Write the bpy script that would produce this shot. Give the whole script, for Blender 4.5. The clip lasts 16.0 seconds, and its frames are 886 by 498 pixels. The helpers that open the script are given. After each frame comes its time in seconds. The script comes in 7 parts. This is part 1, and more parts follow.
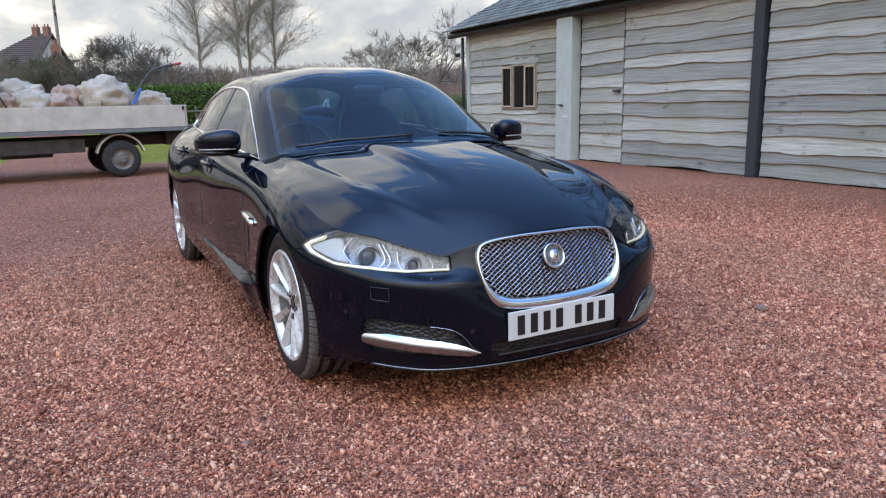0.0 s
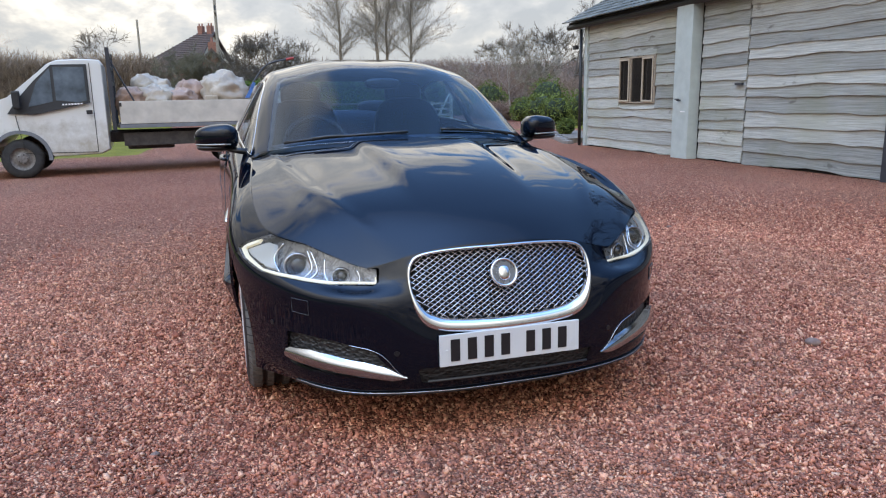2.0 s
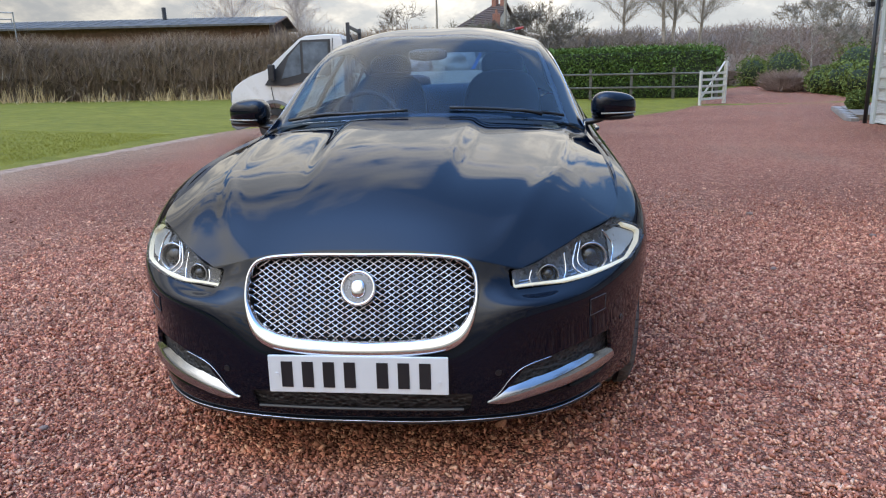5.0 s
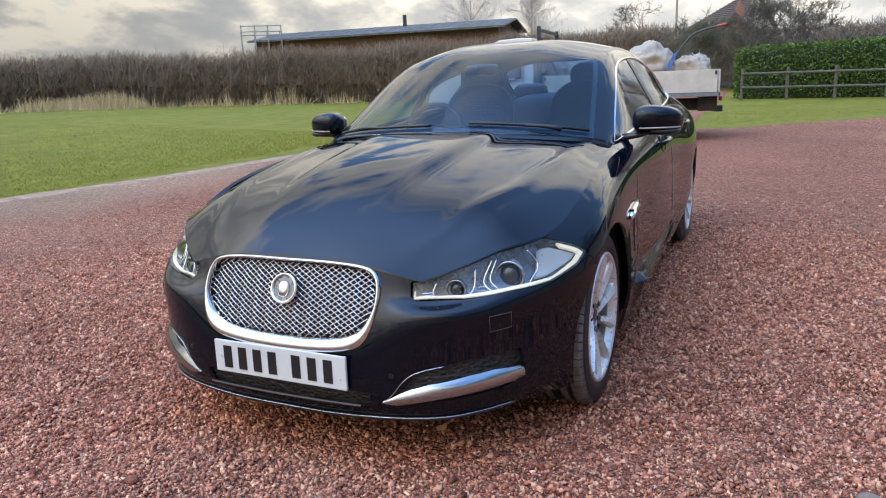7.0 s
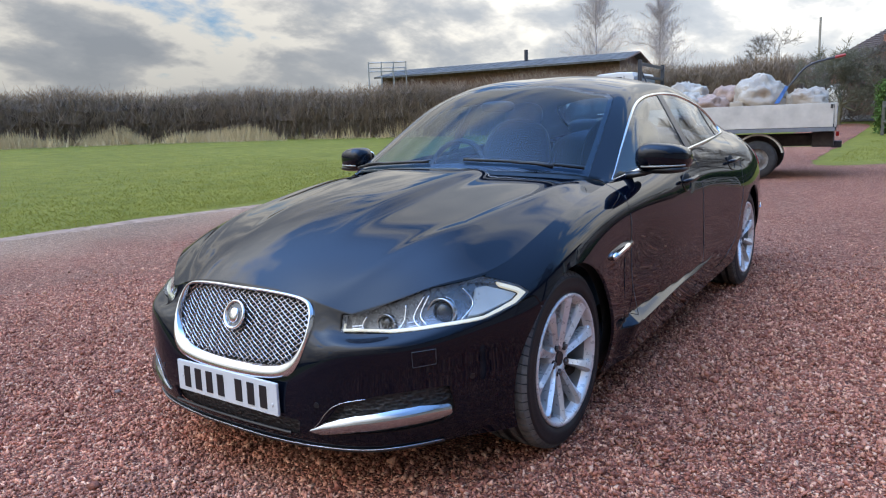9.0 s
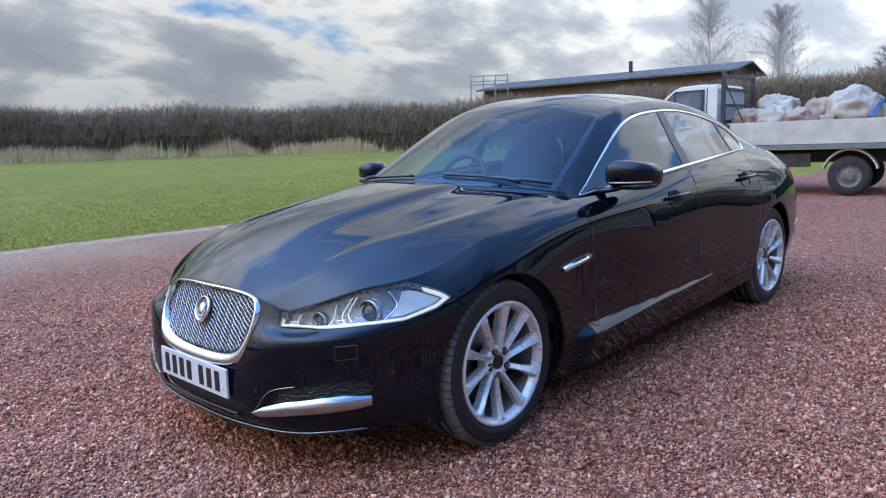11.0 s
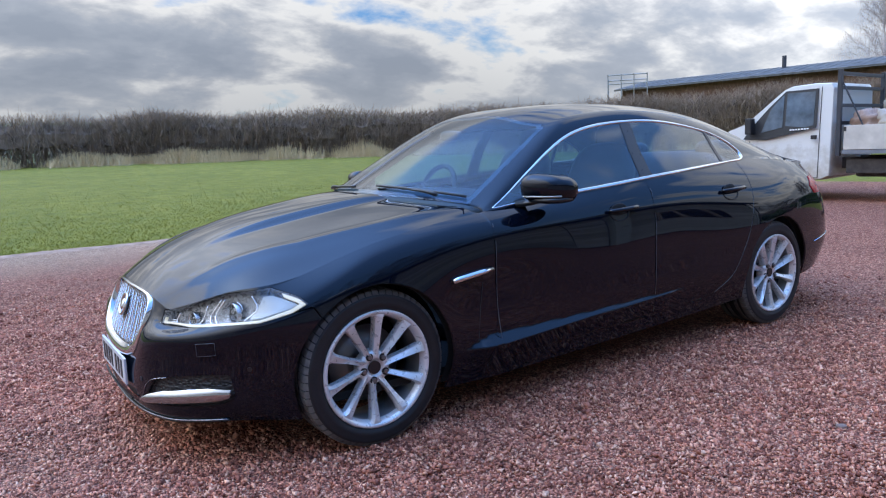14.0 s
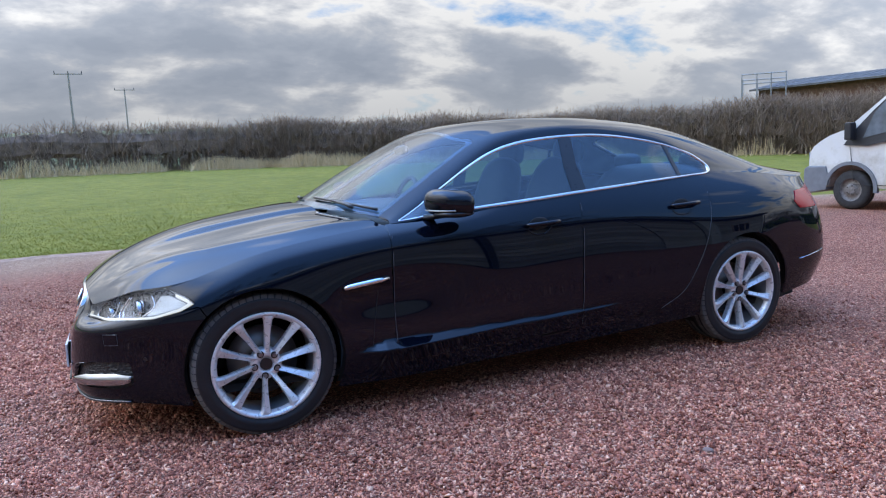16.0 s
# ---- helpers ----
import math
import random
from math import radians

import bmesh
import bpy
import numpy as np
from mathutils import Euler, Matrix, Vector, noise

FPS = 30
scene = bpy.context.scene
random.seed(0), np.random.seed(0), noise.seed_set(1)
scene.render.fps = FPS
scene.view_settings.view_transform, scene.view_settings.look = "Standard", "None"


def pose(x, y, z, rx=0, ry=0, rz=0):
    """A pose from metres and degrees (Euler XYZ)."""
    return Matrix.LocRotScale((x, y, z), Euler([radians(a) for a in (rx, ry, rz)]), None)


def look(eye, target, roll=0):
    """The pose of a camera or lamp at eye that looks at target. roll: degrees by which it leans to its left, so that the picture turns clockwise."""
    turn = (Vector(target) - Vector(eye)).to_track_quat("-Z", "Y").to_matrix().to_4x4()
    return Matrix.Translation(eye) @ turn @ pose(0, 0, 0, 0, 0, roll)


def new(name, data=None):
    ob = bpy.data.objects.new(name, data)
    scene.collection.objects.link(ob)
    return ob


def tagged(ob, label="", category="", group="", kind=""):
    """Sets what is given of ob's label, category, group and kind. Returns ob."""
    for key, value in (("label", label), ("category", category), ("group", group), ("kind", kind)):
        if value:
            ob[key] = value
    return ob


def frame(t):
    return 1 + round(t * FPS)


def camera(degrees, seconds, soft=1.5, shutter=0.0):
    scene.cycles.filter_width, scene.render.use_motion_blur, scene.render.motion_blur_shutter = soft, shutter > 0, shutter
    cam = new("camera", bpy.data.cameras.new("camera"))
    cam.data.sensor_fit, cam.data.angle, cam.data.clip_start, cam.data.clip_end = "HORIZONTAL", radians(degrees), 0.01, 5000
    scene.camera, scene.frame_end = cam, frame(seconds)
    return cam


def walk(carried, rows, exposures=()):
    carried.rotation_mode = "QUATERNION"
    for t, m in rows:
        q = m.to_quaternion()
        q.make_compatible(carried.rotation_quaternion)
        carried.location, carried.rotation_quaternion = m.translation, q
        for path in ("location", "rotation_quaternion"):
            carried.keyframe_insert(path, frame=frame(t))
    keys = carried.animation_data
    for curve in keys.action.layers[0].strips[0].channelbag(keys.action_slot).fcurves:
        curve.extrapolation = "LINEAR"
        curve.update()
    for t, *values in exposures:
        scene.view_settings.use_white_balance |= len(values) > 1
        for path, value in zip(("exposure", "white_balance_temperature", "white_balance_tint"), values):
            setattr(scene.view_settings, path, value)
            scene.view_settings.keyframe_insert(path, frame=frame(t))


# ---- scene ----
cam = camera(64.0, 16.0, soft=1.15)
PATH = [
    (0, (-1.646, -3.041, 1.206), (-0.745, -1.302, 0.799), -1.2),
    (0.5, (-1.496, -3.096, 1.174), (-0.667, -1.324, 0.759), -1.2),
    (1, (-1.261, -2.957, 1.171), (-0.508, -1.156, 0.737), -1.1),
    (1.5, (-1.066, -2.948, 1.167), (-0.416, -1.104, 0.745), -1.1),
    (2, (-0.855, -3.045, 1.196), (-0.312, -1.165, 0.780), -1.1),
    (2.5, (-0.638, -3.000, 1.181), (-0.214, -1.092, 0.757), -1.0),
    (3, (-0.389, -2.910, 1.175), (-0.104, -0.979, 0.742), -1.0),
    (3.5, (-0.141, -2.949, 1.184), (0.013, -1.004, 0.745), -1.1),
    (4, (0.080, -2.918, 1.190), (0.106, -0.970, 0.741), -1.0),
    (4.2, (0.161, -2.864, 1.183), (0.137, -0.918, 0.723), -1.0),
    (6.3, (1.118, -2.531, 1.200), (0.453, -0.706, 0.724), -2.4),
    (6.5, (1.221, -2.512, 1.209), (0.486, -0.713, 0.737), -2.4),
    (7, (1.466, -2.565, 1.234), (0.609, -0.817, 0.774), -2.4),
    (7.5, (1.652, -2.518, 1.274), (0.706, -0.816, 0.818), -2.5),
    (8, (1.708, -2.354, 1.225), (0.708, -0.676, 0.796), -2.4),
    (8.5, (1.795, -2.274, 1.206), (0.712, -0.637, 0.821), -2.4),
    (9, (1.998, -2.277, 1.226), (0.837, -0.689, 0.869), -2.4),
    (9.5, (2.159, -2.243, 1.226), (0.935, -0.698, 0.886), -2.5),
    (9.7, (2.183, -2.206, 1.205), (0.934, -0.677, 0.881), -2.6),
    (11.8, (2.820, -1.943, 1.237), (1.367, -0.606, 0.921), -2.3),
    (12, (2.828, -1.897, 1.208), (1.362, -0.573, 0.897), -2.4),
    (12.5, (2.877, -1.734, 1.191), (1.351, -0.477, 0.884), -2.4),
    (13, (3.096, -1.638, 1.221), (1.524, -0.438, 0.922), -2.4),
    (13.5, (3.287, -1.504, 1.241), (1.670, -0.364, 0.945), -2.4),
    (14, (3.402, -1.294, 1.246), (1.746, -0.211, 0.951), -2.5),
    (14.5, (3.597, -1.109, 1.252), (1.900, -0.090, 0.966), -2.4),
    (15, (3.807, -0.896, 1.271), (2.063, 0.041, 0.988), -2.4),
    (15.5, (3.925, -0.645, 1.268), (2.138, 0.207, 0.983), -2.4),
    (16, (4.101, -0.411, 1.265), (2.267, 0.339, 0.994), -2.6),
]
walk(cam, [(t, look(eye, target, roll)) for t, eye, target, roll in PATH], [(0, 0.80, 8000, 9), (3.5, 0.82, 7850, 9), (7, 1.05, 8300, 9), (9.5, 0.97, 7150, 9), (12.5, 1.00, 6650, 10), (16, 1.07, 6800, 11)])

# ---- world and sun ----
SUN_AZ, SUN_EL = radians(226), radians(57)   # compass from +y clockwise
sun_from = Vector((math.sin(SUN_AZ) * math.cos(SUN_EL), math.cos(SUN_AZ) * math.cos(SUN_EL), math.sin(SUN_EL)))
world = bpy.data.worlds.new("cloudy_sky")
scene.world = world
world.use_nodes = True


def sky_world(w):
    nt = w.node_tree
    nt.nodes.clear()
    N, L = nt.nodes.new, nt.links.new
    out, bg = N("ShaderNodeOutputWorld"), N("ShaderNodeBackground")
    sky = N("ShaderNodeTexSky")
    sky.sky_type, sky.sun_disc = "NISHITA", False
    sky.sun_elevation, sky.sun_rotation = SUN_EL, SUN_AZ
    sky.dust_density, sky.ozone_density = 0.3, 3.0
    dim = N("ShaderNodeVectorMath")
    dim.operation = "SCALE"
    dim.inputs["Scale"].default_value = 0.10
    L(sky.outputs[0], dim.inputs[0])
    co, sep = N("ShaderNodeTexCoord"), N("ShaderNodeSeparateXYZ")
    L(co.outputs["Generated"], sep.inputs[0])
    # the cloud deck: a flat layer seen in perspective
    top = N("ShaderNodeMath")
    top.operation = "MAXIMUM"
    L(sep.outputs[2], top.inputs[0])
    top.inputs[1].default_value = 0.0
    add = N("ShaderNodeMath")
    add.operation = "ADD"
    L(top.outputs[0], add.inputs[0])
    add.inputs[1].default_value = 0.42
    flat = N("ShaderNodeVectorMath")
    flat.operation = "DIVIDE"
    comb = N("ShaderNodeCombineXYZ")
    L(add.outputs[0], comb.inputs[0])
    L(add.outputs[0], comb.inputs[1])
    comb.inputs[2].default_value = 1.0
    L(co.outputs["Generated"], flat.inputs[0])
    L(comb.outputs[0], flat.inputs[1])
    stretch = N("ShaderNodeMapping")
    stretch.inputs["Scale"].default_value = (1.0, 0.75, 1.6)
    stretch.inputs["Location"].default_value = (3.1, 1.7, 0.4)
    L(flat.outputs[0], stretch.inputs[0])
    big, small = N("ShaderNodeTexNoise"), N("ShaderNodeTexNoise")
    for n, s, d, dist in ((big, 1.35, 3, 0.3), (small, 5.6, 12, 0.12)):
        n.inputs["Scale"].default_value, n.inputs["Detail"].default_value = s, d
        n.inputs["Distortion"].default_value, n.inputs["Roughness"].default_value = dist, 0.56
        L(stretch.outputs[0], n.inputs["Vector"])
    mix = N("ShaderNodeMath")
    mix.operation = "MULTIPLY_ADD"
    L(big.outputs[0], mix.inputs[0])
    mix.inputs[1].default_value = 0.75
    # overhead the puffs are seen from below and lose their edges
    calm = N("ShaderNodeMapRange")
    calm.interpolation_type = "SMOOTHSTEP"
    L(top.outputs[0], calm.inputs["Value"])
    calm.inputs["From Min"].default_value, calm.inputs["From Max"].default_value = 0.36, 0.75
    calm.inputs["To Min"].default_value, calm.inputs["To Max"].default_value = 0.0, 0.78
    soft = N("ShaderNodeMix")
    L(calm.outputs[0], soft.inputs["Factor"])
    L(small.outputs[0], soft.inputs["A"])
    soft.inputs["B"].default_value = 0.5
    L(soft.outputs["Result"], mix.inputs[2])
    shade = N("ShaderNodeValToRGB")
    L(mix.outputs[0], shade.inputs[0])
    e = shade.color_ramp.elements
    e[0].position, e[0].color = 0.70, (0.39, 0.46, 0.58, 1)
    e[1].position, e[1].color = 1.04, (0.94, 0.98, 1.03, 1)
    for pos, col in ((0.83, (0.47, 0.54, 0.66)), (0.90, (0.60, 0.655, 0.75)), (0.95, (0.77, 0.82, 0.90))):
        el = e.new(pos)
        el.color = (*col, 1)
    # gaps of blue open up overhead, where one looks straight through the layer
    thin = N("ShaderNodeMath")
    thin.operation = "MULTIPLY_ADD"
    L(top.outputs[0], thin.inputs[0])
    thin.inputs[1].default_value = 0.46
    L(mix.outputs[0], thin.inputs[2])
    # and the unseen eastern sky is opened to blue for the car to mirror
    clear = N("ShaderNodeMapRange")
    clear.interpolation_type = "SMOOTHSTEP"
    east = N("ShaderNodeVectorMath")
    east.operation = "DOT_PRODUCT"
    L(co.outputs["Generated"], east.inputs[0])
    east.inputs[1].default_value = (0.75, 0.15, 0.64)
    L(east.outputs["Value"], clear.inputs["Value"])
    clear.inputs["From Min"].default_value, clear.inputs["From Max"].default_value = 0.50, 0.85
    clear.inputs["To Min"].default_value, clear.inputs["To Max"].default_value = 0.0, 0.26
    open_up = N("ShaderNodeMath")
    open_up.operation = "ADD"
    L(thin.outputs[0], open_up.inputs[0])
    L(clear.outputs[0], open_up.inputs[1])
    gap = N("ShaderNodeMapRange")
    L(open_up.outputs[0], gap.inputs["Value"])
    gap.inputs["From Min"].default_value, gap.inputs["From Max"].default_value = 1.115, 1.26
    blend = N("ShaderNodeMix")
    blend.data_type = "RGBA"
    L(gap.outputs[0], blend.inputs["Factor"])
    L(shade.outputs[0], blend.inputs["A"])
    deep = N("ShaderNodeVectorMath")
    deep.operation = "MULTIPLY"
    deep.inputs[1].default_value = (0.84, 1.16, 1.50)
    L(dim.outputs[0], deep.inputs[0])
    L(deep.outputs[0], blend.inputs["B"])
    # pale haze just over the horizon
    low = N("ShaderNodeMapRange")
    L(sep.outputs[2], low.inputs["Value"])
    low.inputs["From Min"].default_value, low.inputs["From Max"].default_value = 0.0, 0.11
    low.inputs["To Min"].default_value, low.inputs["To Max"].default_value = 0.55, 0.0
    haze = N("ShaderNodeMix")
    haze.data_type = "RGBA"
    L(low.outputs[0], haze.inputs["Factor"])
    L(blend.outputs["Result"], haze.inputs["A"])
    haze.inputs["B"].default_value = (0.63, 0.70, 0.79, 1)
    # an overcast dome is brighter overhead than near the horizon
    up = N("ShaderNodeMath")
    up.operation = "MULTIPLY_ADD"
    rise = N("ShaderNodeMath")
    rise.operation = "POWER"
    L(top.outputs[0], rise.inputs[0])
    rise.inputs[1].default_value = 1.5
    L(rise.outputs[0], up.inputs[0])
    up.inputs[1].default_value, up.inputs[2].default_value = 2.15, 0.44
    dome = N("ShaderNodeVectorMath")
    dome.operation = "SCALE"
    L(haze.outputs["Result"], dome.inputs[0])
    L(up.outputs[0], dome.inputs["Scale"])
    # the thin cloud in front of the sun glows over a wide part of the sky
    aim = N("ShaderNodeVectorMath")
    aim.operation = "DOT_PRODUCT"
    L(co.outputs["Generated"], aim.inputs[0])
    aim.inputs[1].default_value = tuple(sun_from)
    glow = N("ShaderNodeMapRange")
    glow.interpolation_type = "SMOOTHERSTEP"
    L(aim.outputs["Value"], glow.inputs["Value"])
    glow.inputs["From Min"].default_value, glow.inputs["From Max"].default_value = 0.46, 1.0
    glow.inputs["To Min"].default_value, glow.inputs["To Max"].default_value = 1.0, 3.5
    lit = N("ShaderNodeVectorMath")
    lit.operation = "SCALE"
    L(dome.outputs[0], lit.inputs[0])
    L(glow.outputs[0], lit.inputs["Scale"])
    # the northern clouds are lit from the front and paler
    north = N("ShaderNodeMapRange")
    north.interpolation_type = "SMOOTHSTEP"
    toward = N("ShaderNodeVectorMath")
    toward.operation = "DOT_PRODUCT"
    L(co.outputs["Generated"], toward.inputs[0])
    toward.inputs[1].default_value = (0.78, 0.626, 0)
    L(toward.outputs["Value"], north.inputs["Value"])
    north.inputs["From Min"].default_value, north.inputs["From Max"].default_value = -0.36, 0.74
    north.inputs["To Min"].default_value, north.inputs["To Max"].default_value = 0.86, 1.9
    pale = N("ShaderNodeVectorMath")
    pale.operation = "SCALE"
    L(lit.outputs[0], pale.inputs[0])
    L(north.outputs[0], pale.inputs["Scale"])
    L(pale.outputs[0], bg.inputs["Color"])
    bg.inputs["Strength"].default_value = 0.80
    L(bg.outputs[0], out.inputs[0])


sky_world(world)
sun = new("sun", bpy.data.lights.new("sun", "SUN"))
sun.data.energy, sun.data.angle, sun.data.color = 0.12, radians(110), (1.0, 0.95, 0.88)
sun.matrix_world = look(sun_from * 50, (0, 0, 0))

# ---- materials ----
class Tree:
    """Short hand for building one material's nodes."""

    def __init__(self, name):
        self.mat = bpy.data.materials.new(name)
        self.mat.use_nodes = True
        self.nt = self.mat.node_tree
        self.bsdf = self.nt.nodes["Principled BSDF"]
        self.co = self.nt.nodes.new("ShaderNodeTexCoord")

    def put(self, value, socket):
        if isinstance(value, bpy.types.NodeSocket):
            self.nt.links.new(value, socket)
        elif isinstance(value, tuple) and len(value) == 3 and socket.type == "RGBA":
            socket.default_value = (*value, 1)
        else:
            socket.default_value = value

    def set(self, **kw):
        names = dict(color="Base Color", rough="Roughness", metal="Metallic", normal="Normal", coat="Coat Weight", coat_rough="Coat Roughness",
                     ior="IOR", trans="Transmission Weight", spec="Specular IOR Level", glow="Emission Color", power="Emission Strength", alpha="Alpha", sheen="Sheen Weight")
        for k, v in kw.items():
            self.put(v, self.bsdf.inputs[names[k]])
        return self

    def noise(self, scale, detail=3, stretch=(1, 1, 1), rough=0.55, dist=0.0, coord="Object", out=0):
        mp, n = self.nt.nodes.new("ShaderNodeMapping"), self.nt.nodes.new("ShaderNodeTexNoise")
        mp.inputs["Scale"].default_value = stretch
        self.nt.links.new(self.co.outputs[coord], mp.inputs[0])
        self.nt.links.new(mp.outputs[0], n.inputs["Vector"])
        for k, v in (("Scale", scale), ("Detail", detail), ("Roughness", rough), ("Distortion", dist)):
            n.inputs[k].default_value = v
        return n.outputs[out]

    def cells(self, scale, stretch=(1, 1, 1), what="Color", kind="F1"):
        mp, n = self.nt.nodes.new("ShaderNodeMapping"), self.nt.nodes.new("ShaderNodeTexVoronoi")
        mp.inputs["Scale"].default_value = stretch
        n.feature = kind
        self.nt.links.new(self.co.outputs["Object"], mp.inputs[0])
        self.nt.links.new(mp.outputs[0], n.inputs["Vector"])
        n.inputs["Scale"].default_value = scale
        return n.outputs[what]

    def island(self):
        return self.nt.nodes.new("ShaderNodeNewGeometry").outputs["Random Per Island"]

    def each(self):
        return self.nt.nodes.new("ShaderNodeObjectInfo").outputs["Random"]

    def ramp(self, fac, *stops):
        r = self.nt.nodes.new("ShaderNodeValToRGB")
        el = r.color_ramp.elements
        for i, (p, c) in enumerate(stops):
            e = el[i] if i < 2 else el.new(p)
            e.position = p
            e.color = (*c, 1) if isinstance(c, tuple) else (c, c, c, 1)
        self.put(fac, r.inputs[0])
        return r.outputs[0]

    def mix(self, fac, a, b, how="MIX"):
        m = self.nt.nodes.new("ShaderNodeMix")
        m.data_type, m.blend_type = "RGBA", how
        self.put(fac, m.inputs["Factor"])
        self.put(a, m.inputs["A"])
        self.put(b, m.inputs["B"])
        return m.outputs["Result"]

    def math(self, op, a, b=0.0):
        m = self.nt.nodes.new("ShaderNodeMath")
        m.operation = op
        self.put(a, m.inputs[0])
        self.put(b, m.inputs[1])
        return m.outputs[0]

    def bump(self, height, strength=0.5, dist=0.01, below=None):
        b = self.nt.nodes.new("ShaderNodeBump")
        b.inputs["Strength"].default_value, b.inputs["Distance"].default_value = strength, dist
        self.put(height, b.inputs["Height"])
        if below is not None:
            self.put(below, b.inputs["Normal"])
        return b.outputs[0]


def plain(name, color, rough=0.5, metal=0.0, vary=0.12, scale=8.0, **kw):
    """A surface of one colour with slight unevenness at two scales."""
    t = Tree(name)
    dark = tuple(c * (1 - vary) for c in color)
    light = tuple(min(1, c * (1 + vary)) for c in color)
    n = t.noise(scale, 4)
    c = t.ramp(n, (0.3, dark), (0.7, light))
    r = t.ramp(t.noise(scale * 6, 3), (0.3, max(0.0, rough - 0.05)), (0.7, min(1.0, rough + 0.05)))
    t.set(color=c, rough=r, metal=metal, **kw)
    return t.mat


def gravel_mat(name, geometry):
    """Crushed pink-red granite: loose chips (geometry) or the bed of them (relief and painted gap shade)."""
    t = Tree(name)
    if geometry:
        pick = t.island()
    else:
        pick = t.nt.nodes.new("ShaderNodeSeparateColor").outputs[0]
        t.nt.links.new(t.cells(95), pick.node.inputs[0])
    k = 1.36
    stone = t.ramp(pick, *((p, tuple(c * k * w for c, w in zip(col, (1.19, 0.96, 0.65)))) for p, col in ((0.0, (0.12, 0.052, 0.052)), (1.0, (0.53, 0.375, 0.36)), (0.3, (0.25, 0.110, 0.104)), (0.6, (0.36, 0.175, 0.162)), (0.85, (0.45, 0.265, 0.240)))))
    wide = t.ramp(t.noise(0.35, 4), (0.32, (0.80, 0.79, 0.79)), (0.72, (1.14, 1.12, 1.10)))
    fine = t.ramp(t.noise(180, 2), (0.3, 0.75), (0.7, 1.15))
    dust = t.ramp(t.noise(0.55, 5, stretch=(1.0, 0.35, 1.0)), (0.52, 0.0), (0.75, 0.34))
    stone = t.mix(dust, stone, (0.42, 0.275, 0.18))
    # sand trodden in from the lawn's edge
    place = t.nt.nodes.new("ShaderNodeSeparateXYZ")
    t.nt.links.new(t.co.outputs["Object"], place.inputs[0])
    reach = t.math("ADD", place.outputs[0], t.math("MULTIPLY", t.noise(0.9, 5, rough=0.65), 2.4))
    sand = t.math("DIVIDE", t.math("SUBTRACT", -3.5, reach), 2.4)
    sand.node.use_clamp = True
    stone = t.mix(t.math("MULTIPLY", sand, 0.92), stone, (0.60, 0.395, 0.255))
    stone = t.mix(1.0, stone, t.ramp(t.noise(17, 4, rough=0.7), (0.34, (0.68, 0.66, 0.66)), (0.66, (1.26, 1.26, 1.25))), "MULTIPLY")
    col = t.mix(1.0, t.mix(1.0, stone, wide, "MULTIPLY"), fine, "MULTIPLY")
    t.set(color=col, rough=0.9, spec=0.12)
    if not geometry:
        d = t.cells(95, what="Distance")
        # cell edges are darkened: the shade between stones put into the colour
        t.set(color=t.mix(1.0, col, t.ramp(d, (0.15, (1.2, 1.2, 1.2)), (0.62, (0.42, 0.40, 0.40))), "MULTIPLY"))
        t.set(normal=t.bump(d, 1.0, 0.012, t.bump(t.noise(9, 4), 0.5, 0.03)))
    else:
        t.set(normal=t.bump(t.noise(260, 2), 0.35, 0.003))
    return t.mat


def grass_mat(name, a, b, c):
    t = Tree(name)
    n1, n2 = t.noise(0.5, 5), t.noise(38, 4, rough=0.7)
    base = t.ramp(n1, (0.3, a), (0.7, b))
    col = t.mix(t.ramp(n2, (0.45, 0.0), (0.75, 0.6)), base, c)
    col = t.mix(1.0, col, t.ramp(t.noise(2.6, 6, rough=0.68), (0.34, (0.66, 0.72, 0.66)), (0.66, (1.16, 1.12, 1.16))), "MULTIPLY")
    t.set(color=col, rough=0.85, spec=0.2, normal=t.bump(n2, 0.9, 0.03))
    return t.mat


def board_mat():
    """Weathered grey larch with long grain, knots and green algae."""
    t = Tree("weathered_boards")
    grain = t.noise(7, 6, stretch=(3, 0.16, 9), rough=0.7, dist=0.6)
    fine = t.noise(40, 4, stretch=(2, 0.06, 5), rough=0.6)
    shade = t.ramp(t.each(), (0.0, (0.56, 0.56, 0.53)), (1.0, (1.10, 1.08, 1.00)))
    base = t.ramp(grain, (0.25, (0.25, 0.252, 0.24)), (0.75, (0.68, 0.682, 0.655)), (0.5, (0.50, 0.502, 0.478)))
    base = t.mix(t.ramp(fine, (0.46, 0.0), (0.66, 0.75)), base, (0.23, 0.225, 0.205))
    algae = t.ramp(t.noise(0.9, 4), (0.48, 0.0), (0.72, 0.55))
    base = t.mix(algae, base, (0.34, 0.35, 0.255))
    base = t.mix(t.ramp(t.noise(5.5, 3, stretch=(1, 0.5, 1.3)), (0.66, 0.0), (0.74, 0.75)), base, (0.17, 0.155, 0.135))
    t.set(color=t.mix(1.0, base, shade, "MULTIPLY"), rough=0.8, spec=0.3, normal=t.bump(grain, 0.5, 0.008, t.bump(fine, 0.6, 0.003)))
    return t.mat


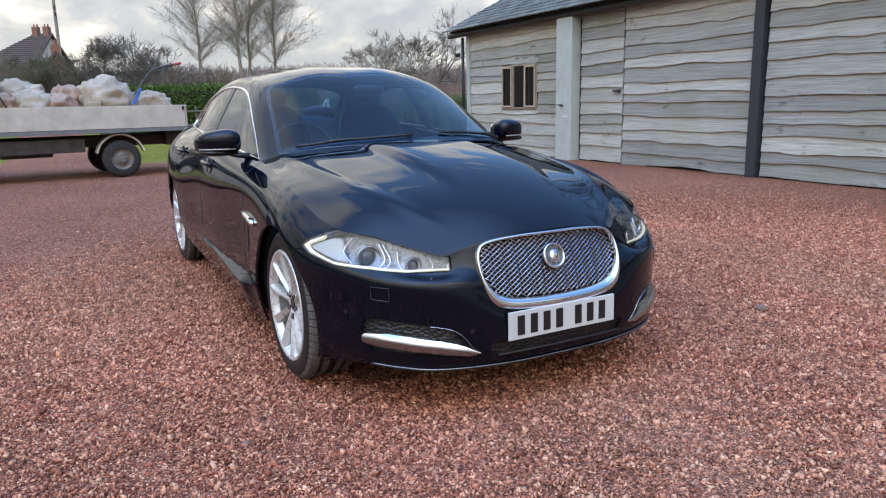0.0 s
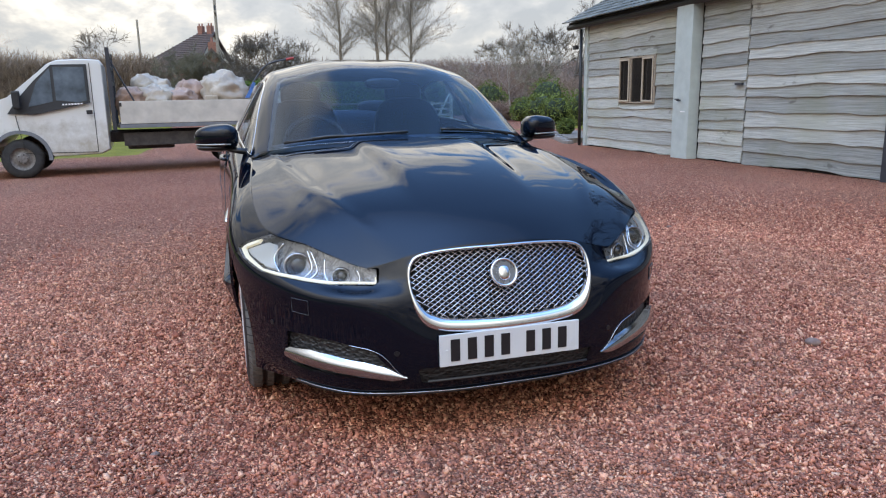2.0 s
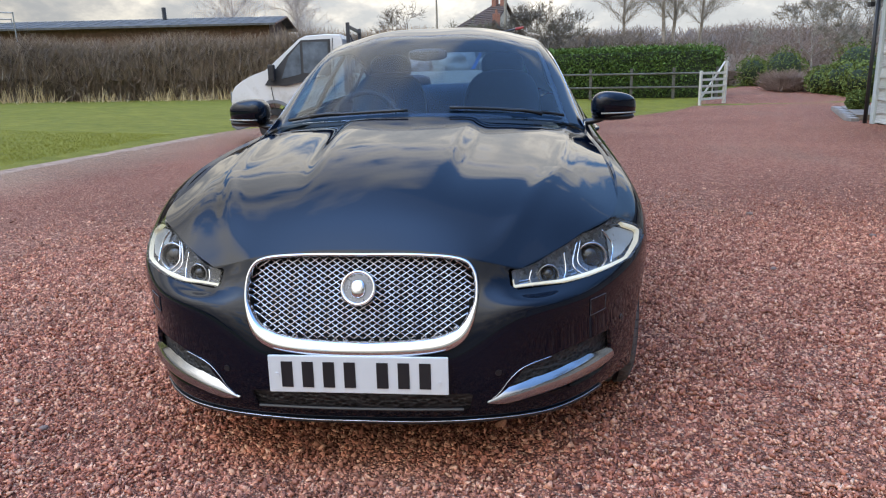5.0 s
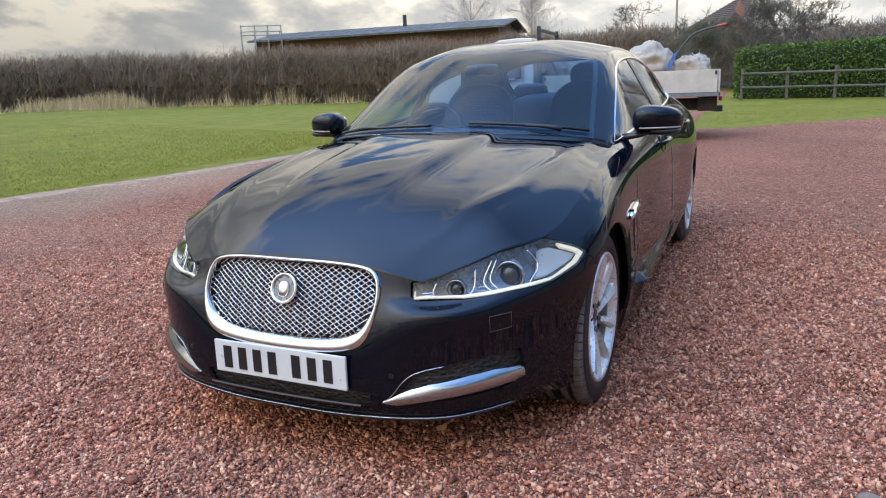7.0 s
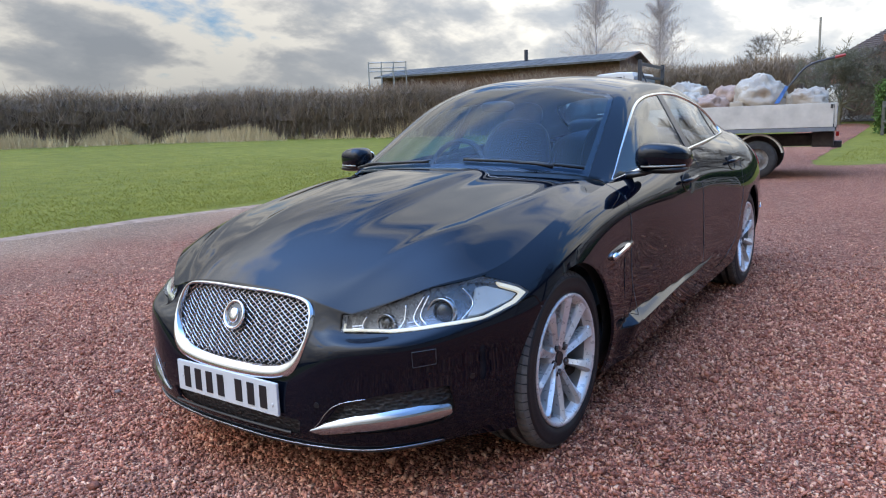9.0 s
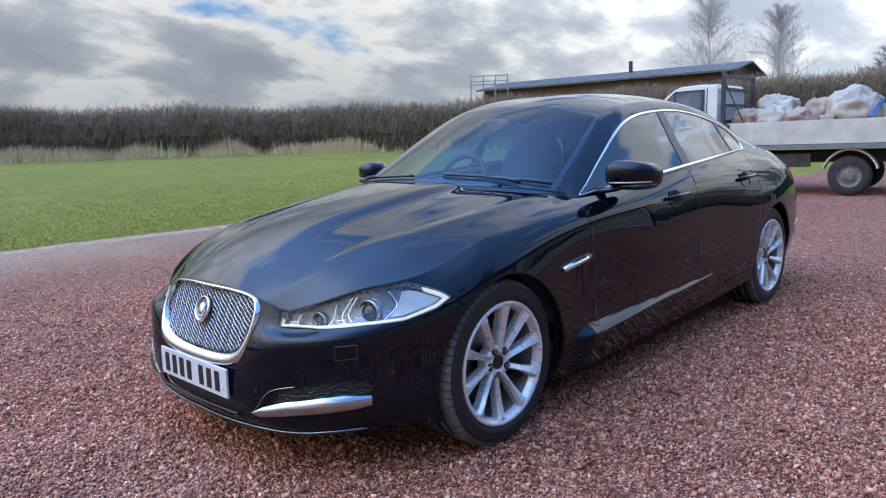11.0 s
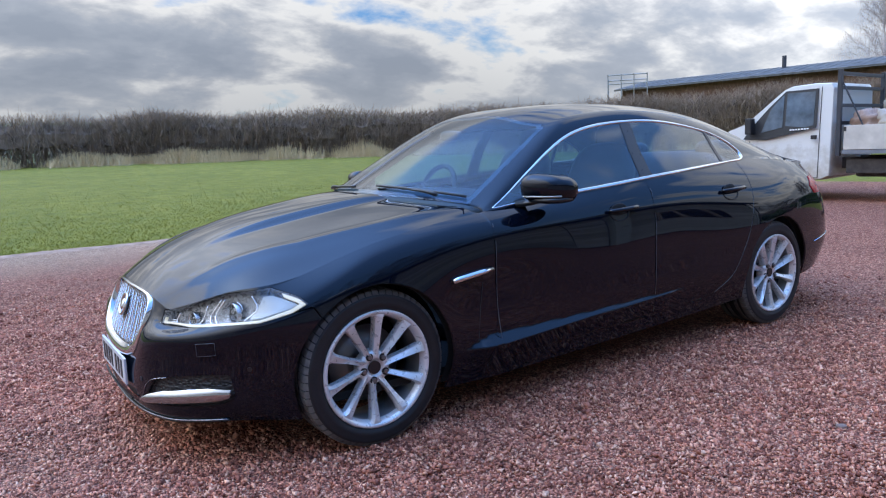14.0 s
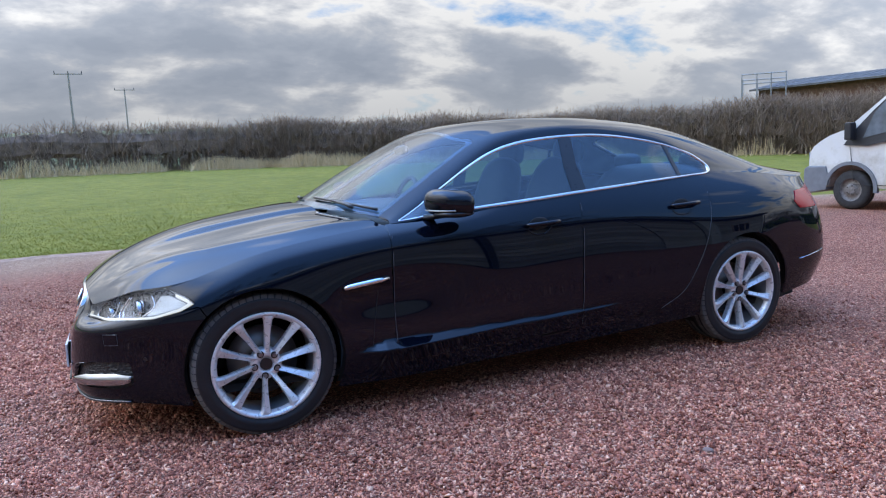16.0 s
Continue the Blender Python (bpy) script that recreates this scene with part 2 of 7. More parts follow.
GRAVEL_BED, GRAVEL = gravel_mat("gravel_bed", False), gravel_mat("gravel_chips", True)
LAWN = grass_mat("lawn_grass", (0.160, 0.146, 0.014), (0.206, 0.183, 0.022), (0.235, 0.198, 0.045))
FIELD = grass_mat("rough_field", (0.10, 0.13, 0.04), (0.20, 0.19, 0.08), (0.26, 0.22, 0.12))
PASTURE = grass_mat("brown_winter_pasture", (0.12, 0.085, 0.055), (0.17, 0.125, 0.08), (0.20, 0.15, 0.10))
BOARD = board_mat()
DARK_STEEL = plain("dark_painted_steel", (0.035, 0.038, 0.045), 0.45)
POST_WHITE = plain("grey_green_painted_post", (0.44, 0.48, 0.44), 0.6, vary=0.1, scale=5)
WINDOW_WOOD = plain("pale_oiled_wood", (0.34, 0.27, 0.20), 0.55, scale=20)
DARK_GLASS = plain("dark_window_glass", (0.02, 0.018, 0.016), 0.04, vary=0.0, spec=0.6)
ROOF = plain("mossy_slate", (0.13, 0.132, 0.115), 0.85, vary=0.45, scale=3, spec=0.15)
BLACK_PLASTIC = plain("black_plastic", (0.018, 0.018, 0.019), 0.5)
# near-black for what lies behind boards, under slates and in truck door seams
GAP_BLACK = plain("near_black_gaps", (0.03, 0.028, 0.025), 0.9)
PLATE_PAPER = plain("white_card", (0.75, 0.75, 0.72), 0.7)
BARK = plain("grey_brown_bark", (0.115, 0.095, 0.075), 0.9, vary=0.4, scale=14)
BIRCH = plain("pale_bark", (0.55, 0.46, 0.40), 0.85, vary=0.35, scale=10)


def twig_mat(name, dark, light):
    t = Tree(name)
    t.set(color=t.mix(t.ramp(t.noise(0.7, 3), (0.35, 0.0), (0.65, 0.8)), t.ramp(t.island(), (0.0, dark), (1.0, light)), tuple(0.5 * (a + b) for a, b in zip(dark, light))), rough=0.85, spec=0.15)
    return t.mat


HEDGE_TWIG = twig_mat("hawthorn_twigs", (0.115, 0.075, 0.052), (0.40, 0.29, 0.20))
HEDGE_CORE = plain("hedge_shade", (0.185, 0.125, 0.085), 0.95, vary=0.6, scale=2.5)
SCRUB = twig_mat("dark_scrub_twigs", (0.095, 0.070, 0.052), (0.31, 0.235, 0.175))
STRAW = twig_mat("dry_grass", (0.52, 0.36, 0.18), (0.80, 0.60, 0.33))
LAUREL = twig_mat("laurel_leaves", (0.030, 0.065, 0.018), (0.13, 0.20, 0.045))
SHRUB = twig_mat("shrub_leaves", (0.060, 0.085, 0.022), (0.19, 0.225, 0.060))
RUSSET = twig_mat("russet_twigs", (0.16, 0.100, 0.075), (0.36, 0.255, 0.195))
BLADE = twig_mat("grass_blades", (0.185, 0.175, 0.022), (0.285, 0.262, 0.046))
TRUCK_RUBBER = plain("dusty_tyre", (0.030, 0.029, 0.028), 0.85, vary=0.35, scale=12)
LAMP_GLASS = plain("clear_lamp_glass", (0.25, 0.27, 0.28), 0.08, 0.3)
LAMP_RED = plain("red_lamp", (0.30, 0.01, 0.01), 0.2)
FENCE_WOOD = plain("weathered_fence_wood", (0.30, 0.26, 0.20), 0.85, vary=0.25, scale=12)
RAIL_WOOD = plain("dark_weathered_rail", (0.095, 0.088, 0.070), 0.85, vary=0.3, scale=12)
EDGE_STONE = plain("pale_stone", (0.25, 0.22, 0.19), 0.85, vary=0.25, scale=9)
BRICK_RED = plain("red_brick", (0.27, 0.12, 0.08), 0.85, vary=0.3, scale=12)
CREAM = plain("cream_render", (0.62, 0.55, 0.43), 0.85, vary=0.1)
ROOF_TILE = plain("brown_roof_tile", (0.10, 0.068, 0.054), 0.85, vary=0.35, scale=6)
SHED_ROOF = plain("grey_metal_roof", (0.125, 0.12, 0.112), 0.95, vary=0.3, scale=2, spec=0.1)
SHED_WOOD = plain("brown_shed_wood", (0.14, 0.075, 0.050), 0.85, vary=0.3, scale=5)

# ---- tools ----
def mesh_of(name, verts, faces, smooth=False):
    me = bpy.data.meshes.new(name)
    me.from_pydata([tuple(map(float, v)) for v in verts], [], [tuple(map(int, f)) for f in faces])
    if smooth:
        me.shade_smooth()
    return me


def quick_mesh(name, verts, tris, smooth=False):
    """A large triangle mesh straight from arrays."""
    verts, tris = np.asarray(verts, np.float32), np.asarray(tris, np.int32)
    me = bpy.data.meshes.new(name)
    me.vertices.add(len(verts))
    me.vertices.foreach_set("co", verts.ravel())
    me.loops.add(tris.size)
    me.loops.foreach_set("vertex_index", tris.ravel())
    me.polygons.add(len(tris))
    me.polygons.foreach_set("loop_start", np.arange(0, tris.size, tris.shape[1], dtype=np.int32))
    me.update(calc_edges=True)
    if smooth:
        me.shade_smooth()
    return me


def part(name, geo, material, parent=None, label="", smooth=False):
    """Links a bmesh or a mesh as one object under a thing or a part."""
    if isinstance(geo, bmesh.types.BMesh):
        me = bpy.data.meshes.new(name)
        geo.to_mesh(me)
        geo.free()
        if smooth:
            me.shade_smooth()
    else:
        me = geo
    if material is not None and not me.materials:
        me.materials.append(material)
    ob = new(name, me)
    if parent is not None:
        ob.parent = parent
    if label:
        tagged(ob, label)
    return ob


def empty(name, m, label="", category="", group="", kind=""):
    ob = new(name)
    ob.empty_display_size = 0.2
    ob.matrix_basis = m
    return tagged(ob, label, category, group, kind)


def box(x0, x1, y0, y1, z0, z1, bevel=0.0, bm=None):
    own = bm or bmesh.new()
    m = Matrix.Translation(((x0 + x1) / 2, (y0 + y1) / 2, (z0 + z1) / 2)) @ Matrix.Diagonal((x1 - x0, y1 - y0, z1 - z0, 1))
    made = bmesh.ops.create_cube(own, size=1, matrix=m)["verts"]
    if bevel:
        edges = list({e for v in made for e in v.link_edges})
        bmesh.ops.bevel(own, geom=edges, offset=bevel, segments=2, affect="EDGES", profile=0.7)
    return own


def rod(a, b, r, r2=None, n=10, bm=None):
    """A round bar from a to b."""
    own = bm or bmesh.new()
    a, b = Vector(a), Vector(b)
    d = b - a
    m = Matrix.Translation((a + b) / 2) @ d.to_track_quat("Z", "Y").to_matrix().to_4x4()
    bmesh.ops.create_cone(own, cap_ends=True, segments=n, radius1=r, radius2=r if r2 is None else r2, depth=d.length, matrix=m)
    return own


def prism(outline, axis, lo, hi, bevel=0.0, bm=None):
    """A flat outline (two coordinates) pushed out along an axis."""
    own = bm or bmesh.new()

    def at(p, k):
        return {"x": (k, p[0], p[1]), "y": (p[0], k, p[1]), "z": (p[0], p[1], k)}[axis]
    lower = [own.verts.new(at(p, lo)) for p in outline]
    upper = [own.verts.new(at(p, hi)) for p in outline]
    n = len(outline)
    faces = [own.faces.new(lower), own.faces.new(upper[::-1])]
    faces += [own.faces.new((lower[i], upper[i], upper[(i + 1) % n], lower[(i + 1) % n])) for i in range(n)]
    bmesh.ops.recalc_face_normals(own, faces=faces)
    if bevel:
        edges = list({e for f in faces[:2] for e in f.edges})
        bmesh.ops.bevel(own, geom=edges, offset=bevel, segments=2, affect="EDGES", profile=0.7)
    return own


def spline(points, n, closed=False):
    """A smooth curve (centripetal-like Catmull-Rom) through points, as n samples even in parameter."""
    p = np.asarray(points, float)
    k = len(p)
    if closed:
        ext = np.vstack([p[-1], p, p[0], p[1]])
        s = np.linspace(0, k, n, endpoint=False)
    else:
        ext = np.vstack([2 * p[0] - p[1], p, 2 * p[-1] - p[-2]])
        s = np.linspace(0, k - 1, n)
    i = np.minimum(s.astype(int), (k - 1) if closed else (k - 2))
    f = (s - i)[:, None]
    a, b, c, d = ext[i], ext[i + 1], ext[i + 2], ext[np.minimum(i + 3, len(ext) - 1)]
    return 0.5 * ((2 * b) + (c - a) * f + (2 * a - 5 * b + 4 * c - d) * f ** 2 + (3 * b - a - 3 * c + d) * f ** 3)


def tube_along(points, r, n=12):
    """A straight round bar between two points, for pipes and rails."""
    return rod(points[0], points[1], r, r, n)


def sticks(a, b, r, r2=None, sides=3):
    """Many tapered twigs at once: arrays of starts, ends and radii. Returns vertices and triangles."""
    a, b = np.asarray(a, float), np.asarray(b, float)
    r = np.broadcast_to(np.asarray(r, float), len(a))
    r2 = r * .35 if r2 is None else np.broadcast_to(np.asarray(r2, float), len(a))
    d = b - a
    d /= np.maximum(np.linalg.norm(d, axis=1), 1e-9)[:, None]
    ref = np.where(np.abs(d[:, 2:3]) < .9, [[0, 0, 1.0]], [[1.0, 0, 0]])
    s = np.cross(d, ref)
    s /= np.linalg.norm(s, axis=1)[:, None]
    t = np.cross(s, d)
    ring = []
    for end, rad in ((a, r), (b, r2)):
        for k in range(sides):
            q = k * math.tau / sides
            ring.append(end + (s * math.cos(q) + t * math.sin(q)) * rad[:, None])
    v = np.stack(ring, 1).reshape(-1, 3)
    base = (np.arange(len(a)) * sides * 2)[:, None]
    tri = []
    for k in range(sides):
        l = (k + 1) % sides
        tri += [[k, l, sides + l], [k, sides + l, sides + k]]
    return v, (base[:, :, None] + np.array(tri)[None]).reshape(-1, 3)


def leaves(c, size, rng, flat=0.0):
    """Many small folded leaves at points c: four corners and a raised midrib each."""
    c = np.asarray(c, float)
    n = len(c)
    d = rng.normal(size=(n, 3))
    d[:, 2] = d[:, 2] * (1 - flat) + flat * .4
    d /= np.linalg.norm(d, axis=1)[:, None]
    e = rng.normal(size=(n, 3))
    e -= d * (e * d).sum(1)[:, None]
    e /= np.linalg.norm(e, axis=1)[:, None]
    u = np.cross(d, e)
    L = (size * rng.uniform(.7, 1.3, n))[:, None]
    v = np.stack([c - d * L, c + e * L * .42 + u * L * .12, c + d * L, c - e * L * .42 + u * L * .12], 1).reshape(-1, 3)
    b = (np.arange(n) * 4)[:, None, None]
    return v, (b + np.array([[0, 1, 2], [0, 2, 3]])[None]).reshape(-1, 3)


def join_geo(*pairs):
    v, f, at = [], [], 0
    for a, b in pairs:
        v.append(a)
        f.append(b + at)
        at += len(a)
    return np.concatenate(v), np.concatenate(f)


def tube(points, r, n=8, closed=False, bm=None, flat=1.0):
    """A bar swept along points; r may vary along it."""
    own = bm or bmesh.new()
    p = [Vector(q) for q in points]
    m = len(p)
    rings = []
    up = Vector((0, 0, 1))
    for i in range(m):
        a, b = (p[i - 1] if i or closed else p[0]), (p[(i + 1) % m] if i < m - 1 or closed else p[-1])
        d = (b - a).normalized()
        s = d.cross(up if abs(d.z) < 0.95 else Vector((1, 0, 0))).normalized()
        t = s.cross(d)
        rr = r[i] if isinstance(r, (list, tuple, np.ndarray)) else r
        rings.append([own.verts.new(p[i] + s * (math.cos(k * math.tau / n) * rr) + t * (math.sin(k * math.tau / n) * rr * flat)) for k in range(n)])
    for i in range(m if closed else m - 1):
        a, b = rings[i], rings[(i + 1) % m]
        for k in range(n):
            own.faces.new((a[k], a[(k + 1) % n], b[(k + 1) % n], b[k]))
    if not closed:
        own.faces.new(rings[0][::-1])
        own.faces.new(rings[-1])
    bmesh.ops.recalc_face_normals(own, faces=own.faces)
    return own


def lathe(profile, n=48, bm=None):
    """A profile of (along, radius) spun round the x axis."""
    own = bm or bmesh.new()
    rings = [[own.verts.new((x, r * math.cos(k * math.tau / n), r * math.sin(k * math.tau / n))) for k in range(n)] for x, r in profile]
    for a, b in zip(rings, rings[1:]):
        for k in range(n):
            own.faces.new((a[k], a[(k + 1) % n], b[(k + 1) % n], b[k]))
    return own


def blob(c, r, power=2.6, nu=20, nv=14):
    """A rounded box-like solid (superellipsoid) of half sizes r."""
    def sp(x):
        return math.copysign(abs(x) ** (2 / power), x)
    v, f = [], []
    for j in range(nv + 1):
        b = -math.pi / 2 + math.pi * j / nv
        for i in range(nu):
            a = math.tau * i / nu
            v.append((c[0] + r[0] * sp(math.cos(b)) * sp(math.cos(a)), c[1] + r[1] * sp(math.cos(b)) * sp(math.sin(a)), c[2] + r[2] * sp(math.sin(b))))
    for j in range(nv):
        for i in range(nu):
            f.append((j * nu + i, j * nu + (i + 1) % nu, (j + 1) * nu + (i + 1) % nu, (j + 1) * nu + i))
    return mesh_of("solid", v, f, True)


spun, blob_mesh = lathe, blob


def tube_path(points, r):
    return tube([tuple(p) for p in spline(points, 30)], r, 8)


def tube_arc(c, r, thick, a0, a1, deep=.06):
    """A wheel-arch strip: part of a ring round the y axis, deep along y."""
    bm = bmesh.new()
    ring = []
    for a in np.linspace(a0, a1, 20):
        for rr, y in ((r, -.01), (r + thick, -.01), (r + thick, deep), (r, deep)):
            ring.append(bm.verts.new((c[0] + rr * math.cos(a), c[1] + y, c[2] + rr * math.sin(a))))
    for i in range(19):
        for k in range(4):
            bm.faces.new((ring[i * 4 + k], ring[i * 4 + (k + 1) % 4], ring[i * 4 + 4 + (k + 1) % 4], ring[i * 4 + 4 + k]))
    bm.faces.new(ring[:4][::-1])
    bm.faces.new(ring[-4:])
    bmesh.ops.recalc_face_normals(bm, faces=bm.faces)
    return bm

# ---- ground ----
def ground_z(x, y):
    """The lie of the land: a level yard, a lawn that climbs to the hedge, fields that go on climbing behind it."""
    x, y = np.asarray(x, float), np.asarray(y, float)
    d = np.sqrt(np.maximum(-7.5 - x, 0) ** 2 + 0.35 * np.maximum(y - 22, 0) ** 2)
    z = 0.039 * np.minimum(d, 40) + 0.052 * np.clip(d - 40, 0, 300)
    return z - 0.012


def sheet(xs, ys):
    X, Y = np.meshgrid(xs, ys)
    Z = ground_z(X, Y)
    v = np.stack([X.ravel(), Y.ravel(), Z.ravel()], 1)
    nx, ny = len(xs), len(ys)
    i = np.arange(ny - 1)[:, None] * nx + np.arange(nx - 1)[None]
    i = i.ravel()
    return v, np.stack([i, i + 1, i + nx + 1, i + nx], 1)


def spread(lo, hi, near):
    """Coordinates that lie close together near the yard and far apart at the horizon."""
    s = np.linspace(-1, 1, 121)
    k = np.sign(s) * (np.abs(s) * near + np.abs(s) ** 5 * (hi - near))
    return np.clip(k, lo, hi)


v, f = sheet(spread(-2500, 2500, 40), spread(-2500, 2500, 40))
ground = tagged(part("ground", quick_mesh("ground", v, f, True), LAWN), "mown green lawn and fields rising to the hedge", "ground", kind="structure")

YARD = [(-7.6, -30), (-7.6, -6), (-7.7, -2), (-7.55, 1.5), (-7.45, 3.5), (-7.1, 5.2), (-6.9, 8), (-6.8, 10.5), (-6.7, 13.6), (-6.1, 14.8), (-4.5, 15.2), (-3.4, 15.4), (-3.1, 16.2),
        (-3.1, 22), (-3.4, 34), (-1.3, 34), (-0.9, 22), (-0.65, 16), (-0.35, 14.2), (0.4, 14.2), (1.2, 15.0), (2.2, 15.9), (3.5, 17.2), (5.0, 19.6), (6.4, 23.5), (7.6, 27), (9.5, 32), (14, 40), (18, 52),
        (23, 50), (17, 38), (12.2, 30), (11.6, 24), (11.2, 18.5), (9.6, 15.2), (7.6, 12.5), (14, 12), (25, 8), (25, -30)]

def yard_sheet():
    edge = spline(YARD, 420, closed=True)
    rng = np.random.default_rng(4)
    edge[:, :2] += rng.normal(0, 0.025, edge.shape)
    bm = bmesh.new()
    vs = [bm.verts.new((x, y, float(ground_z(x, y)) + 0.012)) for x, y in edge]
    bmesh.ops.triangle_fill(bm, edges=[bm.edges.new((vs[i], vs[(i + 1) % len(vs)])) for i in range(len(vs))], use_beauty=True)
    bmesh.ops.recalc_face_normals(bm, faces=bm.faces)
    if sum(f.normal.z for f in bm.faces) < 0:
        bmesh.ops.reverse_faces(bm, faces=bm.faces)
    return bm


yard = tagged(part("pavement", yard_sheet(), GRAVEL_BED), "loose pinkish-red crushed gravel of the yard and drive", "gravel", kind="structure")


def margin():
    """A strip of trodden sandy earth between the grass and the gravel."""
    ys = np.linspace(-9, 12.5, 160)
    edge = np.interp(ys, [-9, -6, -2, 1.5, 3.5, 5.2, 8, 10.5, 12.5], [-7.6, -7.6, -7.7, -7.55, -7.45, -7.1, -6.9, -6.8, -6.72])
    rows = []
    for k, (o, a) in enumerate(((-.10, .06), (.0, .07), (.14, .10), (.30, .16))):
        x = edge + o + np.array([a * (noise.noise((q * 1.3, k, 0)) + .6 * noise.noise((q * 4.1, k, 3))) for q in ys])
        rows.append(np.stack([x, ys, ground_z(x, ys) + (.012, .020, .022, .008)[k]], 1))
    n = len(ys)
    v = np.concatenate(rows)
    f = [(r * n + i, (r + 1) * n + i, (r + 1) * n + i + 1, r * n + i + 1) for r in range(3) for i in range(n - 1)]
    return mesh_of("margin", v, f, True)


SANDY = plain("trodden_sandy_earth", (0.33, 0.21, 0.145), 0.95, vary=0.35, scale=7, spec=0.05)
tagged(part("trim_margin", margin(), SANDY), "bare sandy margin between lawn and gravel", "margin", kind="structure")

# loose chips on the bed, where the yard is seen from close by
def loose_chips(n, seed):
    r = np.random.default_rng(seed)
    x, y = r.uniform(-6.4, 6.3, n), r.uniform(-5.0, 8.0, n)
    near = np.hypot(np.maximum(np.abs(x - 1.0) - 2.2, 0), np.maximum(np.abs(y + .4) - 1.6, 0))
    keep = (r.random(n) < np.exp(-(near / 1.9) ** 2)) & ~((np.abs(x) < .62) & (y > -.3) & (y < 3.4))
    x, y = x[keep], y[keep]
    m = len(x)
    size = r.gamma(5.0, .00105, m) + .0028
    axes = size[:, None] * r.uniform(.65, 1.35, (m, 3)) * np.array([1.0, 1.0, .72])
    corner = np.array([[1, 0, 0], [-.5, .87, 0], [-.5, -.87, 0], [0, 0, 1], [0, 0, -1]], float)
    p = corner[None] + r.normal(0, .26, (m, 5, 3))
    p *= axes[:, None]
    q = r.normal(size=(m, 4))
    q /= np.linalg.norm(q, axis=1)[:, None]
    w, a, b, c = q.T
    R = np.stack([1 - 2 * (b * b + c * c), 2 * (a * b - c * w), 2 * (a * c + b * w), 2 * (a * b + c * w), 1 - 2 * (a * a + c * c), 2 * (b * c - a * w),
                  2 * (a * c - b * w), 2 * (b * c + a * w), 1 - 2 * (a * a + b * b)], 1).reshape(m, 3, 3)
    p = np.einsum("mij,mkj->mki", R, p)
    bed = .003 * np.sin(x * 9 + 2 * np.sin(y * 5)) * np.sin(y * 11 + x * 3)
    p += np.stack([x, y, size * .45 + bed], 1)[:, None]
    tri = np.array([[0, 1, 3], [1, 2, 3], [2, 0, 3], [1, 0, 4], [2, 1, 4], [0, 2, 4]])
    return p.reshape(-1, 3), ((np.arange(m) * 5)[:, None, None] + tri[None]).reshape(-1, 3)


v, f = loose_chips(1160000, 8)
tagged(part("gravel_chips", quick_mesh("gravel_chips", v, f), GRAVEL), "loose pinkish-red granite chips on the yard", "gravel", kind="stuff")


BROWN_STONE = plain("brown_stone", (0.20, 0.125, 0.095), 0.8, vary=0.3, scale=30)


def pebble(x, y, r, seed, label):
    me = blob((0, 0, r[2] * .5), r, 2.2, 14, 10)
    for k in me.vertices:
        k.co *= 1 + .25 * noise.noise(k.co * 22 + Vector((seed, 0, 0)))
    ob = tagged(part("stone", me, BROWN_STONE), label, "stone", "larger stones on the gravel")
    ob.matrix_basis = pose(x, y, .004, 0, 0, seed * 57)


for i, (x, y, s) in enumerate(((1.745, -.426, .030), (1.95, 1.6, .018), (-2.2, -1.3, .016), (2.9, 2.5, .017), (-1.2, -.6, .014), (3.3, .9, .016), (2.3, 3.3, .02))):
    pebble(x, y, (s * 1.3, s, s * .7), i, "larger pale brown stone lying on the gravel")

# ---- barn with waney-edged boards ----
BX = 6.45
BARN_END, BARN_START, EAVE = 11.5, -9.0, 2.60
wall_barn = tagged(part("wall_barn", box(BX + 0.05, BX + 0.2, BARN_START, BARN_END, -0.05, EAVE), GAP_BLACK), "barn wall clad in weathered grey waney-edged boards", "wall", kind="structure")
tagged(part("wall_barn_gable", prism([(BX + .05, -.05), (BX + 6.8, -.05), (BX + 6.8, EAVE), (BX + 3.4, 4.3), (BX + .05, EAVE)], "y", BARN_END - .12, BARN_END - .002), BOARD), "grey boarded gable wall of the barn", "wall", kind="structure")
tagged(part("wall_barn_back", box(BX + 6.7, BX + 6.85, BARN_START, BARN_END - .13, -.05, EAVE), BOARD), "grey boarded back wall of the barn", "wall", kind="structure")
tagged(part("wall_barn_south", prism([(BX + .21, -.05), (BX + 6.69, -.05), (BX + 6.69, EAVE), (BX + 3.4, 4.3), (BX + .21, EAVE)], "y", BARN_START, BARN_START + .12), BOARD), "grey boarded end wall of the barn", "wall", kind="structure")


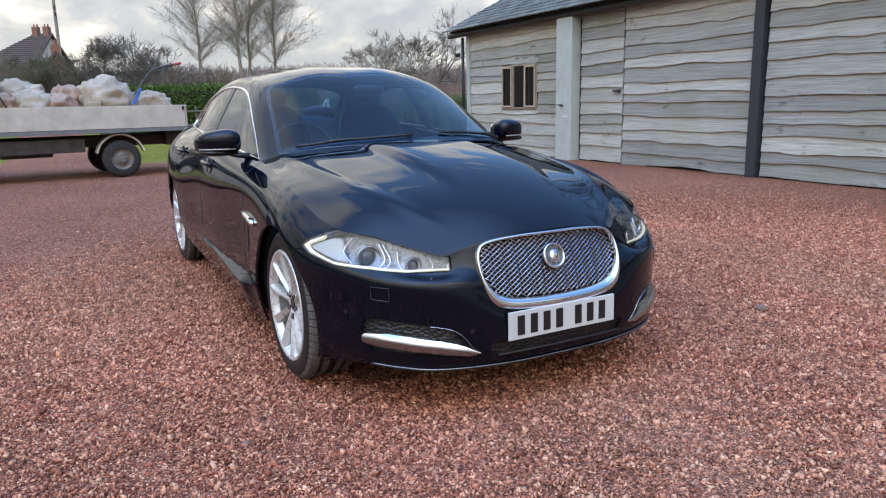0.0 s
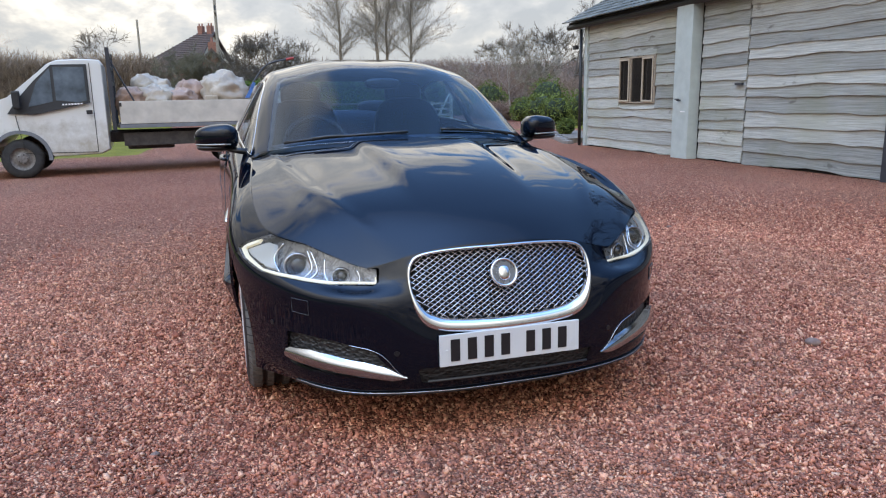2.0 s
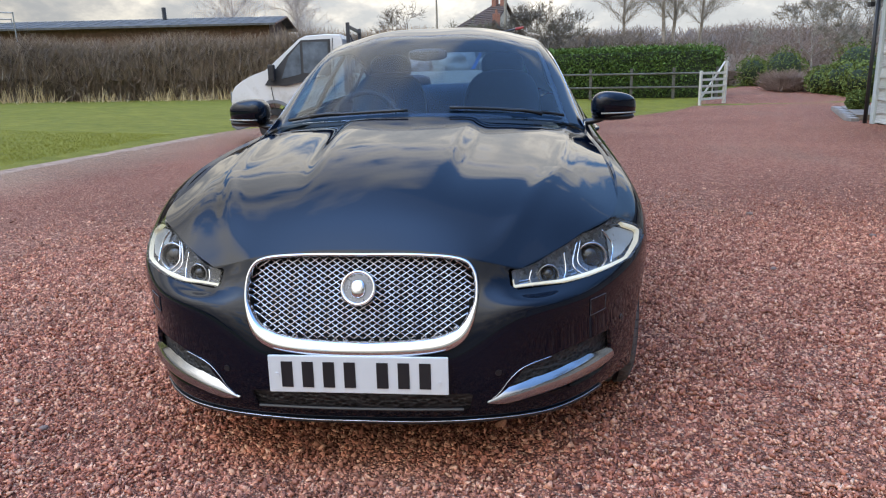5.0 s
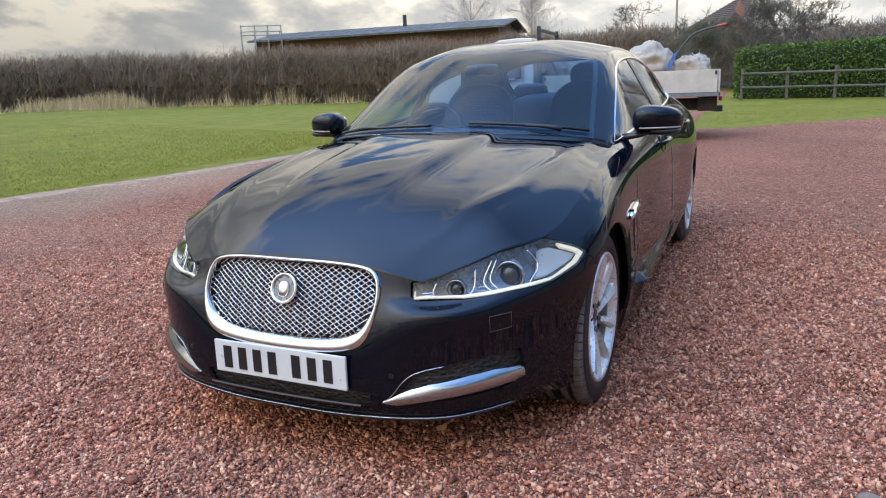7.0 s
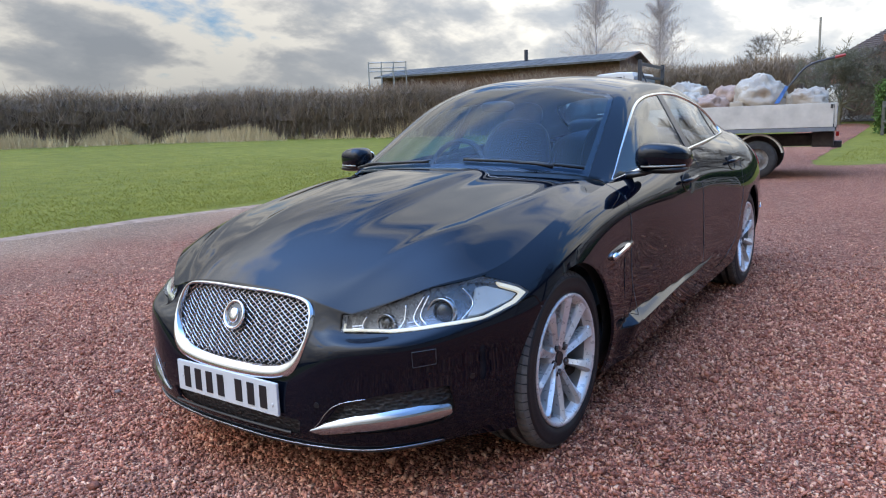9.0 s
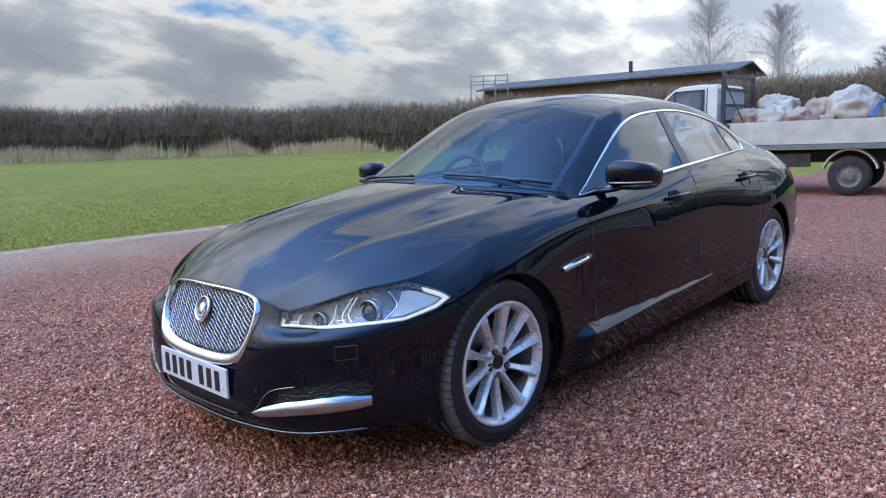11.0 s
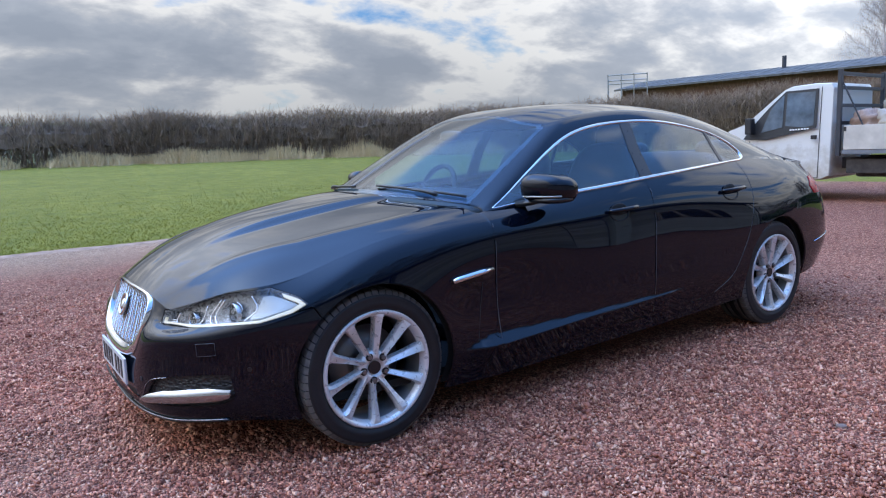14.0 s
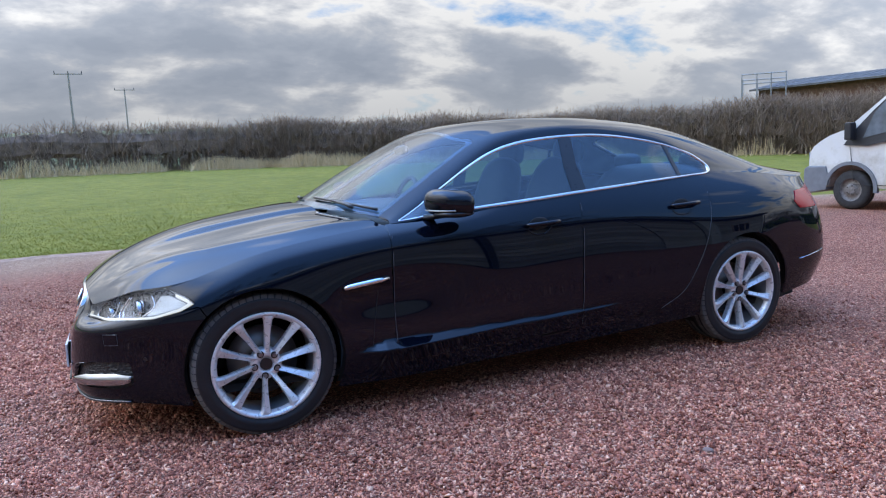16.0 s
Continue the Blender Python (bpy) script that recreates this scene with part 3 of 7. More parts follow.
def board(y0, y1, z0, z1, seed):
    """One lapped board: thin at the top, thick at its wandering lower edge, its long grain along y."""
    n = max(4, int((y1 - y0) / 0.09))
    ys = np.linspace(y0, y1, n + 1)
    low, top = [], []
    for y in ys:
        w = noise.noise((y * 0.9, seed * 3.7, 0)) * 0.042 + noise.noise((y * 3.1, seed * 1.9, 5)) * 0.020 + noise.noise((y * 9.0, seed * 1.3, 7)) * 0.008
        low.append(z0 + w)
        top.append(z1 + 0.05)
    face = [(BX + .016, y, b) for y, b in zip(ys, top)]
    knee = [(BX + .002 + .005 * noise.noise((y * 1.3, seed, 9)), y, a * .55 + b * .45) for y, a, b in zip(ys, low, top)]
    nose = [(BX - .012 + .007 * noise.noise((y * 1.7, seed, 2)), y, a + .005) for y, a in zip(ys, low)]
    under = [(BX - .006, y, a) for y, a in zip(ys, low)]
    back = [(BX + .034, y, a + .004) for y, a in zip(ys, low)]
    rows = [face, knee, nose, under, back]
    v = [p for r in rows for p in r]
    m = n + 1
    f = [(r * m + i, (r + 1) * m + i, (r + 1) * m + i + 1, r * m + i + 1) for r in range(4) for i in range(n)]
    f += [(0, m, 2 * m, 3 * m, 4 * m)[::-1], (n, m + n, 2 * m + n, 3 * m + n, 4 * m + n)]
    return mesh_of("board", v, f)


def clad(y0, y1, seed, hole=None):
    rng = random.Random(seed)
    z = 0.02
    k = 0
    while z < EAVE - .06:
        h = min(rng.uniform(.155, .245), EAVE - z)
        spans = [(y0, y1)]
        if hole and z + h > hole[2] and z < hole[3]:
            spans = [(y0, hole[0] + rng.uniform(-.03, .03)), (hole[1] + rng.uniform(-.03, .03), y1)]
        if hole and z + h > hole[3] + .02 and z < hole[3]:
            part("board", board(hole[0] - .02, hole[1] + .02, hole[3], z + h, seed * 10 + k), BOARD, wall_barn)
        if hole and z < hole[2] - .04 and z + h > hole[2]:
            part("board", board(hole[0] - .02, hole[1] + .02, z, hole[2] - .055, seed * 10 + k), BOARD, wall_barn)
        for a, b in spans:
            part("board", board(a, b, z, z + h, seed * 10 + k), BOARD, wall_barn)
        z += h
        k += 1


clad(8.0, 11.36, 1, (8.79, 10.06, .92, 1.81))
clad(6.365, 7.45, 2)
clad(3.83, 6.335, 3)
clad(1.15, 3.63, 4)
clad(-2.4, 1.12, 5)
clad(-9.0, -2.43, 6)
part("post", box(6.27, 6.47, 7.50, 7.95, -.05, 2.6, .01), POST_WHITE, wall_barn, "pale grey-green painted post")
part("tap", rod((6.20, 7.74, .98), (6.27, 7.74, .98), .014), DARK_STEEL, wall_barn)
part("tap_handle", box(6.19, 6.215, 7.69, 7.79, .985, 1.005, .004), DARK_STEEL, wall_barn)
part("paper_tag", box(6.262, 6.268, 7.60, 7.72, .78, .80), PLATE_PAPER, wall_barn)
for y0, y1 in ((3.66, 3.81), (1.125, 1.145)):
    part("steel_post", box(6.37, 6.49, y0, y1, -.05, 2.62, .008), DARK_STEEL, wall_barn, "dark steel post")
part("corner_board", box(6.41, 6.50, 11.37, 11.498, -.05, 2.6, .008), POST_WHITE, wall_barn, "pale corner board")
part("latch", box(6.40, 6.44, 6.40, 6.56, 1.20, 1.235, .006), DARK_STEEL, wall_barn)
part("downpipe", rod((6.36, 11.56, 0), (6.36, 11.56, 2.5), .035), BLACK_PLASTIC, wall_barn, "black downpipe", True)
part("gutter", tube_along([(6.30, y, 2.56) for y in (-9.2, 12.05)], .055), BLACK_PLASTIC, wall_barn, "black gutter")
lamp = part("security_light", box(6.28, 6.36, 11.66, 11.80, 2.08, 2.17, .012), BLACK_PLASTIC, wall_barn, "small black security light")
part("bracket", rod((6.36, 11.62, 2.14), (6.36, 11.56, 2.22), .012), BLACK_PLASTIC, lamp)

# window
CASEMENT = plain("pale_casement_wood", (0.48, 0.39, 0.29), 0.55, scale=20)
window_1 = tagged(part("window_1", box(6.46, 6.49, 8.79, 10.06, .93, 1.83), DARK_GLASS), "three-light barn window with pale wooden frames", "window", kind="structure")
for y0, y1, z0, z1 in ((8.795, 8.825, .92, 1.80), (10.025, 10.055, .92, 1.80), (8.83, 10.02, .92, .95), (8.83, 10.02, 1.77, 1.80), (9.20, 9.235, .953, 1.767), (9.615, 9.65, .953, 1.767)):
    part("window_frame", box(6.43, 6.462, y0, y1, z0, z1, .006), WINDOW_WOOD, window_1)
for y0, y1 in ((8.83, 9.195), (9.655, 10.02)):
    for a, b, c, d in ((y0, y0 + .028, .953, 1.767), (y1 - .028, y1, .953, 1.767), (y0 + .029, y1 - .029, .953, .985), (y0 + .029, y1 - .029, 1.735, 1.767)):
        part("casement", box(6.41, 6.428, a, b, c, d, .004), CASEMENT, window_1)

# roof with courses of slate
roof_barn = tagged(part("roof_barn", prism([(BX - .15, 2.585), (BX + 3.4, 4.45), (BX + 7.08, 2.585), (BX + 7.08, 2.66), (BX + 3.4, 4.535), (BX - .15, 2.66)], "y", -9.2, 12.05), GAP_BLACK), "dark mossy slate barn roof", "roof", kind="structure")


def slates():
    v, f = [], []
    rng = random.Random(9)
    slope = Vector((3.68, 0, 1.875)).normalized()
    nrm = Vector((-slope.z, 0, slope.x))
    for side in (1, -1):
        for r in range(20):
            y = -9.2 + (.14 if r % 2 else 0)
            while y < 12.05:
                w = min(.28, 12.05 - y)
                a, lift = r * .205 - .04, rng.uniform(0, .006)
                k = len(v)
                for s, h in ((a, .016 + lift), (a + .24, .006)):
                    for yy in (y + .003, y + w - .003):
                        p = Vector((BX - .28, 0, 2.665)) + slope * s + nrm * h
                        x = p.x if side > 0 else 2 * (BX + 3.4) - p.x
                        v.append((x, yy, p.z))
                for q in ((BX - .28) + slope.x * a,):
                    p = Vector((BX - .28, 0, 2.665)) + slope * a
                    x = p.x if side > 0 else 2 * (BX + 3.4) - p.x
                    v += [(x, y + .003, p.z), (x, y + w - .003, p.z)]
                f += [(k, k + 1, k + 3, k + 2), (k + 4, k + 5, k + 1, k)]
                y += .28
    return mesh_of("slates", v, f)


tagged(part("slates", slates(), ROOF, roof_barn, "grey slates patched with moss"), kind="stuff")

# the barn is scaled and shifted to fit the camera's view, beside the yard
BARN = Matrix.Translation((7.42 - 1.11 * BX, .113, 0)) @ Matrix.Diagonal((1.11, 1.112, 1.10, 1.0))
for ob in (wall_barn, *(o for o in bpy.data.objects if o.parent is None and o.name.startswith(("wall_barn_", "window_1", "roof_barn")))):
    ob.matrix_basis = BARN

# ---- dropside truck with rubble bags; its own x runs from the front axle to the tail, y away from the yard ----
TRUCK_POSE = pose(-4.28, 10.42, 0, 0, 0, 6.8) @ Matrix.Diagonal((.935, .95, .95, 1.0))
truck = empty("dropside_truck", TRUCK_POSE, "dirty white dropside truck with a single cab", "truck")


def dirty_white():
    t = Tree("road_dirty_white_paint")
    z = t.nt.nodes.new("ShaderNodeSeparateXYZ")
    t.nt.links.new(t.co.outputs["Object"], z.inputs[0])
    spots = t.noise(3.0, 6, rough=0.7)
    low = t.math("SUBTRACT", t.math("MULTIPLY", spots, 2.15), z.outputs[2])
    col = t.mix(t.ramp(low, (0.05, 0.0), (0.75, 0.75)), (0.64, 0.625, 0.58), (0.33, 0.275, 0.195))
    t.set(color=col, rough=0.32, coat=0.3, normal=t.bump(t.noise(1.5, 2), 0.05, 0.02))
    return t.mat


TRUCK_WHITE = dirty_white()
ALU = plain("dull_aluminium", (0.54, 0.505, 0.44), 0.55, 0.2, vary=0.15, scale=4)
GREY_PLASTIC = plain("grey_bumper_plastic", (0.16, 0.17, 0.18), 0.6)
CHASSIS = plain("rusty_chassis", (0.045, 0.038, 0.033), 0.8, vary=0.4)
# opaque; the light seen through the cab is put into this paler blue-grey
CAB_GLASS = plain("lightened_cab_glass", (0.085, 0.105, 0.12), 0.06, vary=0.5, scale=3)
RIM_STEEL = plain("dusty_steel_rim", (0.16, 0.145, 0.13), 0.7, vary=0.4, scale=20)
W = 1.95   # width of the cab
# cab shell: side profile with the wheel arch cut in, pushed across and narrowed at the top
CAB = [(-.86, .42), (-.88, .62), (-.87, .85), (-.85, 1.00), (-.77, 1.12), (-.62, 1.22), (-.44, 1.31), (-.12, 1.42), (.28, 1.75), (.58, 2.00), (.72, 2.055), (1.1, 2.075), (1.42, 2.06), (1.46, 1.98), (1.46, .45), (1.30, .38), (.52, .36), (.44, .42)]
CAB += [(.43 * math.cos(a), .36 + .43 * math.sin(a)) for a in np.linspace(.25, math.pi - .1, 9)] + [(-.48, .36)]


def cab_mesh():
    ys = (0.0, .03, .10, W / 2, W - .10, W - .03, W)
    v, f = [], []
    n = len(CAB)
    for y in ys:
        e = min(y, W - y)
        for x, z in CAB:
            lean = .10 * max(0, z - 1.15) / .9
            yy = y + (lean if y < W / 2 else -lean) * (1 if e < .2 else 0)
            pull = .0 if e > .05 else (.012 if e > .01 else .035)
            cx, cz = x + (.35 - x) * pull * .6, z + (1.2 - z) * pull * .6
            nose = .16 * max(0.0, (-x - .35)) * (1 if e < .2 else 0)
            yy += nose if y < W / 2 else -nose
            v.append((cx, yy, cz))
    for r in range(len(ys) - 1):
        for i in range(n):
            f.append((r * n + i, r * n + (i + 1) % n, (r + 1) * n + (i + 1) % n, (r + 1) * n + i))
    f += [tuple(range(n))[::-1], tuple((len(ys) - 1) * n + i for i in range(n))]
    me = mesh_of("cab", v, f)
    bm = bmesh.new()
    bm.from_mesh(me)
    bmesh.ops.triangulate(bm, faces=[q for q in bm.faces if len(q.verts) > 4])
    bmesh.ops.recalc_face_normals(bm, faces=bm.faces)
    return bm


cab = part("cab", cab_mesh(), TRUCK_WHITE, truck, "white cab streaked with mud")


def side_panel(pts, y, thick, material, name, label="", lean=True, bevel=.004):
    """A flat piece on the near flank of the cab, following its inward lean."""
    bm = prism(pts, "y", -thick, 0, bevel)
    for k in bm.verts:
        k.co.y += y + (.10 * max(0, k.co.z - 1.15) / .9 if lean else 0) - .004
    return part(name, bm, material, cab, label)


side_panel([(-.14, 1.13), (.02, 1.36), (.33, 1.70), (.62, 1.97), (1.20, 1.98), (1.20, 1.30), (1.02, 1.26), (.30, 1.11)], 0, .008, BLACK_PLASTIC, "window_surround", "black window surround")
for pts in ([(.20, 1.24), (.36, 1.66), (.58, 1.90), (.60, 1.90), (.60, 1.33)], [(.65, 1.35), (.65, 1.93), (1.15, 1.93), (1.15, 1.34), (1.0, 1.31)]):
    side_panel(pts, -.008, .006, CAB_GLASS, "door_window", "dark side window")
for a, b in (((-.02, 1.10), (.06, .50)), ((1.245, 2.0), (1.245, .42)), ((.06, .44), (1.24, .42))):
    part("door_seam", rod((a[0], -.004 + .1 * max(0, a[1] - 1.15) / .9, a[1]), (b[0], -.004, b[1]), .006, .006, 6), GAP_BLACK, cab)
for k in range(7):
    part("letter_bar", box(.74 + k * .05, .775 + k * .05, -.0145, -.0125 + .006, 1.262 + k * .002, 1.288 + k * .002), PLATE_PAPER, cab)
part("door_handle", box(1.12, 1.22, -.03, 0, 1.10, 1.17, .01), BLACK_PLASTIC, cab)
part("side_mirror", box(-.02, .10, -.20, -.03, 1.22, 1.52, .03), BLACK_PLASTIC, cab, "black door mirror")
part("side_mirror", box(-.02, .10, W + .03, W + .20, 1.22, 1.52, .03), BLACK_PLASTIC, cab, "black door mirror")
part("windscreen", prism([(-.07, 1.405), (.54, 1.985), (.535, 1.995), (-.075, 1.415)], "y", .16, W - .16), DARK_GLASS, cab)
bump = bmesh.new()
part("bumper", prism([(-.875, .34), (-.895, .55), (-.885, .72), (-.82, .765), (-.47, .765), (-.425, .62), (-.45, .34), (-.78, .27)], "y", -.008, W + .008, .03, bump), GREY_PLASTIC, truck, "grey plastic bumper")
part("headlight", box(-.885, -.72, .12, .40, .80, 1.02, .03), LAMP_GLASS, cab, "clear headlight")
part("headlight", box(-.885, -.72, W - .40, W - .12, .80, 1.02, .03), LAMP_GLASS, cab, "clear headlight")
part("mud_guard", tube_arc((0, -.012, .36), .425, .062, -.12, 3.0), GREY_PLASTIC, cab, "grey wheel arch edge")

# wheels
def truck_wheel(x, y, face, r=.345, w=.21):
    wheel = new("wheel")
    wheel.parent = truck
    wheel.matrix_basis = pose(x, y, r) @ pose(0, 0, 0, 0, 0, -90 if face < 0 else 90)
    prof = [(-w / 2, .20), (-w / 2 + .0, .26), (-w / 2 + .01, .31), (-w / 2 + .035, r - .004), (-.01, r), (-.005, r - .01), (.005, r - .01), (.01, r), (w / 2 - .035, r - .004), (w / 2 - .01, .31), (w / 2, .26), (w / 2, .20)]
    part("tyre", spun(prof, 40), TRUCK_RUBBER, wheel, "dusty black tyre", True)
    part("rim", spun([(w / 2 - .01, .205), (w / 2 - .035, .195), (w / 2 - .055, .13), (w / 2 - .02, .10), (w / 2 - .01, .06), (w / 2 - .01, .001)], 32), RIM_STEEL, wheel, "rusty steel rim", True)
    for k in range(5):
        a = k * math.tau / 5
        part("wheel_nut", rod((w / 2 - .03, .075 * math.cos(a), .075 * math.sin(a)), (w / 2, .075 * math.cos(a), .075 * math.sin(a)), .012, .012, 6), CHASSIS, wheel)


truck_wheel(0, .12, -1)
truck_wheel(0, W - .12, 1)
truck_wheel(3.72, .14, -1)
truck_wheel(3.72, W - .14, 1)

# load bed: floor, sides, tail, headboard, chassis
BW = 2.05
part("bed_floor", box(1.62, 4.98, .0, BW, .84, .90, .008), CHASSIS, truck)
for y0, y1 in ((-.045, -.01), (BW + .01, BW + .045)):
    drop = part("dropside", box(1.68, 4.93, y0, y1, .905, 1.315, .008), ALU, truck, "dull aluminium dropside")
    part("rave", box(1.66, 4.96, y0, y1, .83, .898, .006), GREY_PLASTIC, drop)
    for x in (1.70, 4.90):
        part("catch", box(x - .02, x + .02, y0 - .012, y0 - .001, 1.22, 1.29, .004), CHASSIS, drop)
part("tailgate", box(4.945, 4.98, .0, BW, .905, 1.315, .008), ALU, truck, "dull aluminium tailgate")
for y in (.03, BW - .03):
    part("headboard_post", box(1.535, 1.605, y - .035, y + .035, .80, 2.27, .006), DARK_STEEL, truck)
for z in (1.36, 1.66, 1.96, 2.20):
    part("headboard_rail", box(1.55, 1.59, .07, BW - .07, z - .03, z + .03, .005), DARK_STEEL, truck)
part("headboard_stay", rod((1.60, .05, 2.05), (1.95, .05, 1.30), .014), DARK_STEEL, truck)
for y in (.55, 1.40):
    part("chassis_rail", box(.4, 4.9, y - .04, y + .04, .56, .76, .01), CHASSIS, truck)
part("side_guard", box(1.7, 3.1, .06, .10, .50, .74, .01), CHASSIS, truck)
part("fuel_tank", box(1.75, 2.6, .35, .85, .42, .70, .05), CHASSIS, truck)
part("mudguard", tube_arc((3.72, .08, .36), .42, .03, .25, 2.9, .20), ALU, truck, "dull metal rear mudguard")
part("axle", rod((3.72, .2, .345), (3.72, W - .2, .345), .06), CHASSIS, truck)
part("rear_light", box(4.98, 5.03, .15, .55, .74, .82, .01), LAMP_RED, truck)
part("tow_hitch", box(4.9, 5.08, .9, 1.15, .50, .62, .02), CHASSIS, truck)
part("tail_frame", box(4.6, 4.95, .25, 1.7, .55, .82, .03), CHASSIS, truck)


# rubble bags on the bed
def bag_mat(name, a, b):
    t = Tree(name)
    n = t.noise(4, 5, dist=1.0)
    t.set(color=t.mix(t.ramp(t.noise(1.6, 4), (.45, 0.0), (.7, .7)), t.ramp(n, (.3, tuple(c * .75 for c in a)), (.7, a)), b), rough=.6, normal=t.bump(n, .6, .03))
    return t.mat


SACK = bag_mat("woven_white_sack", (.44, .36, .27), (.29, .195, .13))
TAN_SACK = bag_mat("dusty_pink_sack", (.40, .255, .18), (.25, .15, .10))


def sack(c, r, seed, material, label):
    """A slumped, creased bag."""
    me = blob_mesh(c, r, 2.5, 40, 26)
    for k in me.vertices:
        p = Vector(((k.co.x - c[0]) / r[0], (k.co.y - c[1]) / r[1], (k.co.z - c[2]) / r[2]))
        q = p * 1.6 + Vector((seed, seed * 2.3, 0))
        crease = abs(noise.noise(q * 1.0)) * .34 + abs(noise.noise(q * 2.3)) * .24 + abs(noise.noise(q * 5.2)) * .16
        lift = 1.10 - crease + .22 * noise.noise(q * .6)
        k.co = Vector(c) + Vector((p.x * r[0] * lift, p.y * r[1] * lift, p.z * r[2] * lift))
        k.co.z = max(k.co.z, .902)
    me.shade_smooth()
    for k in me.vertices:
        k.co = TRUCK_POSE @ k.co
    return tagged(part("rubble_bag", me, material), label, "rubble bag", "bags on the truck")


for i, (x, y, z, rx, ry, rz, m) in enumerate((
        (1.95, .45, 1.24, .34, .42, .36, 1), (2.35, .50, 1.30, .36, .45, .34, 0), (2.30, 1.2, 1.45, .42, .5, .40, 0), (2.80, .48, 1.22, .38, .42, .32, 1), (3.05, 1.25, 1.30, .40, .5, .40, 1),
        (3.70, .62, 1.36, .50, .55, .48, 0), (3.62, 1.45, 1.34, .45, .45, .44, 0), (4.48, .55, 1.26, .36, .45, .34, 0), (4.45, 1.35, 1.24, .40, .45, .36, 0), (3.20, .40, 1.10, .22, .30, .20, 1))):
    sack((x, y, z), (rx, ry, rz), i * 1.7 + .4, TAN_SACK if m else SACK, "slumped dusty pink rubble sack on the truck bed" if m else "slumped white woven rubble sack on the truck bed")
# the blue base of the tool whose bent pipe sticks out
BLUE = plain("blue_tool_plastic", (.05, .16, .42), .5, vary=.3)
strip = prism([(3.98, 1.34), (4.06, 1.34), (4.20, 1.62), (4.15, 1.64)], "y", .02, .06, .004)
tagged(part("blue_sheet", strip, BLUE), "blue base of a hand tool between the rubble bags", "plastic sheet").matrix_basis = TRUCK_POSE
tub = tagged(part("plastic_tub", box(3.22, 3.46, .04, .28, 1.26, 1.40, .03), SACK), "small cream plastic tub on the truck bed", "tub")
tub.matrix_basis = TRUCK_POSE
pipe = tube_path([(4.10, .30, 1.52), (4.28, .32, 1.75), (4.42, .34, 1.92), (4.60, .36, 2.02), (4.95, .40, 2.10)], .018)
bent = tagged(part("bent_pipe", pipe, DARK_STEEL), "bent dark pipe with a red grip sticking out of the load", "pipe")
bent.matrix_basis = TRUCK_POSE
part("grip", rod((4.90, .395, 2.088), (5.06, .408, 2.118), .026, .024, 10), plain("red_grip", (.38, .05, .04), .5), bent, "red rubber grip")

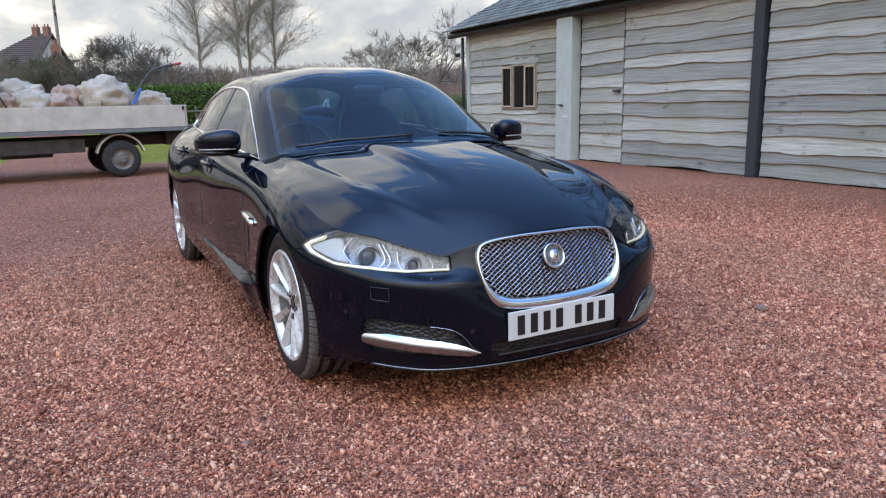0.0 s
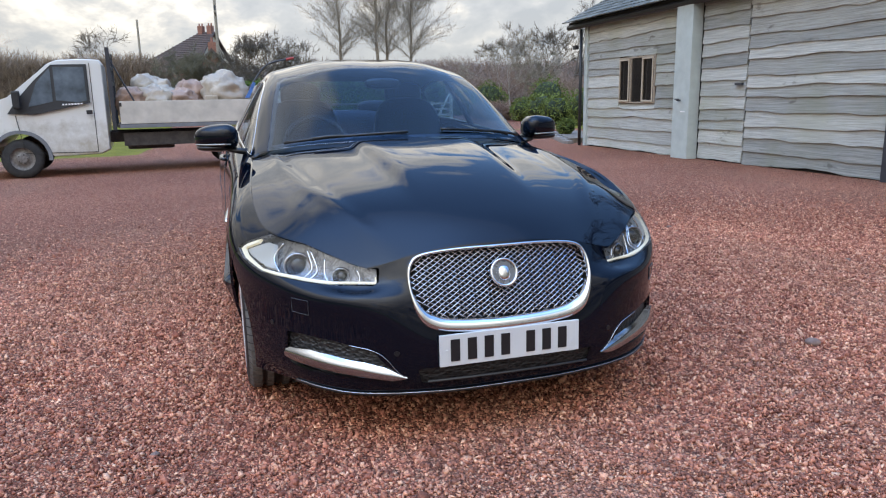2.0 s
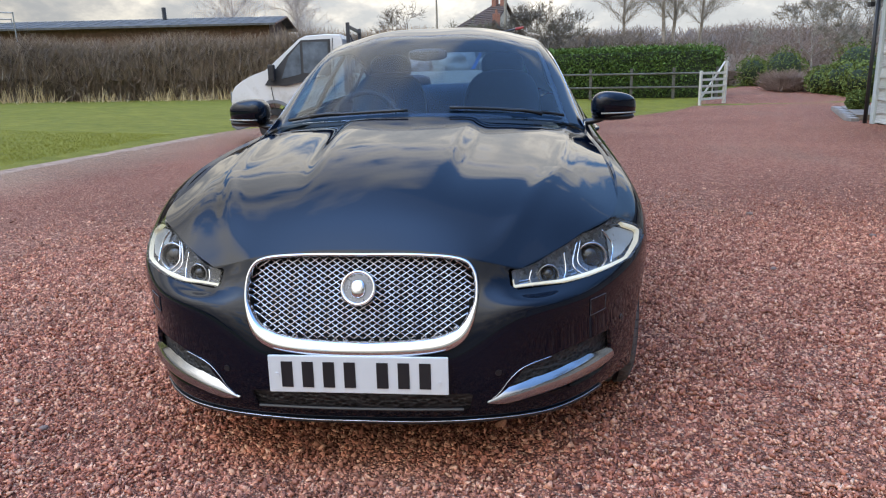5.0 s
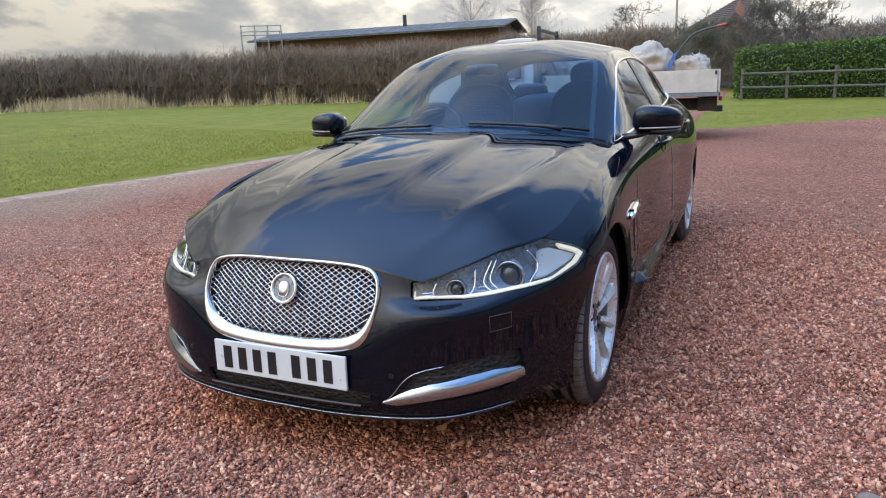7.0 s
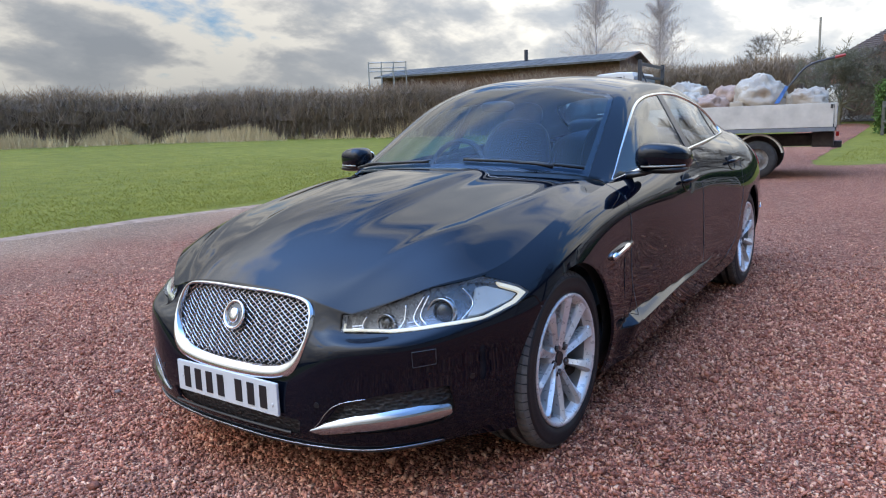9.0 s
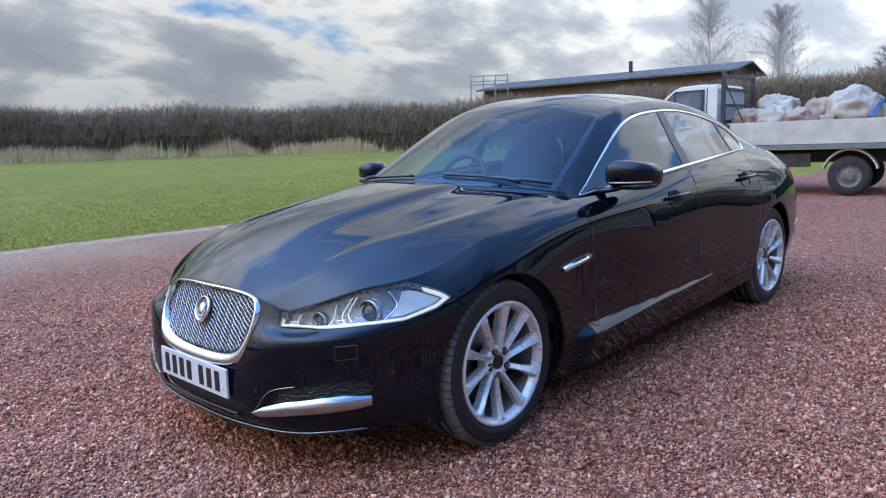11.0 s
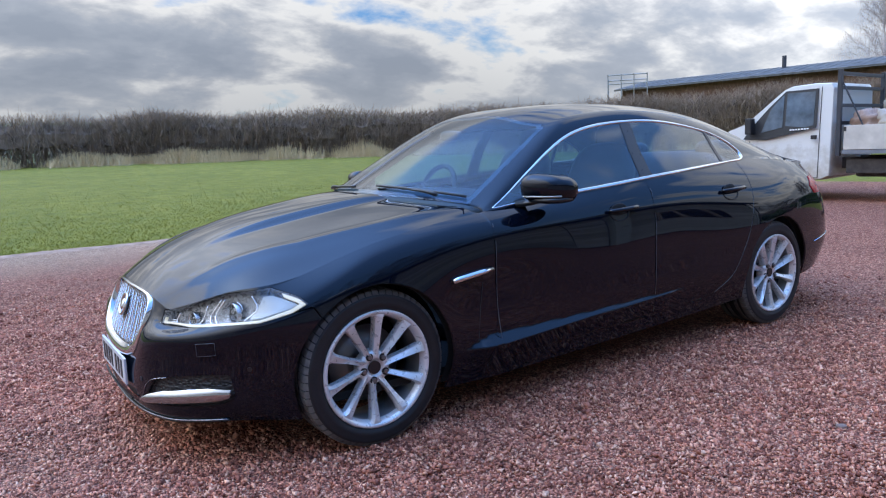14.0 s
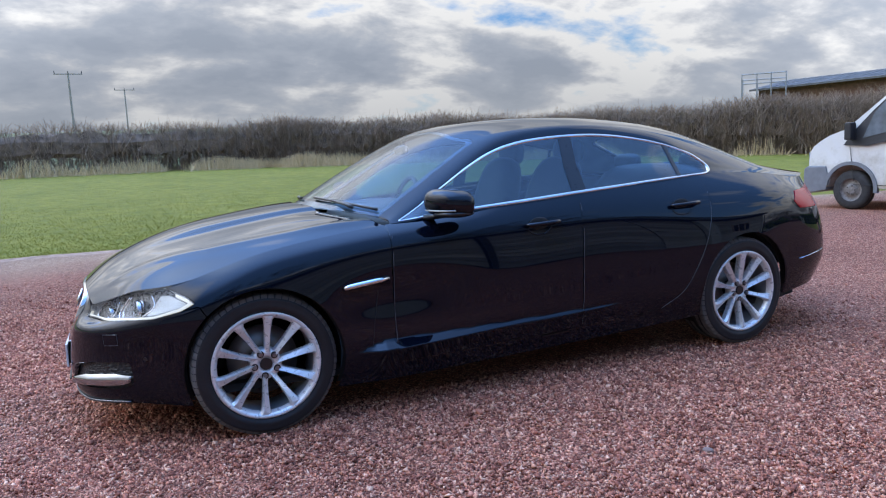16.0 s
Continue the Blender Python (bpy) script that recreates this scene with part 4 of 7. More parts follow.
# ---- the saloon car: smooth surfaces lofted through named feature curves ----
class Surf:
    """A C2 surface through a net of feature curves (rows) and stations (columns); x is mirrored at the ends when sym."""

    def __init__(self, rows, sym0=True, sym1=True):
        net = np.array(rows, float)
        self.span = np.zeros(net.shape[1])
        step = np.linalg.norm(np.diff(net, axis=1), axis=2).mean(0)
        self.span[1:] = np.cumsum(step)
        tv = np.zeros(net.shape[0])
        tv[1:] = np.cumsum(np.linalg.norm(np.diff(net, axis=0), axis=2).mean(1))
        flip = np.array([-1, 1, 1])
        tu = self.span
        if sym0:
            net, tu = np.concatenate([net[:, 3:0:-1] * flip, net], 1), np.concatenate([-self.span[3:0:-1], tu])
        if sym1:
            m = self.span[-1]
            net, tu = np.concatenate([net, net[:, -2:-5:-1] * flip], 1), np.concatenate([tu, 2 * m - self.span[-2:-5:-1]])
        self.net, self.tu, self.tv = net, tu, tv
        self.ku, self.kv = self.second(tu), self.second(tv)
        self.size = (self.span[-1], tv[-1])

    @staticmethod
    def second(t):
        n, h = len(t), np.diff(t)
        A, R = np.eye(n), np.zeros((n, n))
        for i in range(1, n - 1):
            A[i, i - 1:i + 2] = h[i - 1] / 6, (h[i - 1] + h[i]) / 3, h[i] / 6
            R[i, i - 1:i + 2] = 1 / h[i - 1], -1 / h[i - 1] - 1 / h[i], 1 / h[i]
        return np.linalg.solve(A, R)

    @staticmethod
    def weights(t, k, s):
        i = np.clip(np.searchsorted(t, s) - 1, 0, len(t) - 2)
        h = t[i + 1] - t[i]
        a, b = (t[i + 1] - s) / h, (s - t[i]) / h
        w = ((a ** 3 - a) * h * h / 6)[:, None] * k[i] + ((b ** 3 - b) * h * h / 6)[:, None] * k[i + 1]
        r = np.arange(len(s))
        w[r, i] += a
        w[r, i + 1] += b
        return w

    def extra(self, p):
        return p

    def at(self, u, v):
        wu, wv = self.weights(self.tu, self.ku, np.asarray(u, float)), self.weights(self.tv, self.kv, np.asarray(v, float))
        return self.extra(np.einsum("ni,nj,jik->nk", wu, wv, self.net, optimize=True))

    def normal(self, u, v):
        e = 2e-3
        n = np.cross(self.at(u + e, v) - self.at(u - e, v), self.at(u, np.minimum(v + e, self.size[1])) - self.at(u, np.maximum(v - e, 0)))
        return n / np.maximum(np.linalg.norm(n, axis=1), 1e-9)[:, None] * self.sign

    sign = 1.0

    def locate(self, pts):
        """(u, v) nearest to each point."""
        pts = np.asarray(pts, float)
        gu, gv = np.meshgrid(np.linspace(0, self.size[0], 260), np.linspace(0, self.size[1], 70))
        gu, gv = gu.ravel(), gv.ravel()
        g = self.at(gu, gv)
        out = []
        for p in pts:
            i = np.argmin(((g - p) ** 2).sum(1))
            uv = np.array([gu[i], gv[i]])
            for _ in range(4):
                e = 1e-3
                q = self.at(np.array([uv[0], uv[0] + e, uv[0]]), np.array([uv[1], uv[1], uv[1] + e]))
                J = np.stack([(q[1] - q[0]) / e, (q[2] - q[0]) / e], 1)
                uv = uv + np.linalg.lstsq(J, p - q[0], rcond=None)[0]
                uv = np.clip(uv, [0, 0], self.size)
            out.append(uv)
        return np.array(out)


def poly_sd(q, poly):
    """Signed distance of points q to a closed polygon; negative inside."""
    d2, inside = np.full(len(q), 1e9), np.zeros(len(q), bool)
    for a, b in zip(poly, np.roll(poly, -1, 0)):
        ab, aq = b - a, q - a
        k = np.clip((aq @ ab) / max(ab @ ab, 1e-12), 0, 1)
        d2 = np.minimum(d2, ((aq - k[:, None] * ab) ** 2).sum(1))
        cross = (a[1] > q[:, 1]) != (b[1] > q[:, 1])
        with np.errstate(divide="ignore", invalid="ignore"):
            inside ^= cross & (q[:, 0] < (b[0] - a[0]) * (q[:, 1] - a[1]) / (b[1] - a[1]) + a[0])
    return np.where(inside, -1, 1) * np.sqrt(d2)


class Zone:
    """A region of a surface, bounded by an outline given by points in space near it."""

    def __init__(self, S, pts, how="uz", smooth=0):
        uv = S.locate(pts)
        self.how = how
        P = S.at(uv[:, 0], uv[:, 1])
        self.poly = self.flat(uv[:, 0], uv[:, 1], P)
        if smooth:
            self.poly = spline(self.poly, smooth, True)

    def flat(self, u, v, P):
        pick = {"u": u, "v": v, "x": P[:, 0], "y": P[:, 1], "z": P[:, 2]}
        return np.stack([pick[self.how[0]], pick[self.how[1]]], 1)

    def __call__(self, u, v, P):
        return poly_sd(self.flat(u, v, P), self.poly)


class Disc:
    def __init__(self, y, z, r, flat=0.0):
        self.y, self.z, self.r = y, z, r

    def __call__(self, u, v, P):
        return np.hypot(P[:, 1] - self.y, P[:, 2] - self.z) - self.r


def inset(z, k):
    return lambda u, v, P: z(u, v, P) + k


def minus(a, *holes):
    return lambda u, v, P: np.max([a(u, v, P)] + [-h(u, v, P) for h in holes], axis=0)


def both(a, b):
    return lambda u, v, P: np.maximum(a(u, v, P), b(u, v, P))


def whole(u, v, P):
    return np.full(len(u), -1.0)


def panel(S, zone, cell=0.012, lift=0.0, flange=0.012, box_uv=None):
    """One half of a sheet-metal panel: vertices, faces, normals."""
    (u0, u1, v0, v1) = box_uv or (0, S.size[0], 0, S.size[1])
    nu, nv = max(2, int(round((u1 - u0) / cell)) + 1), max(2, int(round((v1 - v0) / cell)) + 1)
    U, V = np.meshgrid(np.linspace(u0, u1, nu), np.linspace(v0, v1, nv))
    U, V = U.ravel(), V.ravel()
    P = S.at(U, V)
    d = zone(U, V, P)
    for _ in range(3):
        k = np.where((np.abs(d) < 0.62 * cell) & (np.abs(d) > 1e-5))[0]
        if not len(k):
            break
        e = 1e-4
        Pu, Pv = S.at(U[k] + e, V[k]), S.at(U[k], V[k] + e)
        g = np.stack([(zone(U[k] + e, V[k], Pu) - d[k]) / e, (zone(U[k], V[k] + e, Pv) - d[k]) / e], 1)
        s = -d[k, None] * g / np.maximum((g ** 2).sum(1), 0.2)[:, None]
        s = np.clip(s, -0.7 * cell, 0.7 * cell)
        U[k], V[k] = np.clip(U[k] + s[:, 0], u0, u1), np.clip(V[k] + s[:, 1], v0, v1)
        P[k] = S.at(U[k], V[k])
        d[k] = zone(U[k], V[k], P[k])
    ok = d < 0.12 * cell
    i = (np.arange(nv - 1)[:, None] * nu + np.arange(nu - 1)[None]).ravel()
    Q = np.stack([i, i + 1, i + nu + 1, i + nu], 1)
    n = ok[Q].sum(1)
    faces = [tuple(q) for q in Q[n == 4]] + [tuple(c for c in q if ok[c]) for q in Q[n == 3]]
    used = np.unique(np.concatenate([np.array(f) for f in faces]))
    remap = {int(o): j for j, o in enumerate(used)}
    faces = [tuple(remap[int(c)] for c in f) for f in faces]
    N = S.normal(U[used], V[used])
    P = P[used] + N * lift
    # orient to the outside
    f0 = faces[len(faces) // 2]
    a, b, c = P[f0[0]], P[f0[1]], P[f0[2]]
    if np.cross(b - a, c - a) @ N[f0[0]] < 0:
        faces = [f[::-1] for f in faces]
    if flange:
        seen = {}
        for f in faces:
            for a, b in zip(f, f[1:] + f[:1]):
                seen[(a, b)] = True
        rim = [(a, b) for a, b in seen if (b, a) not in seen and not (abs(P[a][0]) < 1e-3 and abs(P[b][0]) < 1e-3)]
        ids = sorted({k for e in rim for k in e})
        low = {k: len(P) + j for j, k in enumerate(ids)}
        P = np.vstack([P, P[ids] - N[ids] * flange])
        N = np.vstack([N, N[ids]])
        faces += [(b, a, low[a], low[b]) for a, b in rim]
    return P, faces, N


def body_mesh(name, *halves):
    """Joins half panels (vertices, faces, normals, side), side 1 for the half as built, -1 for its mirror image."""
    V, F, N, at = [], [], [], 0
    for P, faces, nor, side in halves:
        flip = np.array([side, 1, 1])
        V.append(P * flip)
        N.append(nor * flip)
        F += [tuple(c + at for c in (f if side > 0 else f[::-1])) for f in faces]
        at += len(P)
    V, N = np.vstack(V), np.vstack(N)
    me = mesh_of(name, V, F, True)
    me.normals_split_custom_set_from_vertices([tuple(n) for n in N])
    return me


def full(name, half):
    return body_mesh(name, (*half, 1), (*half, -1))


# feature curves of the lower body, from the front's middle round the corner and along the side to the tail's middle
LIP = [(0, -.830, .195), (.30, -.815, .20), (.40, -.797, .2025), (.50, -.765, .205), (.655, -.648, .21), (.777, -.46, .205), (.86, -.28, .19), (.875, 0, .18), (.88, .5, .175), (.875, 1.2, .185), (.875, 2.0, .205), (.875, 2.9, .25), (.84, 3.36, .28), (.74, 3.66, .30), (.43, 3.90, .31), (0, 3.99, .31)]
SKIRT = [(0, -.852, .265), (.30, -.838, .27), (.41, -.820, .272), (.51, -.784, .275), (.675, -.658, .28), (.805, -.452, .285), (.880, -.26, .29), (.915, 0, .31), (.902, .5, .325), (.904, 1.2, .352), (.907, 2.0, .385), (.920, 2.9, .41), (.872, 3.36, .42), (.78, 3.69, .43), (.45, 3.97, .43), (0, 4.06, .43)]
BUMPER = [(0, -.852, .395), (.30, -.838, .395), (.41, -.822, .42), (.511, -.783, .43), (.684, -.648, .44), (.828, -.425, .45), (.898, -.24, .44), (.926, 0, .46), (.900, .5, .47), (.905, 1.2, .49), (.909, 2.0, .51), (.923, 2.9, .53), (.876, 3.36, .54), (.785, 3.70, .55), (.45, 3.99, .55), (0, 4.07, .55)]
FLANK = [(0, -.818, .52), (.30, -.805, .52), (.41, -.800, .538), (.510, -.772, .545), (.686, -.643, .556), (.842, -.415, .578), (.908, -.214, .58), (.926, 0, .60), (.890, .5, .63), (.898, 1.2, .66), (.904, 2.0, .68), (.922, 2.9, .69), (.873, 3.36, .70), (.78, 3.68, .69), (.45, 3.97, .68), (0, 4.05, .68)]
SHOULDER = [(0, -.782, .615), (.31, -.768, .60), (.405, -.752, .588), (.485, -.728, .57), (.655, -.595, .61), (.818, -.395, .65), (.882, -.19, .71), (.886, 0, .765), (.868, .55, .835), (.873, 1.2, .862), (.876, 2.0, .885), (.866, 2.9, .905), (.828, 3.34, .90), (.735, 3.64, .86), (.43, 3.93, .85), (0, 4.01, .85)]
CREST = [(0, -.748, .695), (.31, -.735, .672), (.395, -.721, .650), (.465, -.703, .634), (.63, -.563, .700), (.758, -.40, .722), (.800, -.19, .785), (.805, .03, .845), (.766, .64, .922), (.804, 1.2, .960), (.802, 2.0, 1.015), (.735, 2.80, 1.060), (.705, 3.28, 1.035), (.655, 3.56, .995), (.40, 3.89, 1.010), (0, 3.97, 1.020)]
lower = Surf([LIP, SKIRT, BUMPER, FLANK, SHOULDER, CREST])


def skirt_crease(p):
    """The blade pressed into the foot of the doors: an upward facet that thins out towards the back wheel."""
    y, z = p[:, 1], p[:, 2]
    line = .311 + .036 * y
    wide = np.interp(y, [.40, .56, 1.18, 1.90], [.006, .042, .022, .004])
    d = (z - line) / wide
    on = np.clip((y - .40) / .12, 0, 1) * np.clip((1.98 - y) / .15, 0, 1)
    out = np.where(d > 0, np.clip(1 - d, 0, 1), np.exp(-np.abs(z - line) / .12))
    q = p.copy()
    q[:, 0] += np.sign(p[:, 0]) * on * out * wide * 1.25
    return q


lower.extra = skirt_crease

# glasshouse: each station runs from the middle of the roof over the rail down to the belt
MIDDLE = [(0, .37, 1.003), (0, .62, 1.145), (0, .90, 1.288), (0, 1.15, 1.388), (0, 1.5, 1.440), (0, 1.95, 1.450), (0, 2.4, 1.420), (0, 2.8, 1.355), (0, 3.15, 1.245), (0, 3.5, 1.100)]
QUARTER = [(.32, .43, .998), (.31, .67, 1.135), (.30, .94, 1.277), (.295, 1.18, 1.378), (.29, 1.5, 1.430), (.29, 1.95, 1.440), (.295, 2.4, 1.410), (.30, 2.78, 1.345), (.31, 3.10, 1.236), (.32, 3.46, 1.095)]
EDGE = [(.62, .575, .972), (.585, .80, 1.100), (.555, 1.05, 1.236), (.535, 1.28, 1.333), (.525, 1.6, 1.383), (.53, 1.98, 1.390), (.545, 2.38, 1.350), (.555, 2.7, 1.278), (.575, 2.97, 1.185), (.585, 3.3, 1.085)]
RAIL = [(.715, .655, .950), (.685, .885, 1.075), (.645, 1.15, 1.222), (.615, 1.38, 1.305), (.598, 1.65, 1.340), (.605, 2.0, 1.343), (.62, 2.36, 1.298), (.642, 2.62, 1.228), (.662, 2.84, 1.140), (.665, 3.15, 1.070)]
GLASS = [(.748, .665, .937), (.742, .86, 1.005), (.735, 1.10, 1.085), (.718, 1.36, 1.140), (.708, 1.66, 1.172), (.704, 2.0, 1.182), (.698, 2.35, 1.172), (.694, 2.60, 1.142), (.698, 2.82, 1.098), (.690, 3.12, 1.058)]
BELT = [(.770, .675, .925), (.788, .84, .938), (.800, 1.05, .952), (.808, 1.33, .970), (.809, 1.66, .993), (.802, 2.0, 1.015), (.783, 2.34, 1.037), (.760, 2.58, 1.050), (.735, 2.80, 1.060), (.718, 3.1, 1.050)]


def across(rows):
    """A surface whose first row lies on the middle of the car: mirrored across it."""
    return Surf(np.array(rows, float).transpose(1, 0, 2), True, False)


cabin = across([MIDDLE, QUARTER, EDGE, RAIL, GLASS, BELT])
cabin.sign = 1.0

# bonnet: from the middle out to the shut line, front to back
HOOD = [[(0, -.752, .700), (.17, -.749, .696), (.31, -.738, .676), (.40, -.722, .650), (.465, -.705, .636)],
        [(0, -.66, .772), (.18, -.655, .765), (.335, -.645, .738), (.475, -.63, .702), (.565, -.628, .670)],
        [(0, -.47, .860), (.20, -.47, .853), (.375, -.468, .822), (.555, -.48, .785), (.672, -.520, .712)],
        [(0, -.22, .925), (.215, -.22, .918), (.41, -.222, .890), (.62, -.24, .848), (.768, -.372, .740)],
        [(0, .04, .965), (.235, .045, .960), (.44, .05, .935), (.65, .03, .897), (.804, -.085, .814)],
        [(0, .23, .987), (.25, .245, .984), (.46, .27, .964), (.655, .29, .932), (.796, .23, .878)],
        [(0, .355, .996), (.27, .395, .993), (.48, .47, .977), (.64, .575, .955), (.762, .635, .926)]]
hood_surf = across(np.array(HOOD).transpose(1, 0, 2))
hood_surf.sign = 1.0


hood_x, hood_y, hood_z = np.array(HOOD).reshape(-1, 3).T
hood_fit = np.linalg.lstsq(np.stack([hood_x ** (2 * a) * hood_y ** b for a in range(4) for b in range(5)], 1), hood_z, rcond=None)[0]


def ease(k):
    k = np.clip(k, 0, 1)
    return k * k * (3 - 2 * k)


def dome(p):
    """One taut skin inside the shut line, its raised middle with two creases, and the ridge over each headlamp."""
    x, y = np.abs(p[:, 0]), p[:, 1]
    rim = np.interp(y, [-.705, -.628, -.520, -.372, -.085, .23, .635], [.465, .565, .672, .768, .804, .796, .762])
    inner = ease((1 - x / rim) / .30) * ease((y + .73) / .20) * ease((.62 - y) / .25)
    taut = np.stack([x ** (2 * a) * y ** b for a in range(4) for b in range(5)], 1) @ hood_fit
    fade = ease((y + .60) / .46)
    xr = .225 + .065 * np.clip((y + .6) / 1.0, 0, 1)
    lift = .026 / (1 + np.exp((x - xr) / .0145)) * fade
    x2 = np.interp(y, [-.74, -.55, -.2, .2, .6], [.35, .47, .60, .655, .67])
    lift = lift + .0075 * np.exp(-((x - x2) / .036) ** 2) * ease((y + .74) / .25)
    q = p.copy()
    q[:, 2] += (taut - p[:, 2]) * inner + lift - .011 * fade
    return q


hood_surf.extra = dome

CAR_PAINT = Tree("black_car_paint").set(color=(0.0013, 0.0029, 0.0070), rough=0.25, spec=0.0, coat=1.0, coat_rough=0.022).mat
CAR_PAINT.node_tree.nodes["Principled BSDF"].inputs["Coat IOR"].default_value = 1.38
CHROME = plain("chrome", (0.68, 0.68, 0.69), 0.06, 1.0, vary=0.03)
SATIN = plain("satin_black_trim", (0.010, 0.010, 0.011), 0.32, vary=0.05)
BLADE_CHROME = plain("satin_chrome", (0.42, 0.43, 0.45), 0.13, 1.0, vary=0.05)
WIRE = plain("grey_bright_wire", (0.40, 0.40, 0.41), 0.16, 1.0, vary=0.05)
CAVITY = plain("dark_cavity", (0.004, 0.004, 0.004), 0.8)


def car_glass(name, tint, gloss=1.0):
    t = Tree(name)
    nt = t.nt
    clear, shine, mixer, edge = (nt.nodes.new(k) for k in ("ShaderNodeBsdfTransparent", "ShaderNodeBsdfGlossy", "ShaderNodeMixShader", "ShaderNodeLayerWeight"))
    clear.inputs[0].default_value = (*tint, 1)
    shine.inputs["Roughness"].default_value = 0.01
    edge.inputs["Blend"].default_value = 0.5
    boost = t.math("ADD", t.math("MULTIPLY", t.math("POWER", edge.outputs["Facing"], 4.6), 0.85), 0.045 * gloss)
    nt.links.new(boost, mixer.inputs[0])
    nt.links.new(clear.outputs[0], mixer.inputs[1])
    nt.links.new(shine.outputs[0], mixer.inputs[2])
    nt.links.new(mixer.outputs[0], nt.nodes["Material Output"].inputs[0])
    return t.mat


TINTED = car_glass("tinted_car_glass", (0.50, 0.67, 0.80))
SIDE_GLASS = car_glass("side_glass", (0.42, 0.58, 0.68), 2.6)
CLEAR = car_glass("clear_lens", (0.97, 0.97, 0.97), 0.6)

car = empty("saloon_car", pose(0, 0, 0, 0, 0, 1.05), "glossy black four-door saloon car parked on gravel", "car")

# outlines on the lower body
REAR_AXLE = 2.905
arch_f, arch_r = Disc(0, .335, .362), Disc(REAR_AXLE, .335, .366)
grille_zone = Zone(lower, [(0, -.75, .690), (.15, -.75, .688), (.27, -.75, .676), (.327, -.75, .645), (.342, -.78, .58), (.322, -.81, .49), (.275, -.84, .438), (.18, -.85, .415), (0, -.86, .408), (-.0, -.8, .55)], "xz")
grille_zone.poly = spline([(-.342, .58), (-.330, .645), (-.285, .676), (-.16, .689), (0, .691), (.16, .689), (.285, .676), (.330, .645), (.342, .58), (.325, .49), (.278, .437), (.18, .414), (0, .407), (-.18, .414), (-.278, .437), (-.325, .49)], 120, True)
intake_zone = Zone(lower, [(0, -.86, .30), (.1, -.86, .3), (.2, -.86, .3)], "xz")
intake_zone.poly = np.array([(-.33, .30), (.33, .30), (.315, .235), (-.315, .235)])
fog_zone = Zone(lower, [(.778, -.60, .404), (.72, -.664, .407), (.616, -.753, .400), (.486, -.817, .374), (.44, -.83, .32), (.38, -.84, .268), (.43, -.835, .258), (.57, -.77, .266), (.70, -.68, .273), (.755, -.62, .28), (.787, -.585, .31)])
lamp_zone = Zone(lower, [(.430, -.722, .560), (.434, -.715, .630), (.47, -.70, .637), (.56, -.632, .674), (.64, -.555, .70), (.755, -.40, .728), (.80, -.37, .718), (.846, -.315, .688), (.868, -.285, .655), (.853, -.345, .624), (.80, -.46, .594), (.70, -.575, .576), (.58, -.665, .567)])
bumper_zone = Zone(lower, [(.0, -.75, .70), (.31, -.74, .68), (.465, -.703, .640), (.428, -.718, .632), (.426, -.722, .558), (.58, -.665, .571), (.70, -.575, .581), (.80, -.46, .598), (.853, -.345, .626), (.872, -.27, .64), (.91, -.20, .52), (.91, -.18, .40), (.89, -.18, .17), (.5, -.8, .17), (0, -.84, .17)], "uz")
bumper_zone.poly = np.concatenate([[(-.3, .74)], bumper_zone.poly[:12], [(bumper_zone.poly[11][0], .1), (-.3, .1)]])
DOOR_F = [(.79, .635, .97), (.9, .635, .90), (.92, .625, .65), (.93, .615, .40), (.93, .615, .26), (.93, 1.0, .262), (.93, 1.70, .275), (.92, 1.715, .65), (.9, 1.735, .95), (.83, 1.74, 1.03)]
DOOR_R = [(.83, 1.74, 1.03), (.9, 1.735, .95), (.92, 1.715, .65), (.93, 1.70, .275), (.93, 2.05, .285), (.93, 2.25, .31), (.925, 2.40, .40), (.925, 2.50, .53), (.92, 2.575, .68), (.91, 2.63, .85), (.86, 2.66, .99), (.80, 2.66, 1.08)]


class SideZone:
    def __init__(self, pts, smooth=0):
        self.poly = np.array([(p[1], p[2]) for p in pts])

    def __call__(self, u, v, P):
        return poly_sd(P[:, 1:], self.poly)


door_f, door_r = SideZone(DOOR_F), SideZone(DOOR_R)
tail_zone = Zone(lower, [(.818, 3.42, .935), (.75, 3.60, .955), (.6, 3.81, .965), (.45, 3.90, .95), (.5, 3.93, .80), (.73, 3.70, .80), (.865, 3.42, .812), (.868, 3.365, .868)])


def after(k):
    return lambda u, v, P: k - u


def before(k):
    return lambda u, v, P: u - k


GAP = 0.0032
U1, V1 = lower.size
front = both(inset(bumper_zone, GAP), minus(whole, grille_zone, intake_zone, fog_zone, arch_f))
bumper = part("front_bumper", full("front_bumper", panel(lower, front, 0.010, box_uv=(0, 1.35, 0, V1))), CAR_PAINT, car)
fender_zone = minus(inset(after(.55), 0), inset(bumper_zone, -GAP), inset(lamp_zone, -.002), arch_f, inset(SideZone([(0, .62, 1.2), (0, .618, .1), (0, 6, .1), (0, 6, 1.2)]), 0))
half = panel(lower, fender_zone, 0.010, box_uv=(.55, 2.6, 0, V1 - .002))
for side in (1, -1):
    part("front_wing", body_mesh("front_wing", (*half, side)), CAR_PAINT, car)
SILL = SideZone([(0, .62, 1.2), (0, .62, .1), (0, 6, .1), (0, 6, 1.2)])
half = panel(lower, both(SILL, minus(whole, inset(door_f, -GAP), inset(door_r, -GAP), arch_r, inset(tail_zone, -.002))), 0.011, box_uv=(1.9, U1, 0, V1))
body = part("body_shell", full("body_shell", half), CAR_PAINT, car)
doors = {}
